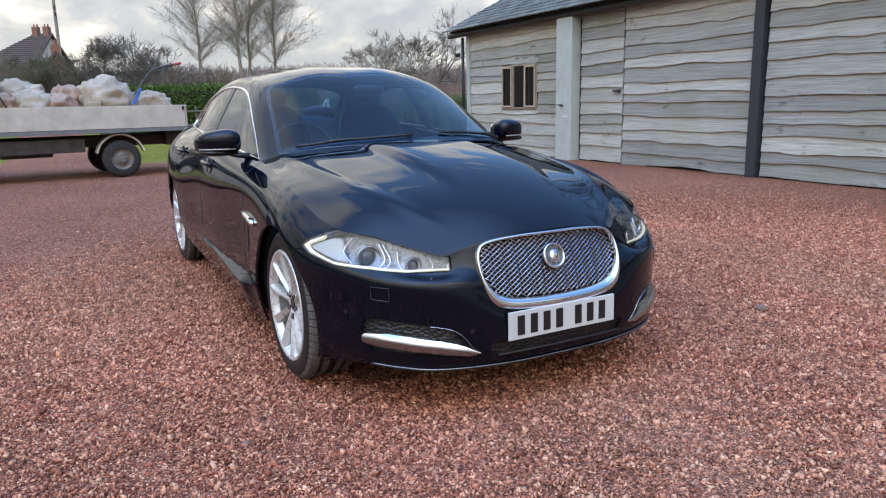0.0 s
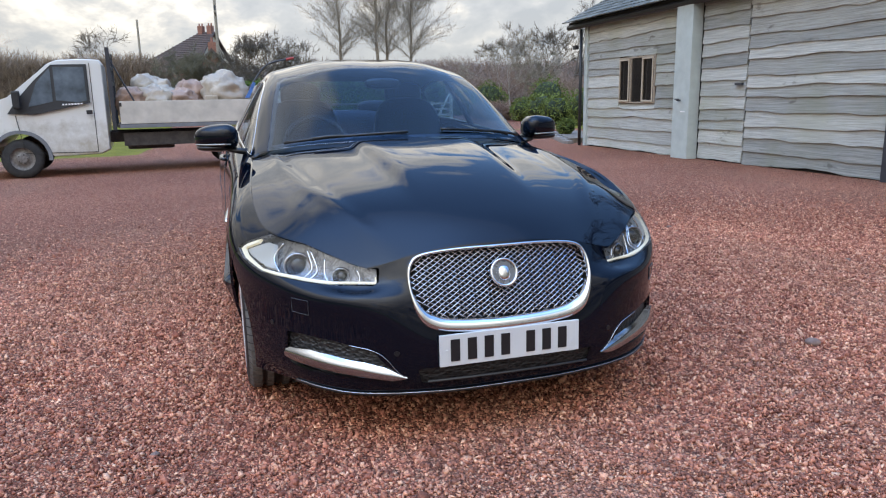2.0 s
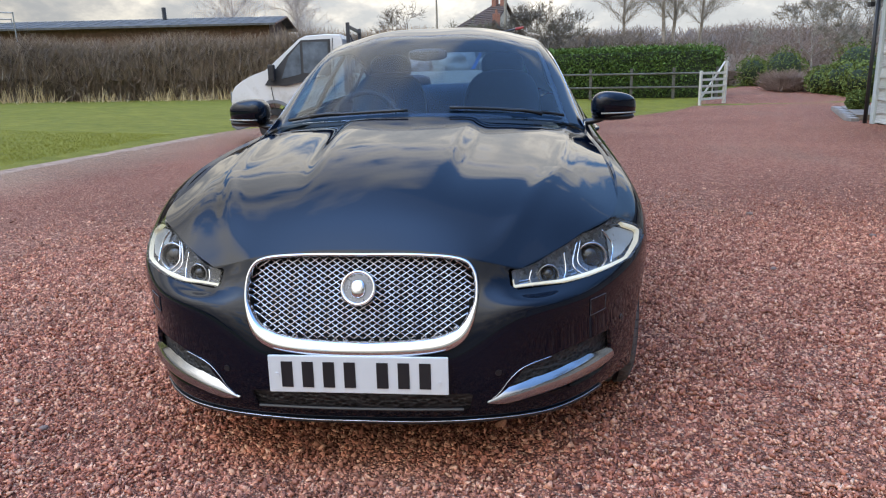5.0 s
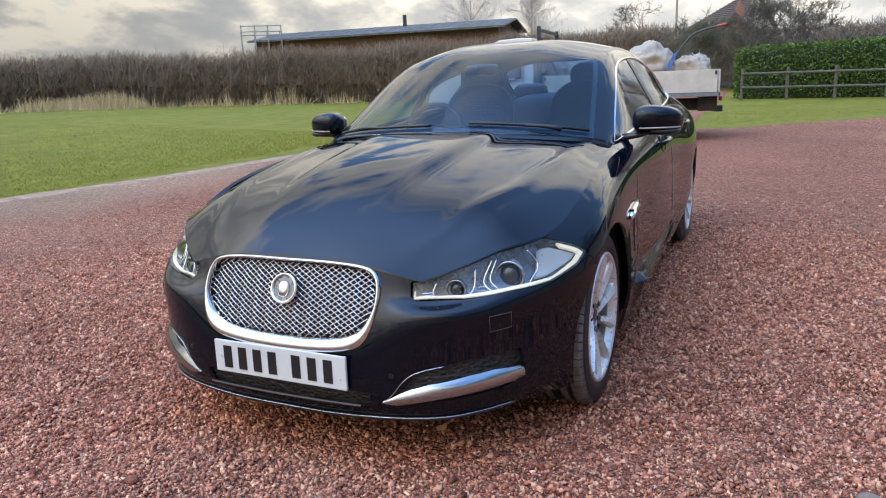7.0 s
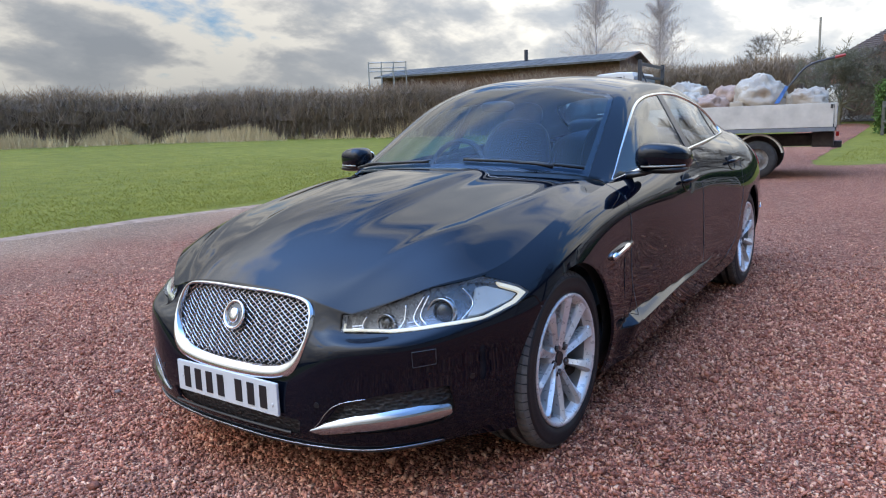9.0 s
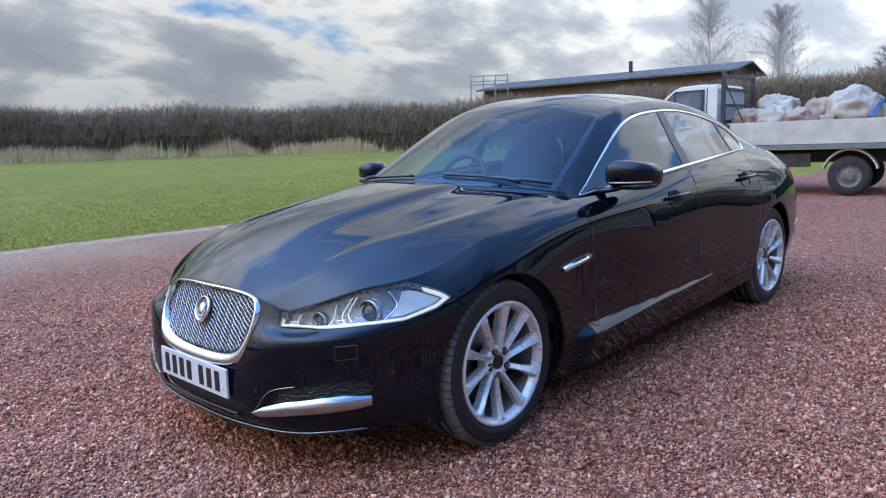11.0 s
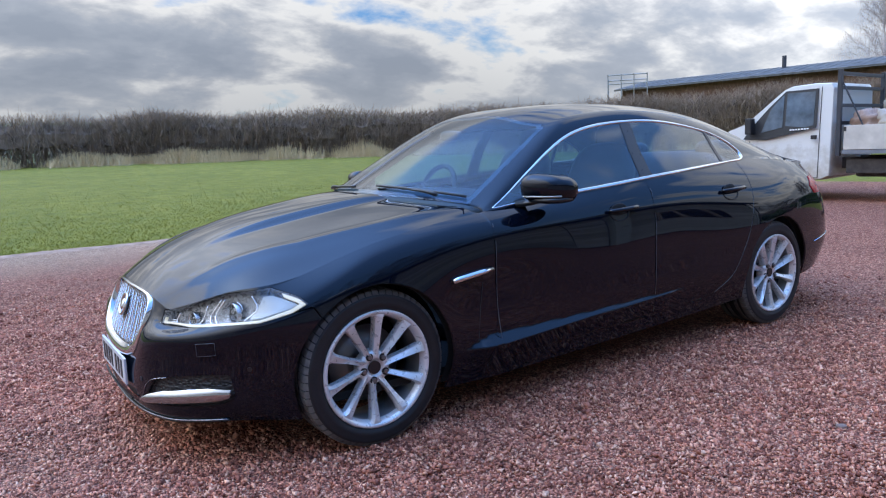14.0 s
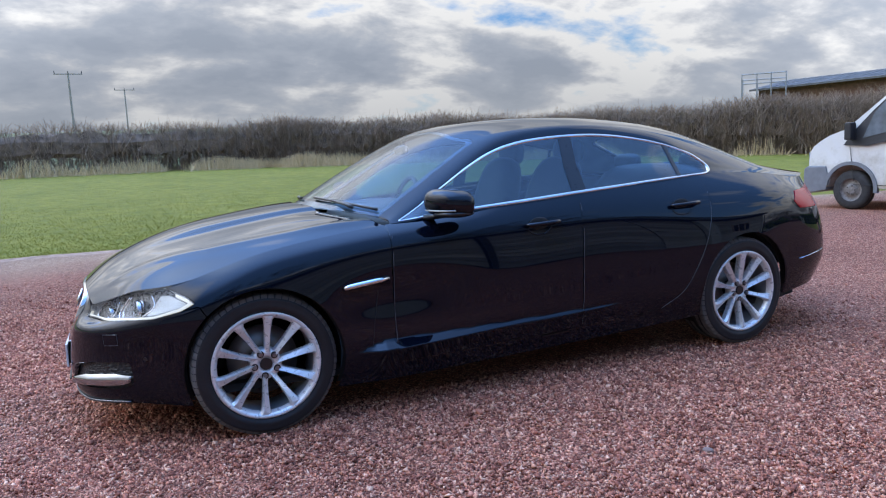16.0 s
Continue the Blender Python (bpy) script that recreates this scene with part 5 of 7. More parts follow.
for name, zone, lo, hi in (("front_door", door_f, 1.9, 3.4), ("rear_door", door_r, 3.0, 4.4)):
    half = panel(lower, both(inset(zone, GAP), minus(whole, arch_r)), 0.0075, box_uv=(lo, hi, 0, V1))
    for side in (1, -1):
        doors[name, side] = part(name, body_mesh(name, (*half, side)), CAR_PAINT, car)
half = panel(lower, inset(tail_zone, .001), 0.012, lift=.004, box_uv=(4.2, U1, 0, V1))
TAIL_RED = plain("red_tail_lens", (0.42, 0.004, 0.010), 0.22, vary=0.05, spec=0.25)
for side in (1, -1):
    part("tail_lamp", body_mesh("tail_lamp", (*half, side)), TAIL_RED, car, "red rear lamp")
part("bonnet", full("bonnet", panel(hood_surf, whole, 0.006)), CAR_PAINT, car)

# glasshouse pieces
WIN_EDGE = [(.765, .685, .928), (.735, .89, 1.045), (.70, 1.10, 1.165), (.66, 1.30, 1.258), (.635, 1.50, 1.305), (.622, 1.75, 1.325), (.625, 2.05, 1.322), (.635, 2.35, 1.278), (.645, 2.56, 1.222), (.662, 2.70, 1.165), (.685, 2.765, 1.115), (.715, 2.765, 1.078), (.735, 2.73, 1.068),
            (.755, 2.60, 1.064), (.785, 2.3, 1.050), (.802, 1.9, 1.026), (.812, 1.5, 1.000), (.80, 1.1, .972), (.785, .84, .950)]
side_zone = Zone(cabin, WIN_EDGE, "uv")
WS = [(0, .30, .96), (0, .36, 1.0), (.32, .425, .998), (.62, .57, .970), (.69, .63, .955), (.672, .73, 1.02), (.637, .91, 1.12), (.60, 1.10, 1.23), (.567, 1.235, 1.30), (.53, 1.25, 1.325), (.30, 1.175, 1.373), (0, 1.13, 1.382)]
screen_zone = Zone(cabin, WS[1:], "uv")
screen_zone.poly = np.concatenate([[(-.3, -.3)], [(.66, -.3)], screen_zone.poly[3:], [(-.3, screen_zone.poly[-1][1])]])
RW = [(0, 2.80, 1.355), (.30, 2.79, 1.345), (.47, 2.78, 1.30), (.50, 2.82, 1.28), (.54, 3.0, 1.20), (.56, 3.2, 1.125), (.55, 3.32, 1.10), (.32, 3.43, 1.105), (0, 3.47, 1.11)]
rear_zone = Zone(cabin, RW, "uv")
rear_zone.poly = np.concatenate([[(-.3, rear_zone.poly[0][1])], rear_zone.poly, [(-.3, rear_zone.poly[-1][1])]])
roof = part("roof", full("roof", panel(cabin, minus(whole, side_zone, screen_zone, rear_zone), 0.011)), CAR_PAINT, car)
part("windscreen", full("windscreen", panel(cabin, inset(screen_zone, .002), 0.02, flange=0.004)), TINTED, car, "tinted laminated windscreen")
part("glass_border", full("glass_border", panel(cabin, both(inset(screen_zone, .004), lambda u, v, P: -(screen_zone(u, v, P) + .026)), 0.008, lift=-.004, flange=0)), SATIN, car, "black printed border round the windscreen")
part("rear_window", full("rear_window", panel(cabin, inset(rear_zone, .002), 0.02, flange=0.004)), TINTED, car)

# ---- the car's fittings ----
def on(S, p, lift=0.0):
    """The point of a surface nearest to p, and its normal."""
    uv = S.locate([p])
    n = S.normal(uv[:, 0], uv[:, 1])[0]
    return Vector(S.at(uv[:, 0], uv[:, 1])[0] + n * lift), Vector(n)


def mirrored(me):
    """A copy of a mesh on the other side of the car."""
    other = me.copy()
    for k in other.vertices:
        k.co.x = -k.co.x
    other.flip_normals()
    return other


def pair(name, geo, material, parent, label="", smooth=False):
    """The same part on both sides."""
    a = part(name, geo, material, parent, label, smooth)
    b = part(name, mirrored(a.data), material, parent, label)
    return a, b


def rounded_ring(outer, inner, normals, bulge, sink=0.01):
    """A moulding between two closed outlines, arched along its width."""
    ks = np.linspace(0, 1, 8)
    rows = []
    for k in ks:
        rows.append(outer * (1 - k) + inner * k + normals * (bulge * math.sin(math.pi * k) ** 0.6 - (sink if k in (0.0, 1.0) else 0)))
    n, v = len(outer), np.concatenate(rows)
    f = [(a * n + i, a * n + (i + 1) % n, (a + 1) * n + (i + 1) % n, (a + 1) * n + i) for a in range(len(ks) - 1) for i in range(n)]
    me = mesh_of("moulding", v, f, True)
    bm = bmesh.new()
    bm.from_mesh(me)
    bmesh.ops.recalc_face_normals(bm, faces=bm.faces)
    return bm


def leather_mat():
    t = Tree("dark_leather")
    n = t.noise(60, 4)
    t.set(color=t.ramp(n, (0.3, (0.012, 0.012, 0.013)), (0.7, (0.026, 0.026, 0.027))), rough=0.5, normal=t.bump(n, 0.3, 0.003))
    return t.mat


def mesh_plastic():
    t = Tree("honeycomb_plastic")
    d = t.cells(55, what="Distance", stretch=(1, 1, 1.6))
    t.set(color=t.ramp(d, (0.25, (0.004, 0.004, 0.004)), (0.5, (0.022, 0.022, 0.023))), rough=0.45, normal=t.bump(d, 1.0, 0.006))
    return t.mat


LEATHER, HONEYCOMB = leather_mat(), mesh_plastic()
RUBBER = plain("tyre_rubber", (0.006, 0.006, 0.007), 0.58, vary=0.3, scale=30)
# grey of the washer seam and of the highlight painted on door edges
SEAM_GLINT_GREY = plain("seam_and_glint_grey", (0.060, 0.064, 0.070), 0.35)
TREAD = plain("dusty_tread", (0.105, 0.094, 0.084), 0.85, vary=0.35, scale=25)
ALLOY = plain("silver_alloy", (0.66, 0.645, 0.62), 0.30, 0.35, vary=0.05, coat=0.4)
# darker than the rim: the shade between spokes is put into this grey
BARREL = plain("gap_shaded_alloy", (0.30, 0.295, 0.285), 0.42, 0.5, vary=0.25)
ROTOR = plain("brake_steel", (0.22, 0.21, 0.20), 0.4, 0.8)
PLATE_WHITE = plain("white_plate", (0.60, 0.60, 0.58), 0.35, vary=0.03, coat=0.3)
INK = plain("black_ink", (0.012, 0.012, 0.013), 0.4)
LAMP_SILVER = plain("lamp_reflector", (0.40, 0.39, 0.35), 0.32, 0.3, vary=0.08)
LAMP_DARK = plain("lamp_bezel", (0.17, 0.175, 0.185), 0.28, 0.7)
LAMP_RING = plain("lamp_ring_metal", (0.42, 0.43, 0.45), 0.22, 0.9)
LED = Tree("led_light").set(color=(0.60, 0.57, 0.44), rough=0.35, glow=(1.0, 0.93, 0.70), power=0.16).mat

# near-black backing stands in for the shade behind the skin; floor pan, wheel housings
part("inner_shell", full("inner_shell", panel(lower, minus(whole, arch_f, arch_r), 0.03, lift=-0.05, flange=0)), CAVITY, car)
under_edge = [(p[0] * .93, p[1] * .97) for p in LIP]
part("underbody", prism(under_edge + [(-x, y) for x, y in under_edge[-2:0:-1]], "z", .215, .25), CAVITY, car)
for y in (0, REAR_AXLE):
    for side in (1, -1):
        liner = lathe([(.52 * side, .02), (.52 * side, .366), (.80 * side, .368)], 40)
        bmesh.ops.translate(liner, verts=liner.verts, vec=(0, y, .335))
        bmesh.ops.delete(liner, geom=[k for k in liner.verts if k.co.z < .16], context="VERTS")
        part("wheel_housing", liner, CAVITY, car)


# wheels
def wheel_meshes():
    m = {}
    seg = 144
    prof = [(-.095, .240), (-.106, .246), (-.1105, .250), (-.1145, .2515), (-.1185, .262), (-.1190, .2635), (-.1205, .2655), (-.1195, .282), (-.1165, .300), (-.1170, .303), (-.1125, .312), (-.103, .320), (-.085, .3255), (-.062, .3285), (-.058, .322), (-.050, .322), (-.046, .3290), (-.018, .330), (-.014, .323), (-.006, .323), (-.002, .330)]
    prof = prof + [(-x, r) for x, r in reversed(prof[:-1])]
    t = lathe(prof, seg)
    bmesh.ops.recalc_face_normals(t, faces=t.faces)
    m["tyre"] = t
    tread = bmesh.new()
    for row, (count, xs) in enumerate(((62, (-.1165, -.112, -.100, -.084, -.064)), (62, (.064, .084, .100, .112, .1165)), (50, (-.044, -.032, -.020)), (50, (.020, .032, .044)))):
        for i in range(count):
            a0, a1 = (i + .06) * math.tau / count, (i + .90) * math.tau / count
            skew = .35 * math.tau / count
            rings = []
            for a in (a0, (a0 + a1) / 2, a1):
                rings.append([])
                for x in xs:
                    r = .3335 - .9 * max(0, abs(x) - .075) ** 2 / .1 - (6 * max(0, abs(x) - .10) ** 2 * 10 if abs(x) > .10 else 0)
                    b = a + skew * (abs(x) - .05) / .06
                    rings[-1].append((tread.verts.new((x, r * math.cos(b), r * math.sin(b))), tread.verts.new((x, (r - .009) * math.cos(b), (r - .009) * math.sin(b)))))
            for p, q in zip(rings, rings[1:]):
                for k in range(len(xs) - 1):
                    tread.faces.new((p[k][0], p[k + 1][0], q[k + 1][0], q[k][0]))
                for k in (0, -1):
                    tread.faces.new((p[k][0], q[k][0], q[k][1], p[k][1]))
            for e in (rings[0], rings[-1]):
                for k in range(len(xs) - 1):
                    tread.faces.new((e[k][0], e[k + 1][0], e[k + 1][1], e[k][1]))
    bmesh.ops.recalc_face_normals(tread, faces=tread.faces)
    m["tread"] = tread
    m["barrel"] = lathe([(-.09, .238), (-.085, .224), (.02, .216), (.086, .220)], 60)
    m["rim"] = lathe([(.070, .2195), (.092, .227), (.101, .235), (.105, .2445), (.100, .250), (.088, .248)], 72)
    sp = bmesh.new()
    stations = ((.045, .0165, .062, .071), (.085, .0130, .066, .081), (.13, .0135, .074, .090), (.18, .0170, .084, .098), (.212, .0210, .090, .103), (.2305, .0330, .092, .103))
    for j in range(1):
        rings = []
        for r, w, xb, xt in stations:
            a = 0.0
            swirl = .018 * (r - .045) / .17
            ring = []
            for off, x in ((-w * .9, xb - .035), (-w, xb - .002), (-w * .55, xt), (w * .85, xb + .002), (w, xb - .010), (w * .9, xb - .035)):
                q = off + swirl
                ring.append(sp.verts.new((x, r * math.cos(a) - q * math.sin(a), r * math.sin(a) + q * math.cos(a))))
            rings.append(ring)
        for a, b in zip(rings, rings[1:]):
            for k in range(len(a)):
                sp.faces.new((a[k], b[k], b[(k + 1) % len(a)], a[(k + 1) % len(a)]))
        sp.faces.new(rings[0])
        sp.faces.new(rings[-1][::-1])
    bmesh.ops.recalc_face_normals(sp, faces=sp.faces)
    m["spokes"] = sp
    hub = lathe([(.02, .075), (.056, .073), (.066, .068), (.070, .044), (.066, .036), (.062, .034), (.062, .001)], 40)
    bmesh.ops.recalc_face_normals(hub, faces=hub.faces)
    m["hub"] = hub
    for k in ("rim", "spokes", "hub"):
        bmesh.ops.translate(m[k], verts=m[k].verts, vec=(.016, 0, 0))
    m["rotor"] = lathe([(-.01, .05), (-.01, .165), (-.03, .165), (-.03, .05)], 40)
    return m


def build_wheel(kind, x, y, spin, turned):
    w = new("wheel")
    w.parent = car
    w.matrix_basis = pose(x, y, .332) @ (pose(0, 0, 0, 0, 0, 180) if turned else Matrix()) @ pose(0, 0, 0, spin, 0, 0)
    s = wheel_meshes()
    part("tyre", s["tyre"], RUBBER, w, "black road tyre with a worn tread", True)
    tagged(part("tread", s["tread"], TREAD, w, "dusty worn tread blocks"), kind="stuff")
    part("rim", s["rim"], ALLOY, w, "", True)
    part("barrel", s["barrel"], BARREL, w, "dull grey inner rim", True)
    spoke = part("spoke", s["spokes"], ALLOY, w, "slim silver alloy spoke")
    for j in range(1, 10):
        part("spoke", spoke.data, ALLOY, w).matrix_basis = pose(0, 0, 0, 36 * j, 0, 0)
    part("hub", s["hub"], ALLOY, w, "", True)
    part("brake_disc", s["rotor"], ROTOR, w, "rusty steel brake disc", True)
    part("centre_cap", rod((.076, 0, 0), (.0855, 0, 0), .029, .027, 24), SATIN, w, "black centre cap")
    for k in range(5):
        a = (k + .5) * math.tau / 5
        c, q = .054 * math.cos(a), .054 * math.sin(a)
        part("wheel_nut", rod((.071, c, q), (.095, c, q), .0115, .0100, 6), ROTOR, w)
        # flat black disc: the shade round each nut is put into its colour
        part("nut_recess", rod((.076, c, q), (.0872, c, q), .0165, .0165, 16), SATIN, w)
    return w


for x, y, spin in ((.757, 0, 8), (-.757, 0, 25), (.765, REAR_AXLE, 14), (-.765, REAR_AXLE, 40)):
    build_wheel("any", x, y, spin, x < 0)

# grille: chrome surround, crossed wires, round badge
gs = np.stack(np.meshgrid(np.linspace(0, .5, 60), np.linspace(0, V1, 60)), -1).reshape(-1, 2)
gp = lower.at(gs[:, 0], gs[:, 1])
gp = gp[(gp[:, 2] > .39) & (gp[:, 2] < .71) & (gp[:, 0] < .36)]


def face_terms(x, z):
    return np.stack([np.ones_like(x), z, z * z, z ** 3, x * x, x * x * z, x ** 4], 1)


face_fit = np.linalg.lstsq(face_terms(gp[:, 0], gp[:, 2]), gp[:, 1], rcond=None)[0]


def face_y(x, z):
    return face_terms(np.abs(np.atleast_1d(x)), np.atleast_1d(z)) @ face_fit


out2 = grille_zone.poly
mid2 = np.array([0, .55])
low_w = np.clip((.56 - out2[:, 1]) / .12, 0, 1)
wide = .013 + .034 * low_w
edge_n = np.roll(out2, -1, 0) - np.roll(out2, 1, 0)
edge_n = np.stack([-edge_n[:, 1], edge_n[:, 0]], 1) / np.linalg.norm(edge_n, axis=1)[:, None]
if ((out2 + edge_n * .01 - mid2) ** 2).sum() > ((out2 - mid2) ** 2).sum():
    edge_n = -edge_n
in2, ou2 = out2 + edge_n * wide[:, None], out2 - edge_n * .003
outer3 = np.stack([ou2[:, 0], face_y(ou2[:, 0], ou2[:, 1]) - .004, ou2[:, 1]], 1)
inner3 = np.stack([in2[:, 0], face_y(in2[:, 0], in2[:, 1]) + .004, in2[:, 1]], 1)
grille = part("grille", rounded_ring(outer3, inner3, np.tile([0, -.97, .2], (len(outer3), 1)), .014), CHROME, car, "polished chrome grille surround", True)
wires = bmesh.new()
DX, DZ = .0270, .0168
for fam in (1, -1):
    for k in range(-60, 61):
        run = np.linspace(-.36, .36, 49)
        z = .55 + fam * (run * DZ / DX) + k * DZ
        inside = poly_sd(np.stack([run, z], 1), in2) < .004
        pts = [(x, float(face_y(np.array([x]), np.array([h]))[0]) + .010 + .0016 * fam * math.cos(math.pi * x / DX), h) for x, h, i in zip(run, z, inside) if i]
        if len(pts) > 1:
            tube(pts, .0025, 6, bm=wires)
part("mesh", wires, WIRE, grille, "diamond mesh of bright wire", True)
by = float(face_y(np.array([0.0]), np.array([.595]))[0])
tilt = Matrix.Translation((0, by + .004, .595)) @ pose(0, 0, 0, 90 - 22)
badge = part("badge", lathe([(.010, .052), (.015, .0505), (.017, .047), (.014, .042), (.006, .041)], 48), CHROME, grille, "round chrome badge", True)
badge.matrix_basis = tilt @ pose(0, 0, 0, 0, -90, 0)
part("badge_disc", rod((0, 0, .002), (0, 0, .008), .042, .042, 32), LAMP_DARK, grille).matrix_basis = tilt
part("badge_relief", blob((0, -.002, .010), (.022, .027, .011), 2.4), CHROME, grille, "plain raised shape").matrix_basis = tilt

# number plate, its characters as plain bars
plate = part("number_plate", box(-.26, .26, -.006, .004, -.0555, .0555, .003), PLATE_WHITE, car, "white number plate with dark bars")
plate.matrix_basis = pose(0, -.858, .361, -1, 0, 0)
for k, x in enumerate((-.205, -.144, -.083, -.022, .072, .133, .194)):
    part("bar", box(x - .0165, x + .0165, -.0085, -.005, -.0385, .0385, .001), INK, plate)
part("plate_screw", rod((.235, -.009, -.02), (.235, -.004, -.02), .005, .005, 10), PLATE_WHITE, plate)
part("plate_screw", rod((-.235, -.009, -.0), (-.235, -.004, -.0), .005, .005, 10), PLATE_WHITE, plate)

# lower intakes
part("intake_mesh", full("intake_mesh", panel(lower, inset(intake_zone, -.01), .012, lift=-.02, flange=0, box_uv=(0, .5, 0, .4))), HONEYCOMB, car, "black honeycomb intake mesh")
for z in (.256,):
    xs = np.linspace(-.30, .30, 15)
    part("slat", tube([(x, -.862 + .13 * x * x, z) for x in xs], .005, 6), SATIN, car)
fog_panel = panel(lower, inset(fog_zone, -.004), .010, lift=-.022, flange=-.02, box_uv=(.3, 1.3, 0, .5))
blade_zone = Zone(lower, [(.772, -.60, .340), (.71, -.68, .346), (.64, -.74, .340), (.52, -.80, .322), (.424, -.83, .297), (.368, -.84, .270), (.41, -.835, .264), (.55, -.78, .284), (.626, -.75, .292), (.70, -.68, .298), (.745, -.63, .304), (.770, -.60, .314)])
blade = panel(lower, blade_zone, .005, lift=.006, flange=.02, box_uv=(.3, 1.3, 0, .4))


def bowed(half, bulge):
    """Arches a strip across its height, so that its brow looks up and its foot looks down."""
    P, faces, N = half
    x = np.array([.37, .42, .52, .64, .71, .77, .80])
    top = np.interp(P[:, 0], x, [.272, .295, .321, .339, .346, .341, .335])
    foot = np.interp(P[:, 0], x, [.264, .262, .279, .293, .299, .312, .318])
    k = np.clip((P[:, 2] - foot) / np.maximum(top - foot, .006), -.2, 1.2) * 2 - 1
    P = P + N * (bulge * (1 - k * k) * np.clip((top - foot) / .04, 0, 1))[:, None]
    N = N + np.array([0, 0, 1.0]) * (k * .80 - .12)[:, None]
    return P, faces, N / np.linalg.norm(N, axis=1)[:, None]


blade = bowed(blade, .013)
rim_line = [on(lower, p, .003)[0] for p in ((.372, -.84, .268), (.405, -.835, .300), (.432, -.832, .335), (.462, -.822, .362), (.50, -.81, .377), (.56, -.78, .388))]
washer_zone = Zone(lower, [(.655, -.66, .528), (.712, -.61, .532), (.712, -.61, .484), (.657, -.66, .480)])
washer = panel(lower, washer_zone, .008, lift=.0018, flange=.004, box_uv=(.5, 1.2, .1, .7))
for side in (1, -1):
    part("fog_intake", body_mesh("fog_intake", (*fog_panel, side)), HONEYCOMB, car, "black honeycomb fog lamp intake")
    part("intake_blade", body_mesh("intake_blade", (*blade, side)), BLADE_CHROME, car, "curved chrome blade")
    # bright line added for the highlight on the body-coloured intake edge
    edge_line = part("intake_rim", tube([tuple(q) for q in spline([(p.x * side, p.y, p.z) for p in rim_line], 40)], .0015, 6), LAMP_RING, car, "thin bright line added along the body-coloured intake edge", True)
    cover = part("washer_cover", body_mesh("washer_cover", (*washer, side)), CAR_PAINT, car)
    ring = [on(lower, p, .0022)[0] for p in ((.655, -.66, .528), (.684, -.635, .530), (.712, -.61, .532), (.712, -.61, .508), (.712, -.61, .484), (.684, -.635, .482), (.657, -.66, .480), (.656, -.66, .504))]
    part("seam", tube([(p.x * side, p.y, p.z) for p in ring], .0011, 5, True), SEAM_GLINT_GREY, cover)
for p in ((.40, -.83, .36), (.80, -.52, .42)):
    c, n = on(lower, p)
    pair("parking_sensor", rod(c - n * .004, c + n * .0022, .010, .009, 16), SATIN, car)
lip = [on(lower, (x, y, .20), .004)[0] for x, y in ((0, -.85), (.2, -.84), (.4, -.82), (.55, -.77), (.66, -.70), (.74, -.60))]
lip = [Vector((-p.x, p.y, p.z)) for p in lip[:0:-1]] + lip
part("splitter", tube([tuple(q) for q in spline([tuple(p) for p in lip], 60)], .006, 8), SATIN, car, "satin black front lip", True)
# the highlight along the lip is added as a thin metal line
part("lip_strip", tube([(q[0], q[1] - .005, q[2] + .004) for q in spline([tuple(p) for p in lip], 60)], .0020, 6), LAMP_RING, car, "thin metal line added as the highlight along the lip", True)

# headlamps
lens_half = panel(lower, inset(lamp_zone, .001), .009, lift=.001, flange=.006, box_uv=(.35, 1.5, .2, V1))
house_half = panel(lower, inset(lamp_zone, .001), .009, lift=-.040, flange=-.041, box_uv=(.35, 1.5, .2, V1))
tip = lower.locate([(.868, -.285, .655)])[0][0]
low_strip = both(inset(lamp_zone, .0060), lambda u, v, P: -(lamp_zone(u, v, P) + np.interp(u, [tip - .45, tip - .16, tip - .05], [.0112, .0135, .0190])))
inner_u = lower.locate([(.448, -.715, .568)])[0][0]


def under(u, v, P):
    """Keeps the foot and the outer end of the lamp."""
    line = np.interp(u, [.4, .7, 1.0, tip - .20, tip - .17, tip], [.604, .614, .640, .668, .80, .80])
    return P[:, 2] - line


def lamp_at(f, h, lift):
    """A place in the lamp: f along it from its inner end, h up from its foot."""
    u = inner_u + (tip - inner_u) * f
    v = np.linspace(.25, V1, 160)
    P = lower.at(np.full(160, u), v)
    k = v[lamp_zone(np.full(160, u), v, P) < 0]
    w = np.array([k.min() + (k.max() - k.min()) * h])
    return lower.at(np.array([u]), w)[0] + lower.normal(np.array([u]), w)[0] * lift


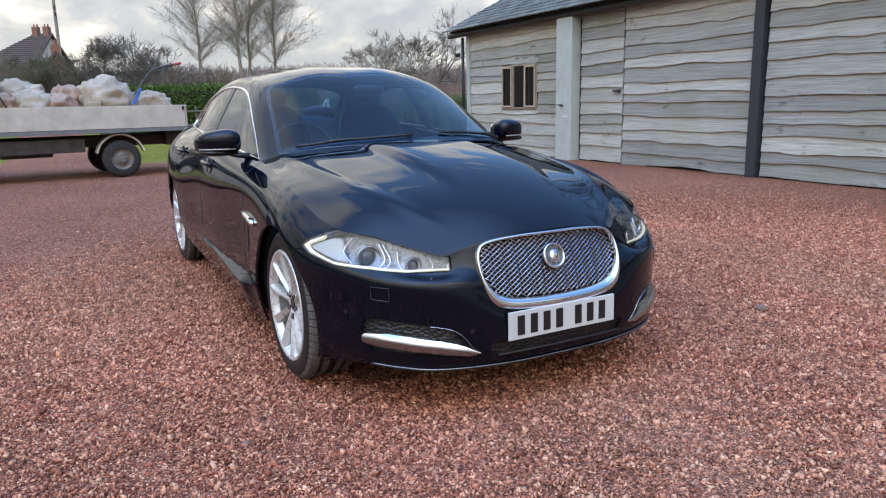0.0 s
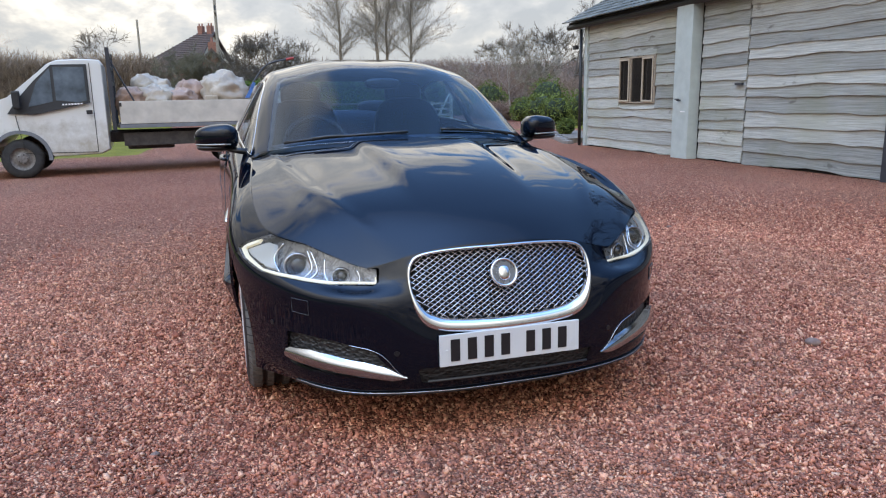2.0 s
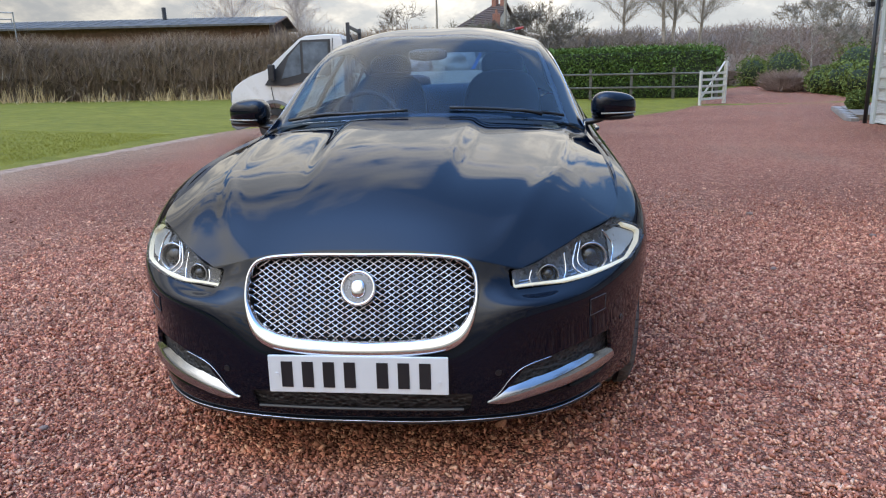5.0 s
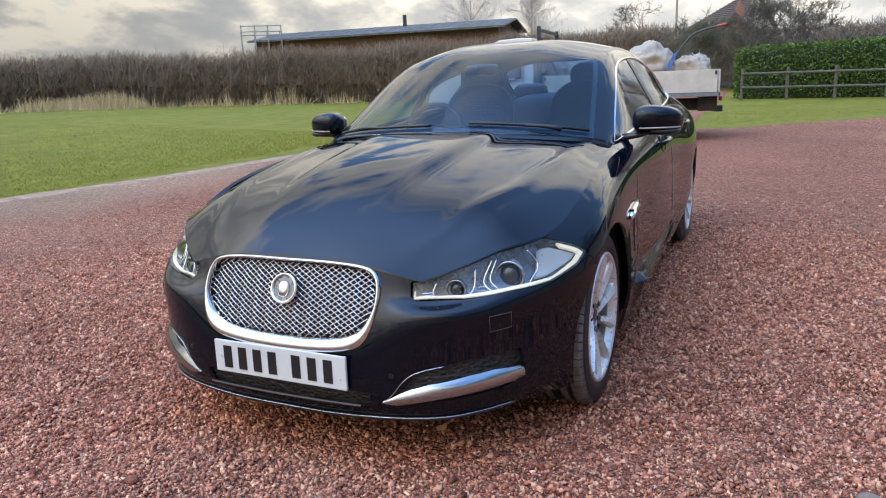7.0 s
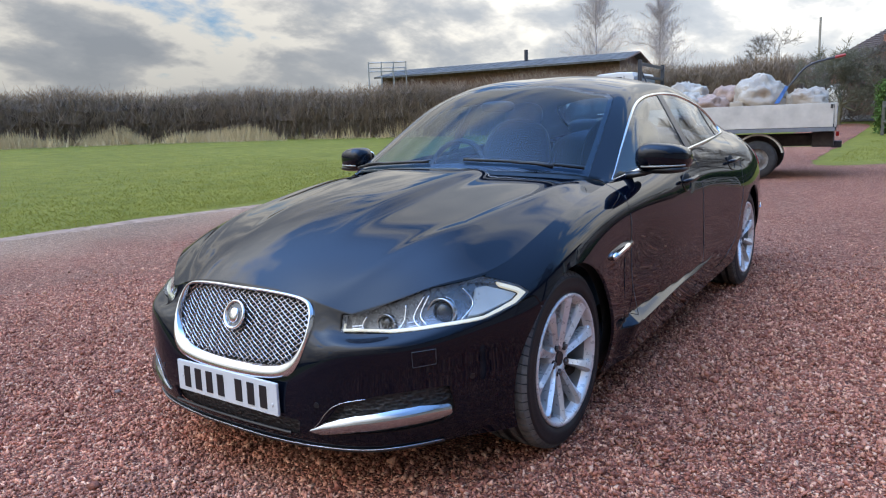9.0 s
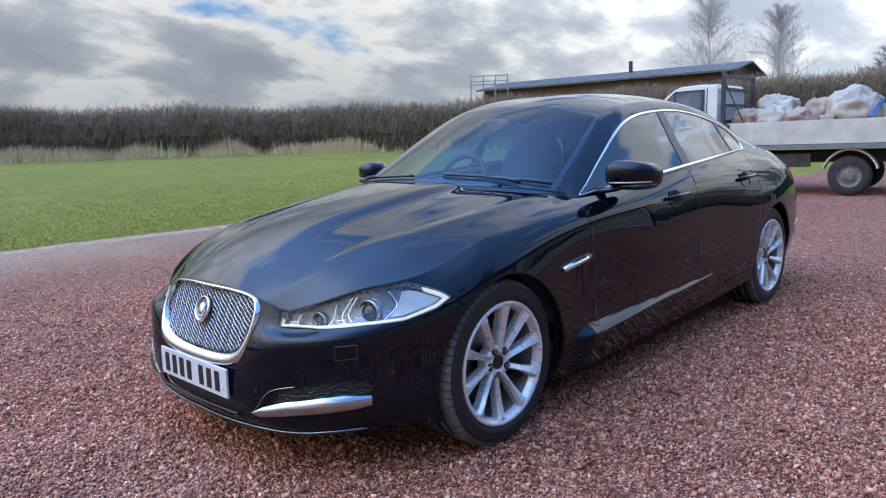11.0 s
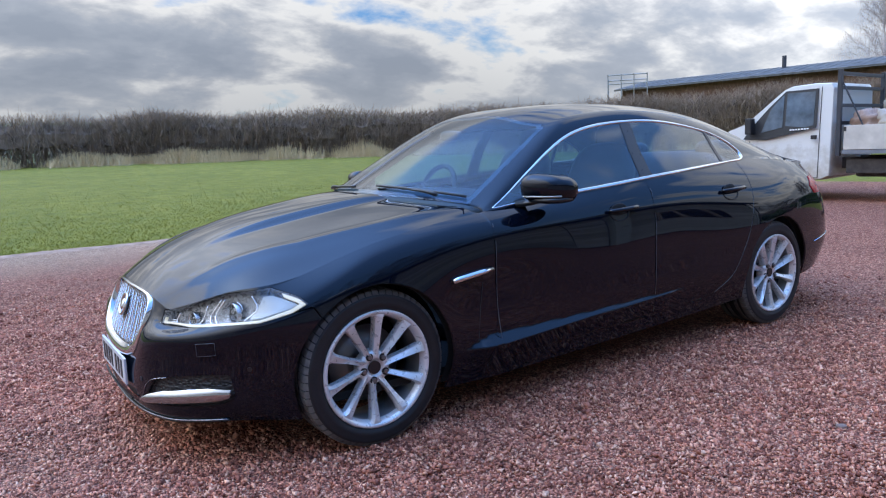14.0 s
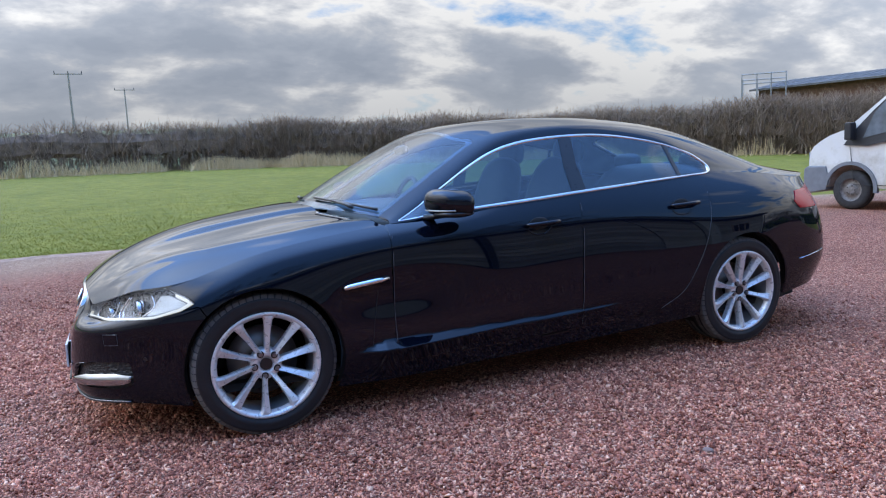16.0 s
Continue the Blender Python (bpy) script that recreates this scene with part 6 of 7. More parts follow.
led_half = panel(lower, both(low_strip, under), .0028, lift=-.006, flange=.012, box_uv=(.35, 1.5, .2, V1))
outer_zone = both(inset(lamp_zone, .024), lambda u, v, P: (tip - .200 + .9 * (P[:, 2] - .64)) - u)
silver_half = panel(lower, outer_zone, .006, lift=-.016, flange=.02, box_uv=(.35, 1.5, .2, V1))
FINS = (((.105, .16), (.10, .45), (.125, .80)), ((.27, .16), (.315, .45), (.33, .84)), ((.40, .18), (.365, .50), (.43, .90)), ((.43, .22), (.40, .52), (.455, .90)), ((.60, .20), (.685, .55), (.665, .92)), ((.545, .80), (.575, .70), (.585, .58)))
for side in (1, -1):
    flip = np.array([side, 1, 1])
    lamp = part("headlamp", body_mesh("headlamp", (*house_half, side)), LAMP_DARK, car, "dark headlamp housing")
    part("light_strip", body_mesh("light_strip", (*led_half, side)), LED, lamp, "lit warm-white running light strip")
    part("reflector", body_mesh("reflector", (*silver_half, side)), LAMP_SILVER, lamp, "pale silver side reflector")
    for at, h, r in ((.51, .50, .046), (.225, .46, .030)):
        c = Vector(lamp_at(at, h, -.030) * flip)
        aim = Vector((.18 * side, -1, .12)).normalized()
        turn = Matrix.Translation(c) @ aim.to_track_quat("X", "Z").to_matrix().to_4x4()
        ring = part("projector_ring", lathe([(-.008, r * 1.12), (.006, r * 1.08), (.010, r), (.006, r * .92), (-.01, r * .80)], 36), LAMP_RING, lamp, "", True)
        ring.matrix_basis = turn
        eye = part("projector", blob((-.012, 0, 0), (.024, r * .78, r * .78), 2.0), DARK_GLASS, lamp, "glass projector lens")
        eye.matrix_basis = turn
    for fin in FINS:
        pts = spline([tuple(lamp_at(a, h, -.017) * flip) for a, h in fin], 14)
        part("chrome_fin", tube([tuple(q) for q in pts], .0030, 6), CHROME, lamp, "", True)
    for a, b, h in ((.03, .10, .30), (.03, .10, .42), (.335, .40, .30), (.33, .385, .40)):
        part("trim_bar", tube([tuple(lamp_at(a + (b - a) * k, h, -.022) * flip) for k in (0, .5, 1)], .0022, 5), LAMP_RING, lamp)
    part("lens", body_mesh("lens", (*lens_half, side)), CLEAR, lamp, "clear polycarbonate lens")

# side windows, chrome frame, pillars
pillar = Zone(cabin, [(.62, 1.755, 1.36), (.62, 1.835, 1.36), (.715, 1.805, 1.17), (.81, 1.815, 1.00), (.81, 1.72, .98), (.715, 1.722, 1.17)], "uv")
pillar_zone = both(side_zone, inset(pillar, 0))
divider = both(side_zone, Zone(cabin, [(.655, 2.475, 1.30), (.655, 2.50, 1.30), (.77, 2.525, 1.04), (.77, 2.498, 1.04)], "uv"))
glass_half = panel(cabin, inset(side_zone, .001), .02, lift=-.002, flange=.004)
pillar_half, divider_half = panel(cabin, pillar_zone, .012, lift=.001), panel(cabin, divider, .008, lift=.001)
poly = side_zone.poly
poly_f = np.concatenate([np.linspace(a, b, 8, endpoint=False) for a, b in zip(poly, np.roll(poly, -1, 0))])
for _ in range(6):
    poly_f = (np.roll(poly_f, 1, 0) + poly_f + np.roll(poly_f, -1, 0)) / 3
side_n = np.roll(poly_f, -1, 0) - np.roll(poly_f, 1, 0)
side_n = np.stack([-side_n[:, 1], side_n[:, 0]], 1) / np.maximum(np.linalg.norm(side_n, axis=1), 1e-6)[:, None]
if poly_sd(poly_f + side_n * .004, poly).mean() < 0:
    side_n = -side_n
tail_w = np.clip((cabin.at(poly_f[:, 0], poly_f[:, 1])[:, 1] - 2.60) / .20, 0, 1)
o_uv, i_uv = poly_f + side_n * (.008 + .022 * tail_w)[:, None], poly_f - side_n * .006
o_uv[:, 0] = np.clip(o_uv[:, 0], 0, cabin.size[0])
o_uv[:, 1] = np.clip(o_uv[:, 1], 0, cabin.size[1])
trim_bm = rounded_ring(cabin.at(o_uv[:, 0], o_uv[:, 1]), cabin.at(i_uv[:, 0], i_uv[:, 1]), cabin.normal(poly_f[:, 0], poly_f[:, 1]) * np.interp(cabin.at(poly_f[:, 0], poly_f[:, 1])[:, 1], [.8, 1.7], [.2, 1.0])[:, None], .006, .004)
pair("window_trim", trim_bm, CHROME, car, "bright chrome window surround", True)
for side in (1, -1):
    part("side_window", body_mesh("side_window", (*glass_half, side)), SIDE_GLASS, car, "tinted side glass")
    part("door_pillar", body_mesh("door_pillar", (*pillar_half, side)), SATIN, car, "black door pillar")
    part("window_divider", body_mesh("window_divider", (*divider_half, side)), SATIN, car)

# boot lid over the tail
deck_rows = [[(0, 3.5, 1.100), (.32, 3.46, 1.095), (.585, 3.3, 1.085), (.665, 3.15, 1.070), (.718, 3.1, 1.050)],
             [(0, 3.75, 1.055), (.33, 3.70, 1.052), (.57, 3.50, 1.046), (.655, 3.35, 1.042), (.708, 3.26, 1.037)],
             [(0, 3.975, 1.024), (.40, 3.90, 1.013), (.58, 3.72, 1.002), (.63, 3.62, .999), (.657, 3.555, .997)]]
deck = across(np.array(deck_rows).transpose(1, 0, 2))
deck.sign = 1.0
part("boot_lid", full("boot_lid", panel(deck, whole, .015)), CAR_PAINT, car)
part("scuttle", full("scuttle", panel(cabin, lambda u, v, P: v - .05, .012, lift=-.012, flange=0)), SATIN, car, "black scuttle panel under the wipers")

strip = [on(lower, p, .003)[0] for p in ((.889, 3.386, .487), (.87, 3.50, .497), (.83, 3.61, .507), (.79, 3.69, .516))]
pair("rear_strip", tube([tuple(p) for p in strip], .0045, 6, flat=.6), LAMP_RING, car, "thin bright strip on the rear bumper", True)

# handles, wing vents, mirrors, wipers
for name, (y, z) in (("front_door", (1.475, .876)), ("rear_door", (2.435, .918))):
    c, n = on(lower, (.91, y, z))
    for side in (1, -1):
        # black blob puts the bowl's shade into colour, a raised ring its highlight
        bowl = part("handle_bowl", blob((c.x * side, c.y - .02, c.z - .006), (.008, .066, .042), 2.0), CAVITY, doors[name, side])
        ring = [on(lower, (.91, c.y - .02 + .070 * math.cos(a), c.z - .006 + .046 * math.sin(a)), .0005)[0] for a in np.linspace(0, math.tau, 40, endpoint=False)]
        part("bowl_rim", tube([(p.x * side, p.y, p.z) for p in ring], .0035, 6, True), CAR_PAINT, bowl, "", True)
        bar = tube([((c.x + k) * side, c.y + d, c.z + .004 + .04 * d) for d, k in ((-.105, .008), (-.09, .022), (-.03, .030), (.04, .030), (.085, .026), (.10, .012))], [.009, .013, .0145, .0145, .0165, .014], 10, flat=.8)
        part("handle", bar, CAR_PAINT, doors[name, side], "black pull handle", True)
vent = [on(lower, (.9, y, z), .005)[0] for y, z in ((.372, .650), (.40, .655), (.45, .660), (.50, .665), (.55, .670), (.600, .675))]
pair("wing_vent", tube([tuple(p) for p in vent], [.014, .019, .020, .020, .019, .016], 12, flat=.8), CHROME, car, "slim chrome wing vent", True)
# a grey bead puts the shut line's highlight into colour
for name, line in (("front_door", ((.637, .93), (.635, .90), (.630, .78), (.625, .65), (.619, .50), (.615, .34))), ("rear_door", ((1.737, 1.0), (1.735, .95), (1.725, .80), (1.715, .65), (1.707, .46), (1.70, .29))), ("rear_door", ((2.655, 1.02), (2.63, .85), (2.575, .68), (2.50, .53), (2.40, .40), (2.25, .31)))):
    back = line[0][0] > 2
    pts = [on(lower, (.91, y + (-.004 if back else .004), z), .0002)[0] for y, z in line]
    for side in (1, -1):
        part("door_edge", tube([tuple(q) for q in spline([(p.x * side, p.y, p.z) for p in pts], 40)], .0014, 6), SEAM_GLINT_GREY, doors[name, side], "grey bead painted as the highlight along the shut line", True)
seam = [on(lower, (.9, y, z), .001)[0] for y, z in ((.545, .62), (.52, .50), (.50, .36))]
pair("wing_seam", tube([tuple(p) for p in seam], .0015, 5), CAVITY, car)
for side in (1, -1):
    mir = part("door_mirror", blob((.925 * side, .935, 1.012), (.112, .108, .070), 2.7, 28, 18), CAR_PAINT, car, "glossy black door mirror")
    for k in mir.data.vertices:
        dy, out = (k.co.y - .935) / .108, (abs(k.co.x) - .925) / .112
        k.co.z += .012 * max(0, -dy) - .010 * out * max(0.0, k.co.z - 1.01) / .06
        if dy > .35:
            k.co.y = .935 + .108 * .35 + (dy - .35) * .02
        k.co.y += .035 * out
    part("mirror_skirt", blob((.925 * side, .94, .966), (.103, .096, .020), 2.6), SATIN, mir, "matt black lower shell")
    part("indicator", tube([(x * side, y, .984) for x, y in ((.855, .826), (.905, .828), (.95, .840), (.995, .868), (1.028, .908))], .0042, 6), LAMP_SILVER, mir, "pale indicator strip", True)
    part("mirror_arm", tube([(.77 * side, .86, .940), (.85 * side, .89, .950), (.925 * side, .93, .972)], [.030, .022, .018], 10, flat=.6), SATIN, mir, "", True)
    part("mirror_glass", blob((.925 * side, .978, 1.012), (.094, .004, .052), 4), CHROME, mir, "mirror glass")


def wiper(a, b, label):
    """A blade lying on the glass along the foot of the windscreen, with its arm."""
    ua, ub = cabin.locate([a])[0], cabin.locate([b])[0]
    k = np.linspace(0, 1, 16)
    u, v = ua[0] + (ub[0] - ua[0]) * k, np.maximum(ua[1] + (ub[1] - ua[1]) * k, .015)
    n = cabin.normal(u, v)
    p = cabin.at(u, v) + n * .012
    w = part("wiper", tube([tuple(q) for q in p], .0075, 6), SATIN, car, label, True)
    low = cabin.at(u[3:10] * .97, np.full(7, .012)) + n[3:10] * .012
    arm = [low[0] * (1 - t) + p[9] * t + n[6] * .012 * math.sin(math.pi * min(1, t + .2)) for t in np.linspace(0, 1, 7)]
    part("wiper_arm", tube([tuple(q) for q in arm], [.010, .010, .009, .008, .007, .006, .005], 6), SATIN, w, "", True)


wiper((.66, .64, .985), (.16, .44, 1.04), "black windscreen wiper")
half_wiper = [o for o in car.children if o.name.startswith("wiper")]
wiper((.60, .58, .982), (.02, .415, 1.025), "black windscreen wiper")
for o in [o for o in car.children if o.name.startswith("wiper") and o not in half_wiper]:
    for q in (o, *o.children):
        q.data = mirrored(q.data)

# inside
part("dashboard", blob((0, .92, .86), (.68, .30, .13), 3.2, 32, 16), LEATHER, car, "dark moulded dashboard")
part("cabin_floor", box(-.68, .68, .6, 3.2, .26, .34, .02), CAVITY, car)
HEADLINER = plain("pale_headlining", (0.22, 0.21, 0.20), 0.9)
part("headlining", full("headlining", panel(cabin, minus(whole, inset(side_zone, -.01), inset(screen_zone, -.02), inset(rear_zone, -.02)), .02, lift=-.018, flange=0)), HEADLINER, car, "pale cloth headlining")
part("parcel_shelf", box(-.58, .58, 2.95, 3.42, .98, 1.03, .01), LEATHER, car)
for side in (1, -1):
    part("door_card", box(.76 * side - .02, .76 * side + .02, .75, 2.7, .35, .93, .01), LEATHER, car)
    seat = part("front_seat", blob((.36 * side, 1.52, .56), (.26, .27, .13), 3.0), LEATHER, car, "dark leather seat")
    back = blob((.36 * side, 0, 0), (.245, .085, .36), 3.2, 24, 18)
    part("backrest", back, LEATHER, seat).matrix_basis = pose(0, 1.83, .86, -18)
    part("headrest", blob((.36 * side, 1.99, 1.235), (.135, .055, .085), 2.8), LEATHER, seat)
    for q in (-.05, .05):
        part("headrest_post", rod((.36 * side + q, 1.95, 1.10), (.36 * side + q, 1.985, 1.2), .006), CHROME, seat)
rear = part("rear_bench", blob((0, 2.45, .55), (.62, .30, .13), 3.4), LEATHER, car, "dark leather rear bench")
part("backrest", blob((0, 0, 0), (.62, .09, .33), 3.6, 28, 16), LEATHER, rear).matrix_basis = pose(0, 2.86, .80, -22)
for x in (-.36, .36):
    part("headrest", blob((x, 3.0, 1.13), (.14, .05, .06), 2.8), LEATHER, rear)
steer = part("steering_wheel", tube([(.185 * math.cos(a), 0, .185 * math.sin(a)) for a in np.linspace(0, math.tau, 40, endpoint=False)], .016, 8, True), LEATHER, car, "dark leather steering wheel", True)
steer.matrix_basis = pose(-.37, 1.16, .93, -22)
part("boss", blob((0, .02, -.01), (.075, .035, .065), 2.6), LEATHER, steer)
for a in (radians(-8), radians(188), radians(270)):
    part("spoke", tube([(0, .015, 0), (.178 * math.cos(a), 0, .178 * math.sin(a))], [.02, .014], 6), LEATHER, steer)
part("rear_view_mirror", blob((0, 1.03, 1.285), (.10, .022, .030), 3.0), SATIN, car)

# ---- hedges, trees and the far surroundings ----
rng = np.random.default_rng(11)
HEDGE_LINE = spline([(-37, -70), (-34.5, -30), (-33, 0), (-31, 8), (-27.5, 17.5), (-22, 24.5), (-16, 29.5), (-10, 32.8), (-4.6, 35.5)], 260)


def along(line, s):
    i = np.clip((s * (len(line) - 1)).astype(int), 0, len(line) - 2)
    f = (s * (len(line) - 1) - i)[:, None]
    return line[i] * (1 - f) + line[i + 1] * f


def hedge_spots(n):
    """Places along the hedge, most of them on the stretch beside the lawn."""
    return np.where(rng.random(n) < .10, rng.uniform(0, .20, n), .20 + .80 * rng.uniform(0, 1, n))


def hedge_height(s):
    return 2.25 + 1.0 * np.clip((s - .55) / .3, 0, 1) + .12 * np.sin(s * 60) + .08 * np.sin(s * 173)


def field_hedge():
    n = 60000
    s = hedge_spots(n)
    p = along(HEDGE_LINE, s)
    off = rng.normal(0, .45, (n, 2))
    top = hedge_height(s)
    h0 = rng.uniform(0, 1, n) ** .8 * top * .85
    x, y = p[:, 0] + off[:, 0], p[:, 1] + off[:, 1]
    z = ground_z(x, y)
    a = np.stack([x, y, z + h0], 1)
    L = rng.uniform(.35, .9, n)
    d = np.stack([rng.normal(0, .42, n), rng.normal(0, .42, n), rng.uniform(.2, 1.1, n)], 1)
    b = a + d / np.linalg.norm(d, axis=1)[:, None] * L[:, None]
    over = rng.random(n) > .93
    b[:, 2] = np.where(over, b[:, 2], np.minimum(b[:, 2], z + top + rng.normal(0, .09, n)))
    return sticks(a, b, rng.uniform(.006, .015, n))


def hedge_stems():
    n = 11000
    s = hedge_spots(n)
    p = along(HEDGE_LINE, s) + rng.normal(0, .25, (n, 2))
    z = ground_z(p[:, 0], p[:, 1])
    a = np.stack([p[:, 0], p[:, 1], z - .05], 1)
    b = a + np.stack([rng.normal(0, .25, n), rng.normal(0, .25, n), rng.uniform(1.0, 2.2, n)], 1)
    return sticks(a, b, rng.uniform(.010, .024, n), .007)


v, f = join_geo(field_hedge(), hedge_stems())
hedge = tagged(part("field_hedge", quick_mesh("field_hedge", v, f), HEDGE_TWIG), "leafless brown hawthorn hedge along the lawn", "hedge", kind="stuff")


def hedge_core():
    """A solid core for the hedge, the shade among its twigs put into the colour."""
    n = 420
    s = np.linspace(0, 1, n)
    line = along(HEDGE_LINE, s)
    d = np.gradient(line, axis=0)
    nrm = np.stack([-d[:, 1], d[:, 0]], 1) / np.linalg.norm(d, axis=1)[:, None]
    h = hedge_height(s)
    prof = ((-.28, .75), (-.42, .95), (-.40, 1.5), (-.22, 1.0), (0, 1.0), (.22, 1.0), (.40, 1.5), (.42, .95), (.28, .75))
    v = []
    for i in range(n):
        for k, (o, z) in enumerate(prof):
            w = noise.noise((s[i] * 130, k * 1.7, 0)) * .22
            q = line[i] + nrm[i] * (o + w * .7)
            zz = h[i] * (.78 + .12 * noise.noise((s[i] * 220, k, 4))) if k in (3, 4, 5) else z + w
            v.append((q[0], q[1], float(ground_z(q[0], q[1])) + zz))
    m = len(prof)
    f = [(i * m + k, i * m + (k + 1) % m, (i + 1) * m + (k + 1) % m, (i + 1) * m + k) for i in range(n - 1) for k in range(m)]
    return mesh_of("hedge_core", v, f)


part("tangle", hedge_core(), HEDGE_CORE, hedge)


def tufts(n, line, spread_m, lo, hi, bias=0.0):
    s = hedge_spots(n)
    p = along(line, s)
    d = rng.normal(0, spread_m, (n, 2)) + np.array([bias, -bias * .6])
    x, y = p[:, 0] + d[:, 0], p[:, 1] + d[:, 1]
    clump = np.array([noise.noise((a * .5, b * .5, 3)) for a, b in zip(x, y)])
    keep = (clump > -.30) & ((s < .56) | (rng.random(n) < .08))
    x, y, clump = x[keep], y[keep], clump[keep]
    a = np.stack([x, y, ground_z(x, y) - .01], 1)
    m = len(x)
    b = a + np.stack([rng.normal(0, .12, m), rng.normal(0, .12, m), rng.uniform(lo, hi, m) * (.7 + clump)], 1)
    return sticks(a, b, .015, .004)


v, f = tufts(44000, HEDGE_LINE, .50, .12, .85, .75)
tagged(part("dry_grass", quick_mesh("dry_grass", v, f), STRAW), "straw-coloured dead grass at the foot of the hedge", "grass", kind="stuff")


# lawn blades near the yard's edge
def lawn_blades(n):
    x = -7.55 - rng.exponential(3.2, n) + rng.normal(0, .06, n)
    y = rng.uniform(-8, 13, n)
    x2, y2 = rng.uniform(-.3, 6.5, n // 6), rng.uniform(14.5, 24, n // 6)
    ok = y2 > 15.3 + np.maximum(x2 - 1.0, 0) * 1.25
    x, y = np.concatenate([x, x2[ok]]), np.concatenate([y, y2[ok]])
    edge = np.interp(y, [-8, -2, 1.5, 3.5, 5.2, 8, 10.5, 13], [-7.65, -7.7, -7.55, -7.45, -7.1, -6.9, -6.8, -6.5])
    x = np.where((y < 13.2) & (x > edge), edge - rng.uniform(0, .3, len(x)), x)
    a = np.stack([x, y, ground_z(x, y) - .005], 1)
    m = len(x)
    b = a + np.stack([rng.normal(0, .025, m), rng.normal(0, .025, m), rng.uniform(.015, .042, m)], 1)
    return sticks(a, b, .006, .001)


v, f = lawn_blades(45000)
tagged(part("lawn_blades", quick_mesh("lawn_blades", v, f), BLADE), "short green grass blades of the lawn", "grass", kind="stuff")


# laurel hedge
def leafy(lo, hi, n, size, seed, drop=.16):
    """Leaves in a rounded box, thick at its skin."""
    r = np.random.default_rng(seed)
    p = r.uniform(-1, 1, (n, 3))
    k = np.argmax(np.abs(p), axis=1)
    skin = r.random(n) < .8
    idx = np.where(skin)[0]
    p[idx, k[idx]] = np.sign(p[idx, k[idx]]) * r.uniform(.82, 1.03, len(idx))
    lo, hi = np.array(lo), np.array(hi)
    q = lo + (p + 1) / 2 * (hi - lo)
    q += r.normal(0, drop * .35, q.shape)
    q[:, 2] = np.maximum(q[:, 2], lo[2])
    return leaves(q, size, r)


laurel_m = Matrix.Translation((3.7, 27.2, 0)) @ pose(0, 0, 0, 0, 0, -9)
v, f = leafy((-4.1, -.6, .02), (4.1, .6, 2.0), 42000, .058, 5)
laurel = tagged(part("laurel_hedge", quick_mesh("laurel_hedge", v, f), LAUREL), "clipped green laurel hedge beside the drive", "hedge", kind="stuff")
laurel.matrix_basis = laurel_m
# dark green solid inside the leaves: the hedge's shade put into colour
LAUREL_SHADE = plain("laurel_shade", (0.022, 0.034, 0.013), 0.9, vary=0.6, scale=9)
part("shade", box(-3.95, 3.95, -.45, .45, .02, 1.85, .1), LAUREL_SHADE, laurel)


def rail_fence():
    fence = empty("post_and_rail_fence", Matrix(), "weathered wooden post and rail fence before the laurel", "fence")
    ends = [Vector((-.2, 26.6, 0)), Vector((7.4, 25.4, 0))]
    for k in range(6):
        p = ends[0].lerp(ends[1], k / 5)
        g = float(ground_z(p.x, p.y))
        part("post", box(p.x - .05, p.x + .05, p.y - .05, p.y + .05, g, g + 1.15, .01), RAIL_WOOD, fence)
    for z in (.45, .95):
        part("rail", rod((ends[0].x, ends[0].y - .06, z + .1), (ends[1].x, ends[1].y - .06, z + .05), .04, .04, 6), RAIL_WOOD, fence)


def field_gate(m):
    gate = empty("field_gate", m, "pale wooden five-bar field gate standing open", "gate")
    part("tall_stile", box(-.05, .05, -.05, .05, 0, 1.40, .01), GATE_WOOD, gate)
    for k in range(5):
        z = .16 + k * .205
        part("bar", box(.052, 1.44, -.018, .018, z, z + .075, .006), GATE_WOOD, gate)
    part("stile", box(1.44, 1.52, -.035, .035, .0, 1.10, .008), GATE_WOOD, gate)
    part("brace", rod((.03, -.035, 1.36), (1.40, -.035, .20), .032, .032, 6), GATE_WOOD, gate)
    part("centre_bar", box(.70, .76, -.032, -.02, .16, 1.05, .005), GATE_WOOD, gate)


GATE_WOOD = plain("pale_gate_wood", (0.50, 0.47, 0.40), 0.8, vary=0.2, scale=12)
rail_fence()
field_gate(pose(7.01, 22.73, .0, 0, 0, 226))
for k in range(5):
    x, y = 9.2 + k * 2.0, 33.5 + k * 1.6
    g = float(ground_z(x, y))
    tagged(part("fence_post", box(x - .06, x + .06, y - .06, y + .06, g, g + 1.1, .01), RAIL_WOOD), "weathered wooden fence post beside the drive", "fence post", "posts along the drive")
for z in (.4, .8):
    tagged(part("fence_rail", rod((9.0, 33.35, z + .2), (17.4, 40.1, z + .35), .05, .05, 6), RAIL_WOOD), "long weathered wooden rail beside the drive", "fence rail", "rails along the drive")


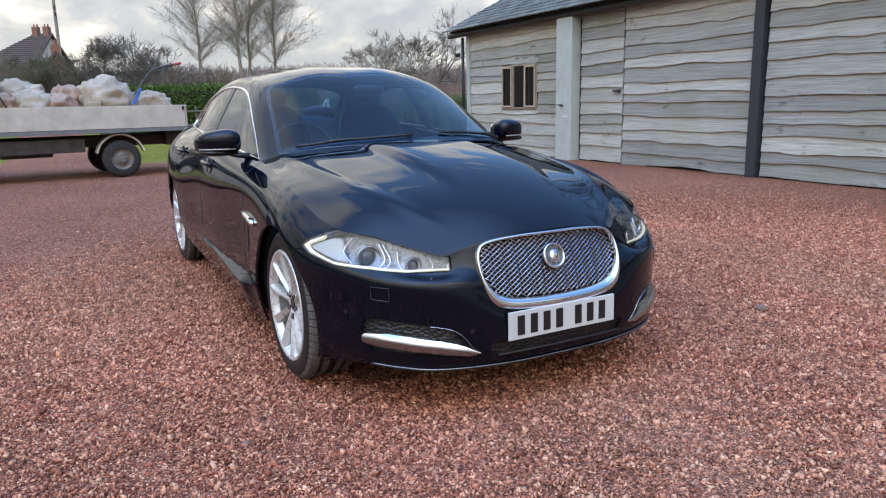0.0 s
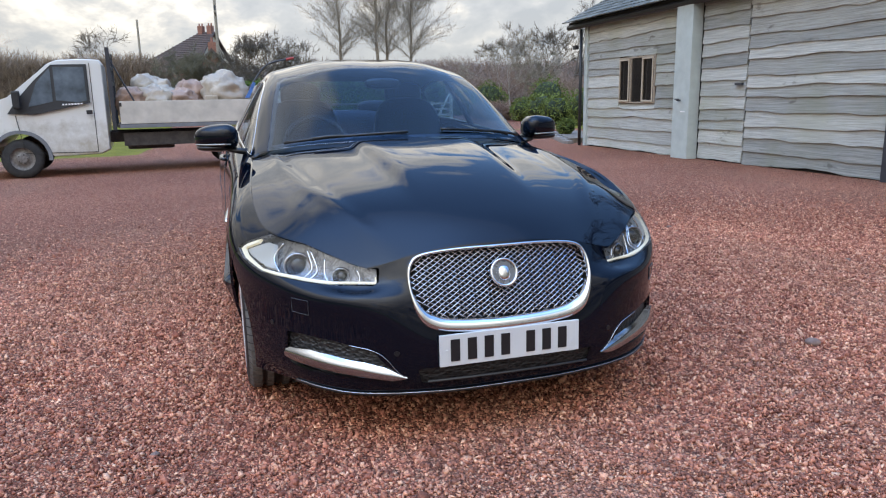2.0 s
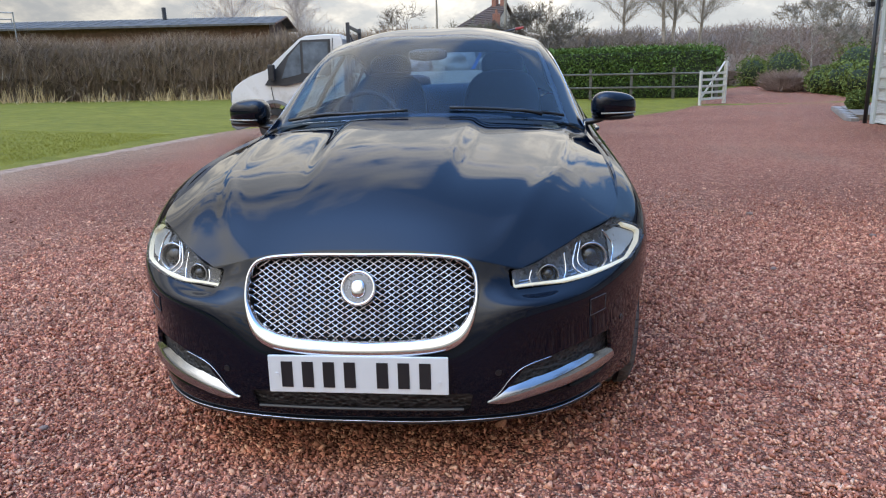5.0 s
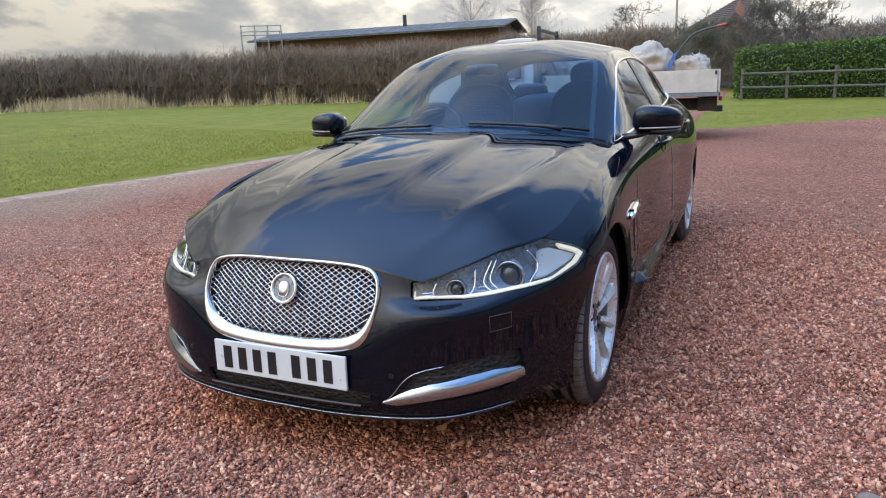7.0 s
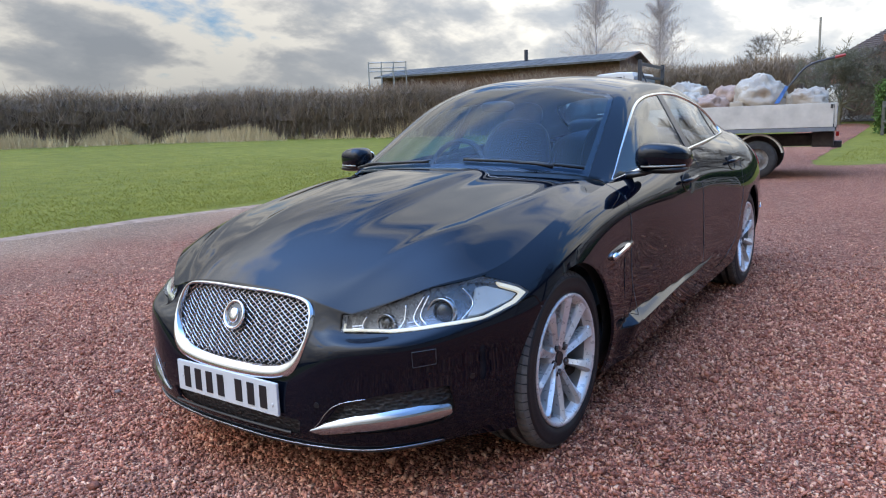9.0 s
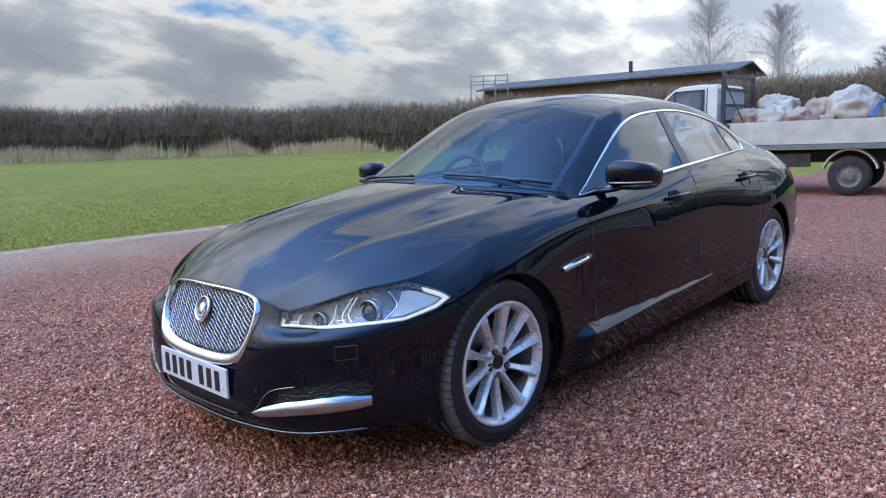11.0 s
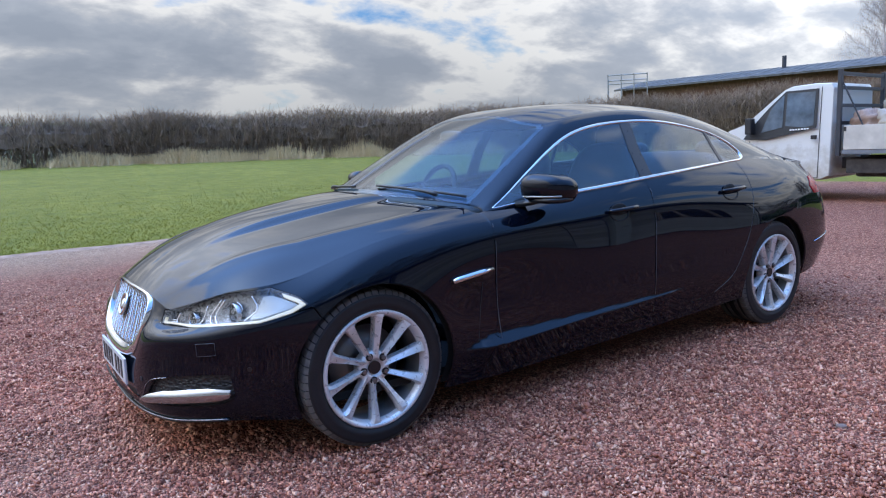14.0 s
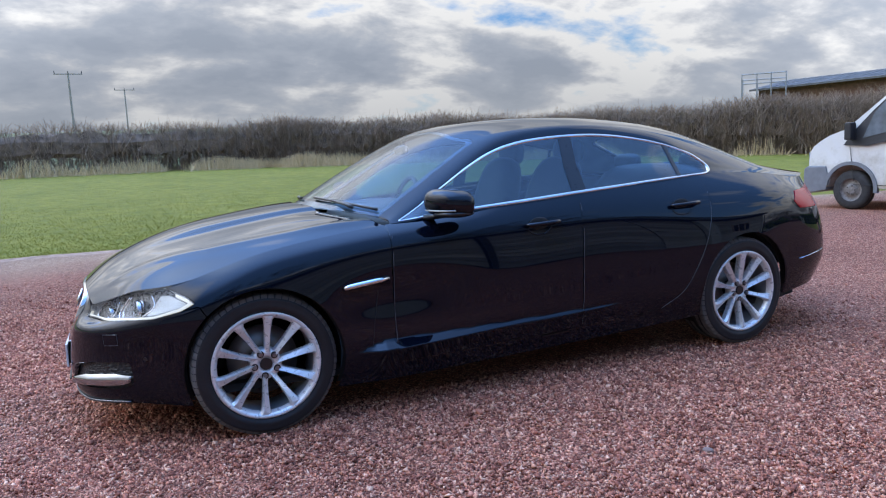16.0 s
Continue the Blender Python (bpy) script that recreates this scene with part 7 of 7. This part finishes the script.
# bare trees: limbs that fork and thin out
def grow(base, height, seed, spread_k=.55, forks=5, gens=6, lean=(0, 0), first=.28, trunk=.022, droop=0.0):
    r = np.random.default_rng(seed)
    A, B, R0, R1 = [], [], [], []
    tips = [(np.array(base, float), np.array([lean[0], lean[1], 1.0]), height * first, height * trunk, 0)]
    while tips:
        p, d, L, rad, g = tips.pop()
        d = d / np.linalg.norm(d)
        steps = 3 if g < 3 else 2
        for k in range(steps):
            d = d + r.normal(0, .10 + .03 * g, 3)
            d[2] += .04 - droop * g
            d /= np.linalg.norm(d)
            q = p + d * L / steps
            r2 = rad * (.86 if g else .90)
            A.append(p)
            B.append(q)
            R0.append(rad)
            R1.append(r2)
            p, rad = q, r2
        if g < gens:
            n = int(r.integers(2, 4)) if g else forks
            for _ in range(n):
                e = d + r.normal(0, spread_k, 3) * (1.0 if g else 1.25)
                e[2] = e[2] * .8 + .15
                tips.append((p, e, L * r.uniform(.62, .88), max(rad * r.uniform(.5, .75), .010), g + 1))
    A, B, R0, R1 = np.array(A), np.array(B), np.array(R0), np.array(R1)
    # fine twigs along the thin branches
    thin = np.where(R0 < height * .004)[0]
    pick = r.choice(thin, size=min(len(thin) * 3, 5200))
    t = r.uniform(.2, 1, len(pick))[:, None]
    a = A[pick] * (1 - t) + B[pick] * t
    d = (B - A)[pick]
    d = d / np.linalg.norm(d, axis=1)[:, None] + r.normal(0, .55, (len(pick), 3))
    d[:, 2] += .15 - droop * 14
    b = a + d / np.linalg.norm(d, axis=1)[:, None] * (height * r.uniform(.03, .075, len(pick)))[:, None]
    return np.concatenate([A, a]), np.concatenate([B, b]), np.concatenate([R0, np.full(len(a), .008)]), np.concatenate([R1, np.full(len(a), .004)])


def bare_tree(base, height, seed, bark, label, group="", **kw):
    z = float(ground_z(base[0], base[1]))
    A, B, R0, R1 = grow((0, 0, -.1), height, seed, **kw)
    tree = empty("bare_tree", pose(base[0], base[1], z), label, "tree", group)
    thick = R0 > height * .006
    v, f = sticks(A[thick], B[thick], R0[thick], R1[thick], 7)
    part("trunk", quick_mesh("trunk", v, f, True), bark, tree)
    v, f = sticks(A[~thick], B[~thick], R0[~thick], R1[~thick], 3)
    part("crown", quick_mesh("crown", v, f), bark, tree)
    return tree


OLIVE_BARK = plain("lichened_bark", (0.15, 0.135, 0.085), 0.9, vary=0.35, scale=12)


def birch(base, height, seed, wide, label, group="birches behind the shed", bark=None, hang=.5, name="birch_tree", low=.22):
    """A straight leader with rising side branches whose fine twigs hang."""
    bark = bark or BIRCH
    r = np.random.default_rng(seed)
    tree = empty(name, pose(base[0], base[1], float(ground_z(*base))), label, "tree", group)
    k = np.linspace(0, 1, 25)
    lead = np.stack([np.cumsum(r.normal(0, .012, 25)) * height * .3, np.cumsum(r.normal(0, .012, 25)) * height * .3, k * height], 1)
    rad = height * .010 * (1 - k) + .010
    v, f = sticks(lead[:-1], lead[1:], rad[:-1], rad[1:], 7)
    part("trunk", quick_mesh("trunk", v, f, True), bark, tree)
    A, B, R = [], [], []
    for _ in range(95):
        t = r.uniform(low, .97)
        p = np.array([np.interp(t, k, lead[:, j]) for j in range(3)])
        turn, L = r.uniform(0, math.tau), height * wide * (1.08 - t) ** .8 * r.uniform(.6, 1.1)
        d = np.array([math.cos(turn) * .62, math.sin(turn) * .62, .66])
        for step in range(6):
            q = p + d / np.linalg.norm(d) * L / 6
            A.append(p)
            B.append(q)
            R.append(max(.028 * (1 - step / 6) * (1.1 - t), .008))
            for _ in range(7):
                e = r.normal(0, 1, 3) * np.array([1, 1, .6]) + d * .8
                e = q + e / np.linalg.norm(e) * r.uniform(.2, .6) * L * .35
                A.append(p + (q - p) * r.random())
                B.append(e)
                R.append(.008)
                A.append(e)
                B.append(e + np.array([r.normal(0, .12), r.normal(0, .12), -r.uniform(.2, .8) * hang * 2 + .25 * (1 - hang * 2)]))
                R.append(.0065)
            d = d + r.normal(0, .10, 3) + np.array([0, 0, -.03])
            p = q
    v, f = sticks(np.array(A), np.array(B), np.array(R))
    part("crown", quick_mesh("crown", v, f), bark, tree)


GREY_BARK = plain("grey_tree_bark", (0.30, 0.25, 0.195), 0.85, vary=0.3, scale=10)
TALL = "tall leafless tree with fine pale branches behind the hedge"
for i, (x, y, h, w) in enumerate(((6.6, 47.5, 12.0, .40), (9.0, 46.2, 14.0, .36), (9.9, 46.6, 13.0, .34), (11.5, 46.5, 12.0, .40))):
    birch((x, y), h, 20 + i, w, TALL, "tall trees behind the laurel", GREY_BARK, 0.0, "bare_tree", .26)
bare_tree((14.0, 34.3), 4.7, 75, GREY_BARK, "slim pale young tree beside the drive", gens=6, first=.30, spread_k=.40, forks=5, trunk=.010)
birch((-26.0, 62.0), 12.5, 40, .46, "slender leafless birch with drooping fine twigs")
birch((-20.8, 64.0), 10.5, 41, .50, "slender leafless birch with drooping fine twigs")
for i, (x, y, h) in enumerate(((17.5, -3.5, 13.0), (15.0, 6.5, 11.0), (13.0, -17.0, 12.0))):
    bare_tree((x, y), h, 110 + i, BARK, "large leafless tree behind the barn", "trees behind the barn", gens=7, first=.24, spread_k=.5, forks=5, trunk=.02)
bare_tree((-9.2, 56.5), 7.0, 51, BARK, "small leafless tree behind the yard", gens=5, first=.30, spread_k=.6)
bare_tree((-2.55, 34.6), 5.0, 57, OLIVE_BARK, "gnarled leafless apple tree on the lawn", gens=7, first=.20, spread_k=.75, forks=7, trunk=.024)
bare_tree((1.6, 33.5), 5.0, 64, BARK, "gnarled leafless apple tree behind the laurel", gens=7, first=.26, spread_k=.6, forks=5, trunk=.024)
bare_tree((19.9, 43.0), 5.5, 72, BARK, "small leafless tree beside the drive", gens=5, first=.3, spread_k=.5)
bare_tree((24.5, 47.0), 7.5, 73, BARK, "leafless tree beside the drive", gens=5, first=.3, spread_k=.5)


# thickets of brown scrub behind the truck
def scrub(x0, x1, y0, y1, h, n, seed):
    r = np.random.default_rng(seed)
    x, y = r.uniform(x0, x1, n), r.uniform(y0, y1, n)
    a = np.stack([x, y, ground_z(x, y) + r.uniform(0, .75, n) * h], 1)
    d = np.stack([r.normal(0, .5, n), r.normal(0, .5, n), r.uniform(.2, 1, n)], 1)
    top = h * (.8 + .25 * np.array([noise.noise((q * .5, seed, 0)) for q in x]))
    b = a + d / np.linalg.norm(d, axis=1)[:, None] * r.uniform(.3, .9, n)[:, None]
    b[:, 2] = np.minimum(b[:, 2], ground_z(x, y) + top + r.normal(0, .12, n))
    return sticks(a, b, r.uniform(.010, .02, n))


v, f = join_geo(scrub(-12, -3.4, 36.5, 39, 3.9, 7000, 1), scrub(-3, 6.5, 36, 40, 3.6, 6500, 2), scrub(5.5, 9.5, 38, 42, 2.8, 2500, 3))
tagged(part("scrub", quick_mesh("scrub", v, f), SCRUB), "tangled brown winter scrub behind the lawn", "scrub", kind="stuff")
v, f = join_geo(scrub(10.5, 11.6, 28.0, 30.2, .75, 2200, 6), scrub(9.6, 10.6, 34, 37, 1.0, 900, 7), scrub(12.5, 22, 36, 44, 2.5, 5200, 8), scrub(14, 30, 46, 60, 4.5, 5200, 9))
tagged(part("russet_shrubs", quick_mesh("russet_shrubs", v, f), RUSSET), "low russet winter shrubs beside the drive", "shrubs", kind="stuff")


def shrub(c, r, n, seed, label, group="", up=0.0):
    q = np.random.default_rng(seed)
    d = q.normal(size=(n, 3))
    d /= np.linalg.norm(d, axis=1)[:, None]
    bump = np.array([1 + .22 * noise.noise((a[0] * 2.2 + seed, a[1] * 2.2, a[2] * 2.2)) for a in d])
    p = d * (bump * q.uniform(.78, 1.03, n))[:, None] * np.array(r)
    p[:, 2] = np.maximum(p[:, 2] + r[2] * .8, .02)
    v, f = leaves(p, min(.06, r[0] * .16), q)
    s = tagged(part("shrub", quick_mesh("shrub", v, f), SHRUB), label, "shrub", group)
    s.matrix_basis = pose(c[0], c[1], float(ground_z(c[0], c[1])) + up)
    part("stem", rod((0, 0, -.05), (0, 0, r[2] * .9), r[0] * .25, r[0] * .12, 8), BARK, s)
    # the same dark solid stands in for the shade inside the shrub
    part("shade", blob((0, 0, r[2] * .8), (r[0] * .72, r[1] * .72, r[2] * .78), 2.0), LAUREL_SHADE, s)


EVERGREEN = "rounded evergreen shrub beside the drive"
for i, (x, y, rx, rz) in enumerate(((11.9, 27.2, .75, .60), (12.2, 26.0, .9, .72), (12.3, 24.6, .85, .68), (12.9, 23.2, .9, .85), (13.6, 28.6, 1.0, 1.1), (12.3, 33.2, 1.0, 1.0), (11.2, 34.2, .8, .8))):
    shrub((x, y), (rx, rx, rz), 1500, 80 + i, EVERGREEN, "shrubs beside the drive")
shrub((8.42, 16.0), (.26, .26, .265), 1200, 95, "small clipped ball of box beside the barn", "", .12)
EARTH = plain("bare_earth", (0.20, 0.155, 0.115), 0.9, vary=0.3, scale=9)
edging = empty("stone_edging", Matrix(), "low bed edged with pale stones at the barn corner", "edging")
for k in range(11):
    t = k / 10
    x, y = 7.36 + 1.25 * t, 13.7 + 3.9 * t
    part("stone", box(x - .09, x + .09, y - .19, y + .19, -.02, .08 + .02 * (k % 3), .03), EDGE_STONE, edging)
part("bed", prism([(7.50, 13.8), (8.70, 17.6), (9.6, 17.6), (9.6, 13.8)], "z", -.02, .12), EARTH, edging, "bare earth bed")


# paler and greyer, the distance haze put into the twig colours
FAR_WOOD = twig_mat("hazy_far_twigs", (0.19, 0.15, 0.125), (0.36, 0.29, 0.245))


# far woods on the rising ground
def far_woods(x0, y0, x1, y1, h, n, seed):
    r = np.random.default_rng(seed)
    t = r.uniform(0, 1, n)
    x, y = x0 + (x1 - x0) * t + r.normal(0, 5, n), y0 + (y1 - y0) * t + r.normal(0, 5, n)
    g = ground_z(x, y)
    top = h * (.70 + .5 * np.array([noise.noise((q * 9, seed, 0)) + .5 * noise.noise((q * 31, seed, 3)) for q in t]))
    a = np.stack([x, y, g + r.uniform(0, .8, n) * top], 1)
    d = np.stack([r.normal(0, .35, n), r.normal(0, .35, n), r.uniform(.4, 1, n)], 1)
    b = a + d * r.uniform(1.2, 3.4, n)[:, None]
    b[:, 2] = np.minimum(b[:, 2], g + top + r.normal(0, .5, n))
    return sticks(a, b, r.uniform(.05, .16, n))


v, f = join_geo(far_woods(20, 190, 110, 150, 7.5, 16000, 1), far_woods(-50, 200, 30, 200, 6.0, 8000, 2), far_woods(100, 150, 190, 60, 9, 7000, 3))
tagged(part("far_woods", quick_mesh("far_woods", v, f), FAR_WOOD), "brown leafless woods on the far hillside", "woods", kind="stuff")


# fields behind the hedge
def field_sheet():
    xs, ys = np.concatenate([np.linspace(-36, -120, 22), np.linspace(-140, -420, 12)]), np.linspace(-260, 260, 53)
    X, Y = np.meshgrid(xs[::-1], ys)
    line = np.interp(Y, HEDGE_LINE[:, 1], HEDGE_LINE[:, 0])
    Z = ground_z(np.minimum(X, line - 1), Y) + .04
    v = np.stack([np.minimum(X, line - 1).ravel(), Y.ravel(), Z.ravel()], 1)
    nx = len(xs)
    i = (np.arange(len(ys) - 1)[:, None] * nx + np.arange(nx - 1)[None]).ravel()
    return quick_mesh("field", v, np.stack([i, i + 1, i + nx + 1, i + nx], 1), True)


def north_pasture():
    xs, ys = np.linspace(-60, 260, 40), np.linspace(37, 420, 40)
    X, Y = np.meshgrid(xs, ys)
    v = np.stack([X.ravel(), Y.ravel(), ground_z(X, Y).ravel() + .035], 1)
    i = (np.arange(39)[:, None] * 40 + np.arange(39)[None]).ravel()
    return quick_mesh("pasture", v, np.stack([i, i + 1, i + 41, i + 40], 1), True)


tagged(part("ground_pasture", north_pasture(), PASTURE), "brown winter pasture behind the cottage garden", "field", kind="structure")
tagged(part("ground_field", field_sheet(), FIELD), "straw-coloured winter field behind the hedge", "field", kind="structure")


# poles
def pole(x, y, h, r, arms, label):
    g = float(ground_z(x, y))
    p = empty("utility_pole", pose(x, y, g), label, "pole")
    part("mast", rod((0, 0, -.3), (0, 0, h), r, r * .7, 10), FENCE_WOOD, p)
    for z in arms:
        part("cross_arm", box(-.06, .06, -1.9, 1.9, z - .07, z + .07, .01), FENCE_WOOD, p)
        for q in (-1.8, 0, 1.8):
            part("insulator", rod((0, q, z + .07), (0, q, z + .45), .07, .05, 8), DARK_STEEL, p)


pole(-115.6, -9.8, 10.2, .18, (10.0,), "wooden power pole with a cross arm in the field")
pole(-156.0, -3.1, 9.5, .16, (9.4,), "distant pale pole in the field")
pole(-1.5, 58.0, 9.5, .15, (7.2,), "wooden utility pole behind the house")
pole(-8.2, 66.6, 7.4, .12, (), "plain wooden pole behind the trees")

# ---- buildings beyond the yard ----
def hip_roof():
    """A roof with a long hip at one end and a gable at the other."""
    v = [(-3.5, -3.0, 3.95), (2.7, -3.0, 3.95), (2.7, 4.4, 3.95), (-3.5, 4.4, 3.95), (1.0, .7, 7.15), (2.7, .7, 7.15)]
    v += [(x, y, z - .18) for x, y, z in v]
    f = [(0, 1, 5, 4), (2, 3, 4, 5), (3, 0, 4), (6, 10, 11, 7), (8, 11, 10, 9), (9, 10, 6), (0, 6, 7, 1), (2, 8, 9, 3), (3, 9, 6, 0), (1, 7, 11, 5), (5, 11, 8, 2)]
    return mesh_of("roof", v, f)


def cottage():
    g = float(ground_z(-4.6, 78))
    h = empty("cottage", pose(-4.6, 78, g, 0, 0, -28), "red brick cottage with a brown tiled roof and chimneys", "house")
    part("wall", box(-3.2, 2.4, -2.6, 4.0, -.2, 4.2), BRICK_RED, h, "red brick ground floor")
    part("gable_wall", prism([(-2.6, 3.8), (4.0, 3.8), (.7, 6.8)], "x", 2.2, 2.45), CREAM, h, "cream rendered gable")
    roof = part("roof", hip_roof(), ROOF_TILE, h, "brown tiled roof")
    for x in (1.15, 2.2):
        c = part("chimney", box(x - .26, x + .26, .4, 1.0, 6.6, 7.75, .02), BRICK_RED, roof, "red brick chimney")
        for q in (-.16, .16):
            part("chimney_pot", rod((x + q, .7, 7.75), (x + q, .7, 8.0), .09, .07, 10), BRICK_RED, c)
    for x in (-2.0, .3):
        w = part("window", box(x - .5, x + .5, -2.66, -2.61, .9, 2.1), CREAM, h)
        part("pane", box(x - .42, x + .42, -2.68, -2.665, .98, 2.02), DARK_GLASS, w)
    part("door", box(1.4, 2.1, -2.66, -2.61, 0, 2.0), SHED_WOOD, h)
    for k in range(16):
        q = k / 16
        part("tile_course", rod((-3.5 + 4.5 * q, -3.02 + 3.7 * q, 3.99 + 3.2 * q), (2.7, -3.02 + 3.7 * q, 3.99 + 3.2 * q), .03, .03, 4), ROOF_TILE, roof)


def outhouse():
    g = float(ground_z(-1.75, 46.5))
    h = empty("outhouse", pose(-1.75, 46.5, g), "brick outhouse with a steep brown roof", "house")
    part("wall", prism([(-1.5, -.2), (1.5, -.2), (1.5, 2.1), (0, 3.7), (-1.5, 2.1)], "y", -2.0, 3), BRICK_RED, h)
    part("roof", prism([(-1.75, 1.88), (0, 3.75), (1.75, 1.88), (1.75, 2.05), (0, 3.95), (-1.75, 2.05)], "y", -2.2, 3.2), ROOF_TILE, h)
    c = part("chimney", box(-.25, .25, .5, 1.1, 3.6, 4.5, .02), BRICK_RED, h)
    part("chimney_pot", rod((0, .8, 4.5), (0, .8, 4.8), .10, .08, 10), BRICK_RED, c)


def long_shed():
    a, b = Vector((-14.2, 40.4, 0)), Vector((-30.2, 38.0, 0))
    d = (b - a)
    m = pose(a.x, a.y, float(ground_z(-20, 42)), 0, 0, math.degrees(math.atan2(d.y, d.x)))
    s = empty("long_shed", m, "long low brown shed with a grey metal roof", "shed")
    L = d.length
    part("wall", prism([(-3.0, 0), (3.0, 0), (3.0, 3.5), (0, 3.98), (-3.0, 3.5)], "x", .25, L), SHED_WOOD, s, "brown timber wall")
    roof = part("roof", prism([(-3.5, 3.45), (0, 4.05), (3.5, 3.45), (3.5, 3.56), (0, 4.17), (-3.5, 3.56)], "x", -.2, L + .3), SHED_ROOF, s, "weathered grey metal roof")
    for k in range(int(L / .55)):
        x = .2 + k * .55
        for sgn in (1, -1):
            part("roof_rib", rod((x, sgn * .05, 4.17), (x, sgn * 3.48, 3.57), .014, .014, 4), SHED_ROOF, roof)
    for y0, y1, z0, z1 in ((-3.5, 0, 3.5, 4.1), (3.5, 0, 3.5, 4.1)):
        part("barge_board", rod((-.22, y0, z0), (-.22, y1, z1), .06, .06, 6), SHED_WOOD, s)
    part("flue", rod((L * .42, .6, 3.9), (L * .42, .6, 4.75), .12, .12, 10), DARK_STEEL, s, "dark metal flue")


GALVANISED = plain("dull_galvanised_pipe", (0.30, 0.30, 0.29), 0.5, 0.3)


def pipe_frame():
    f = empty("pipe_frame", pose(-29.1, 33.0, float(ground_z(-29, 33)), 0, 0, 42), "pale metal pipe frame behind the hedge", "frame")
    for x in (0, .82, 1.60, 2.40):
        for y in (0, 1.2):
            part("post", rod((x, y, 0), (x, y, 4.2 if y == 0 else 3.95), .034, .034, 8), GALVANISED, f)
    for z in (4.15, 3.6):
        part("rail", rod((0, 0, z), (2.40, 0, z), .03, .03, 8), GALVANISED, f)
    part("rail", rod((0, 1.2, 3.9), (2.40, 1.2, 3.9), .03, .03, 8), GALVANISED, f)


def oil_tank():
    t = empty("oil_tank", pose(-3.9, 44.5, float(ground_z(-3.9, 44.5))), "pale plastic oil tank beside the cottage", "tank")
    part("shell", blob((0, 0, .95), (.55, .9, .85), 3.5), CREAM, t)


cottage()
outhouse()
long_shed()
pipe_frame()
oil_tank()
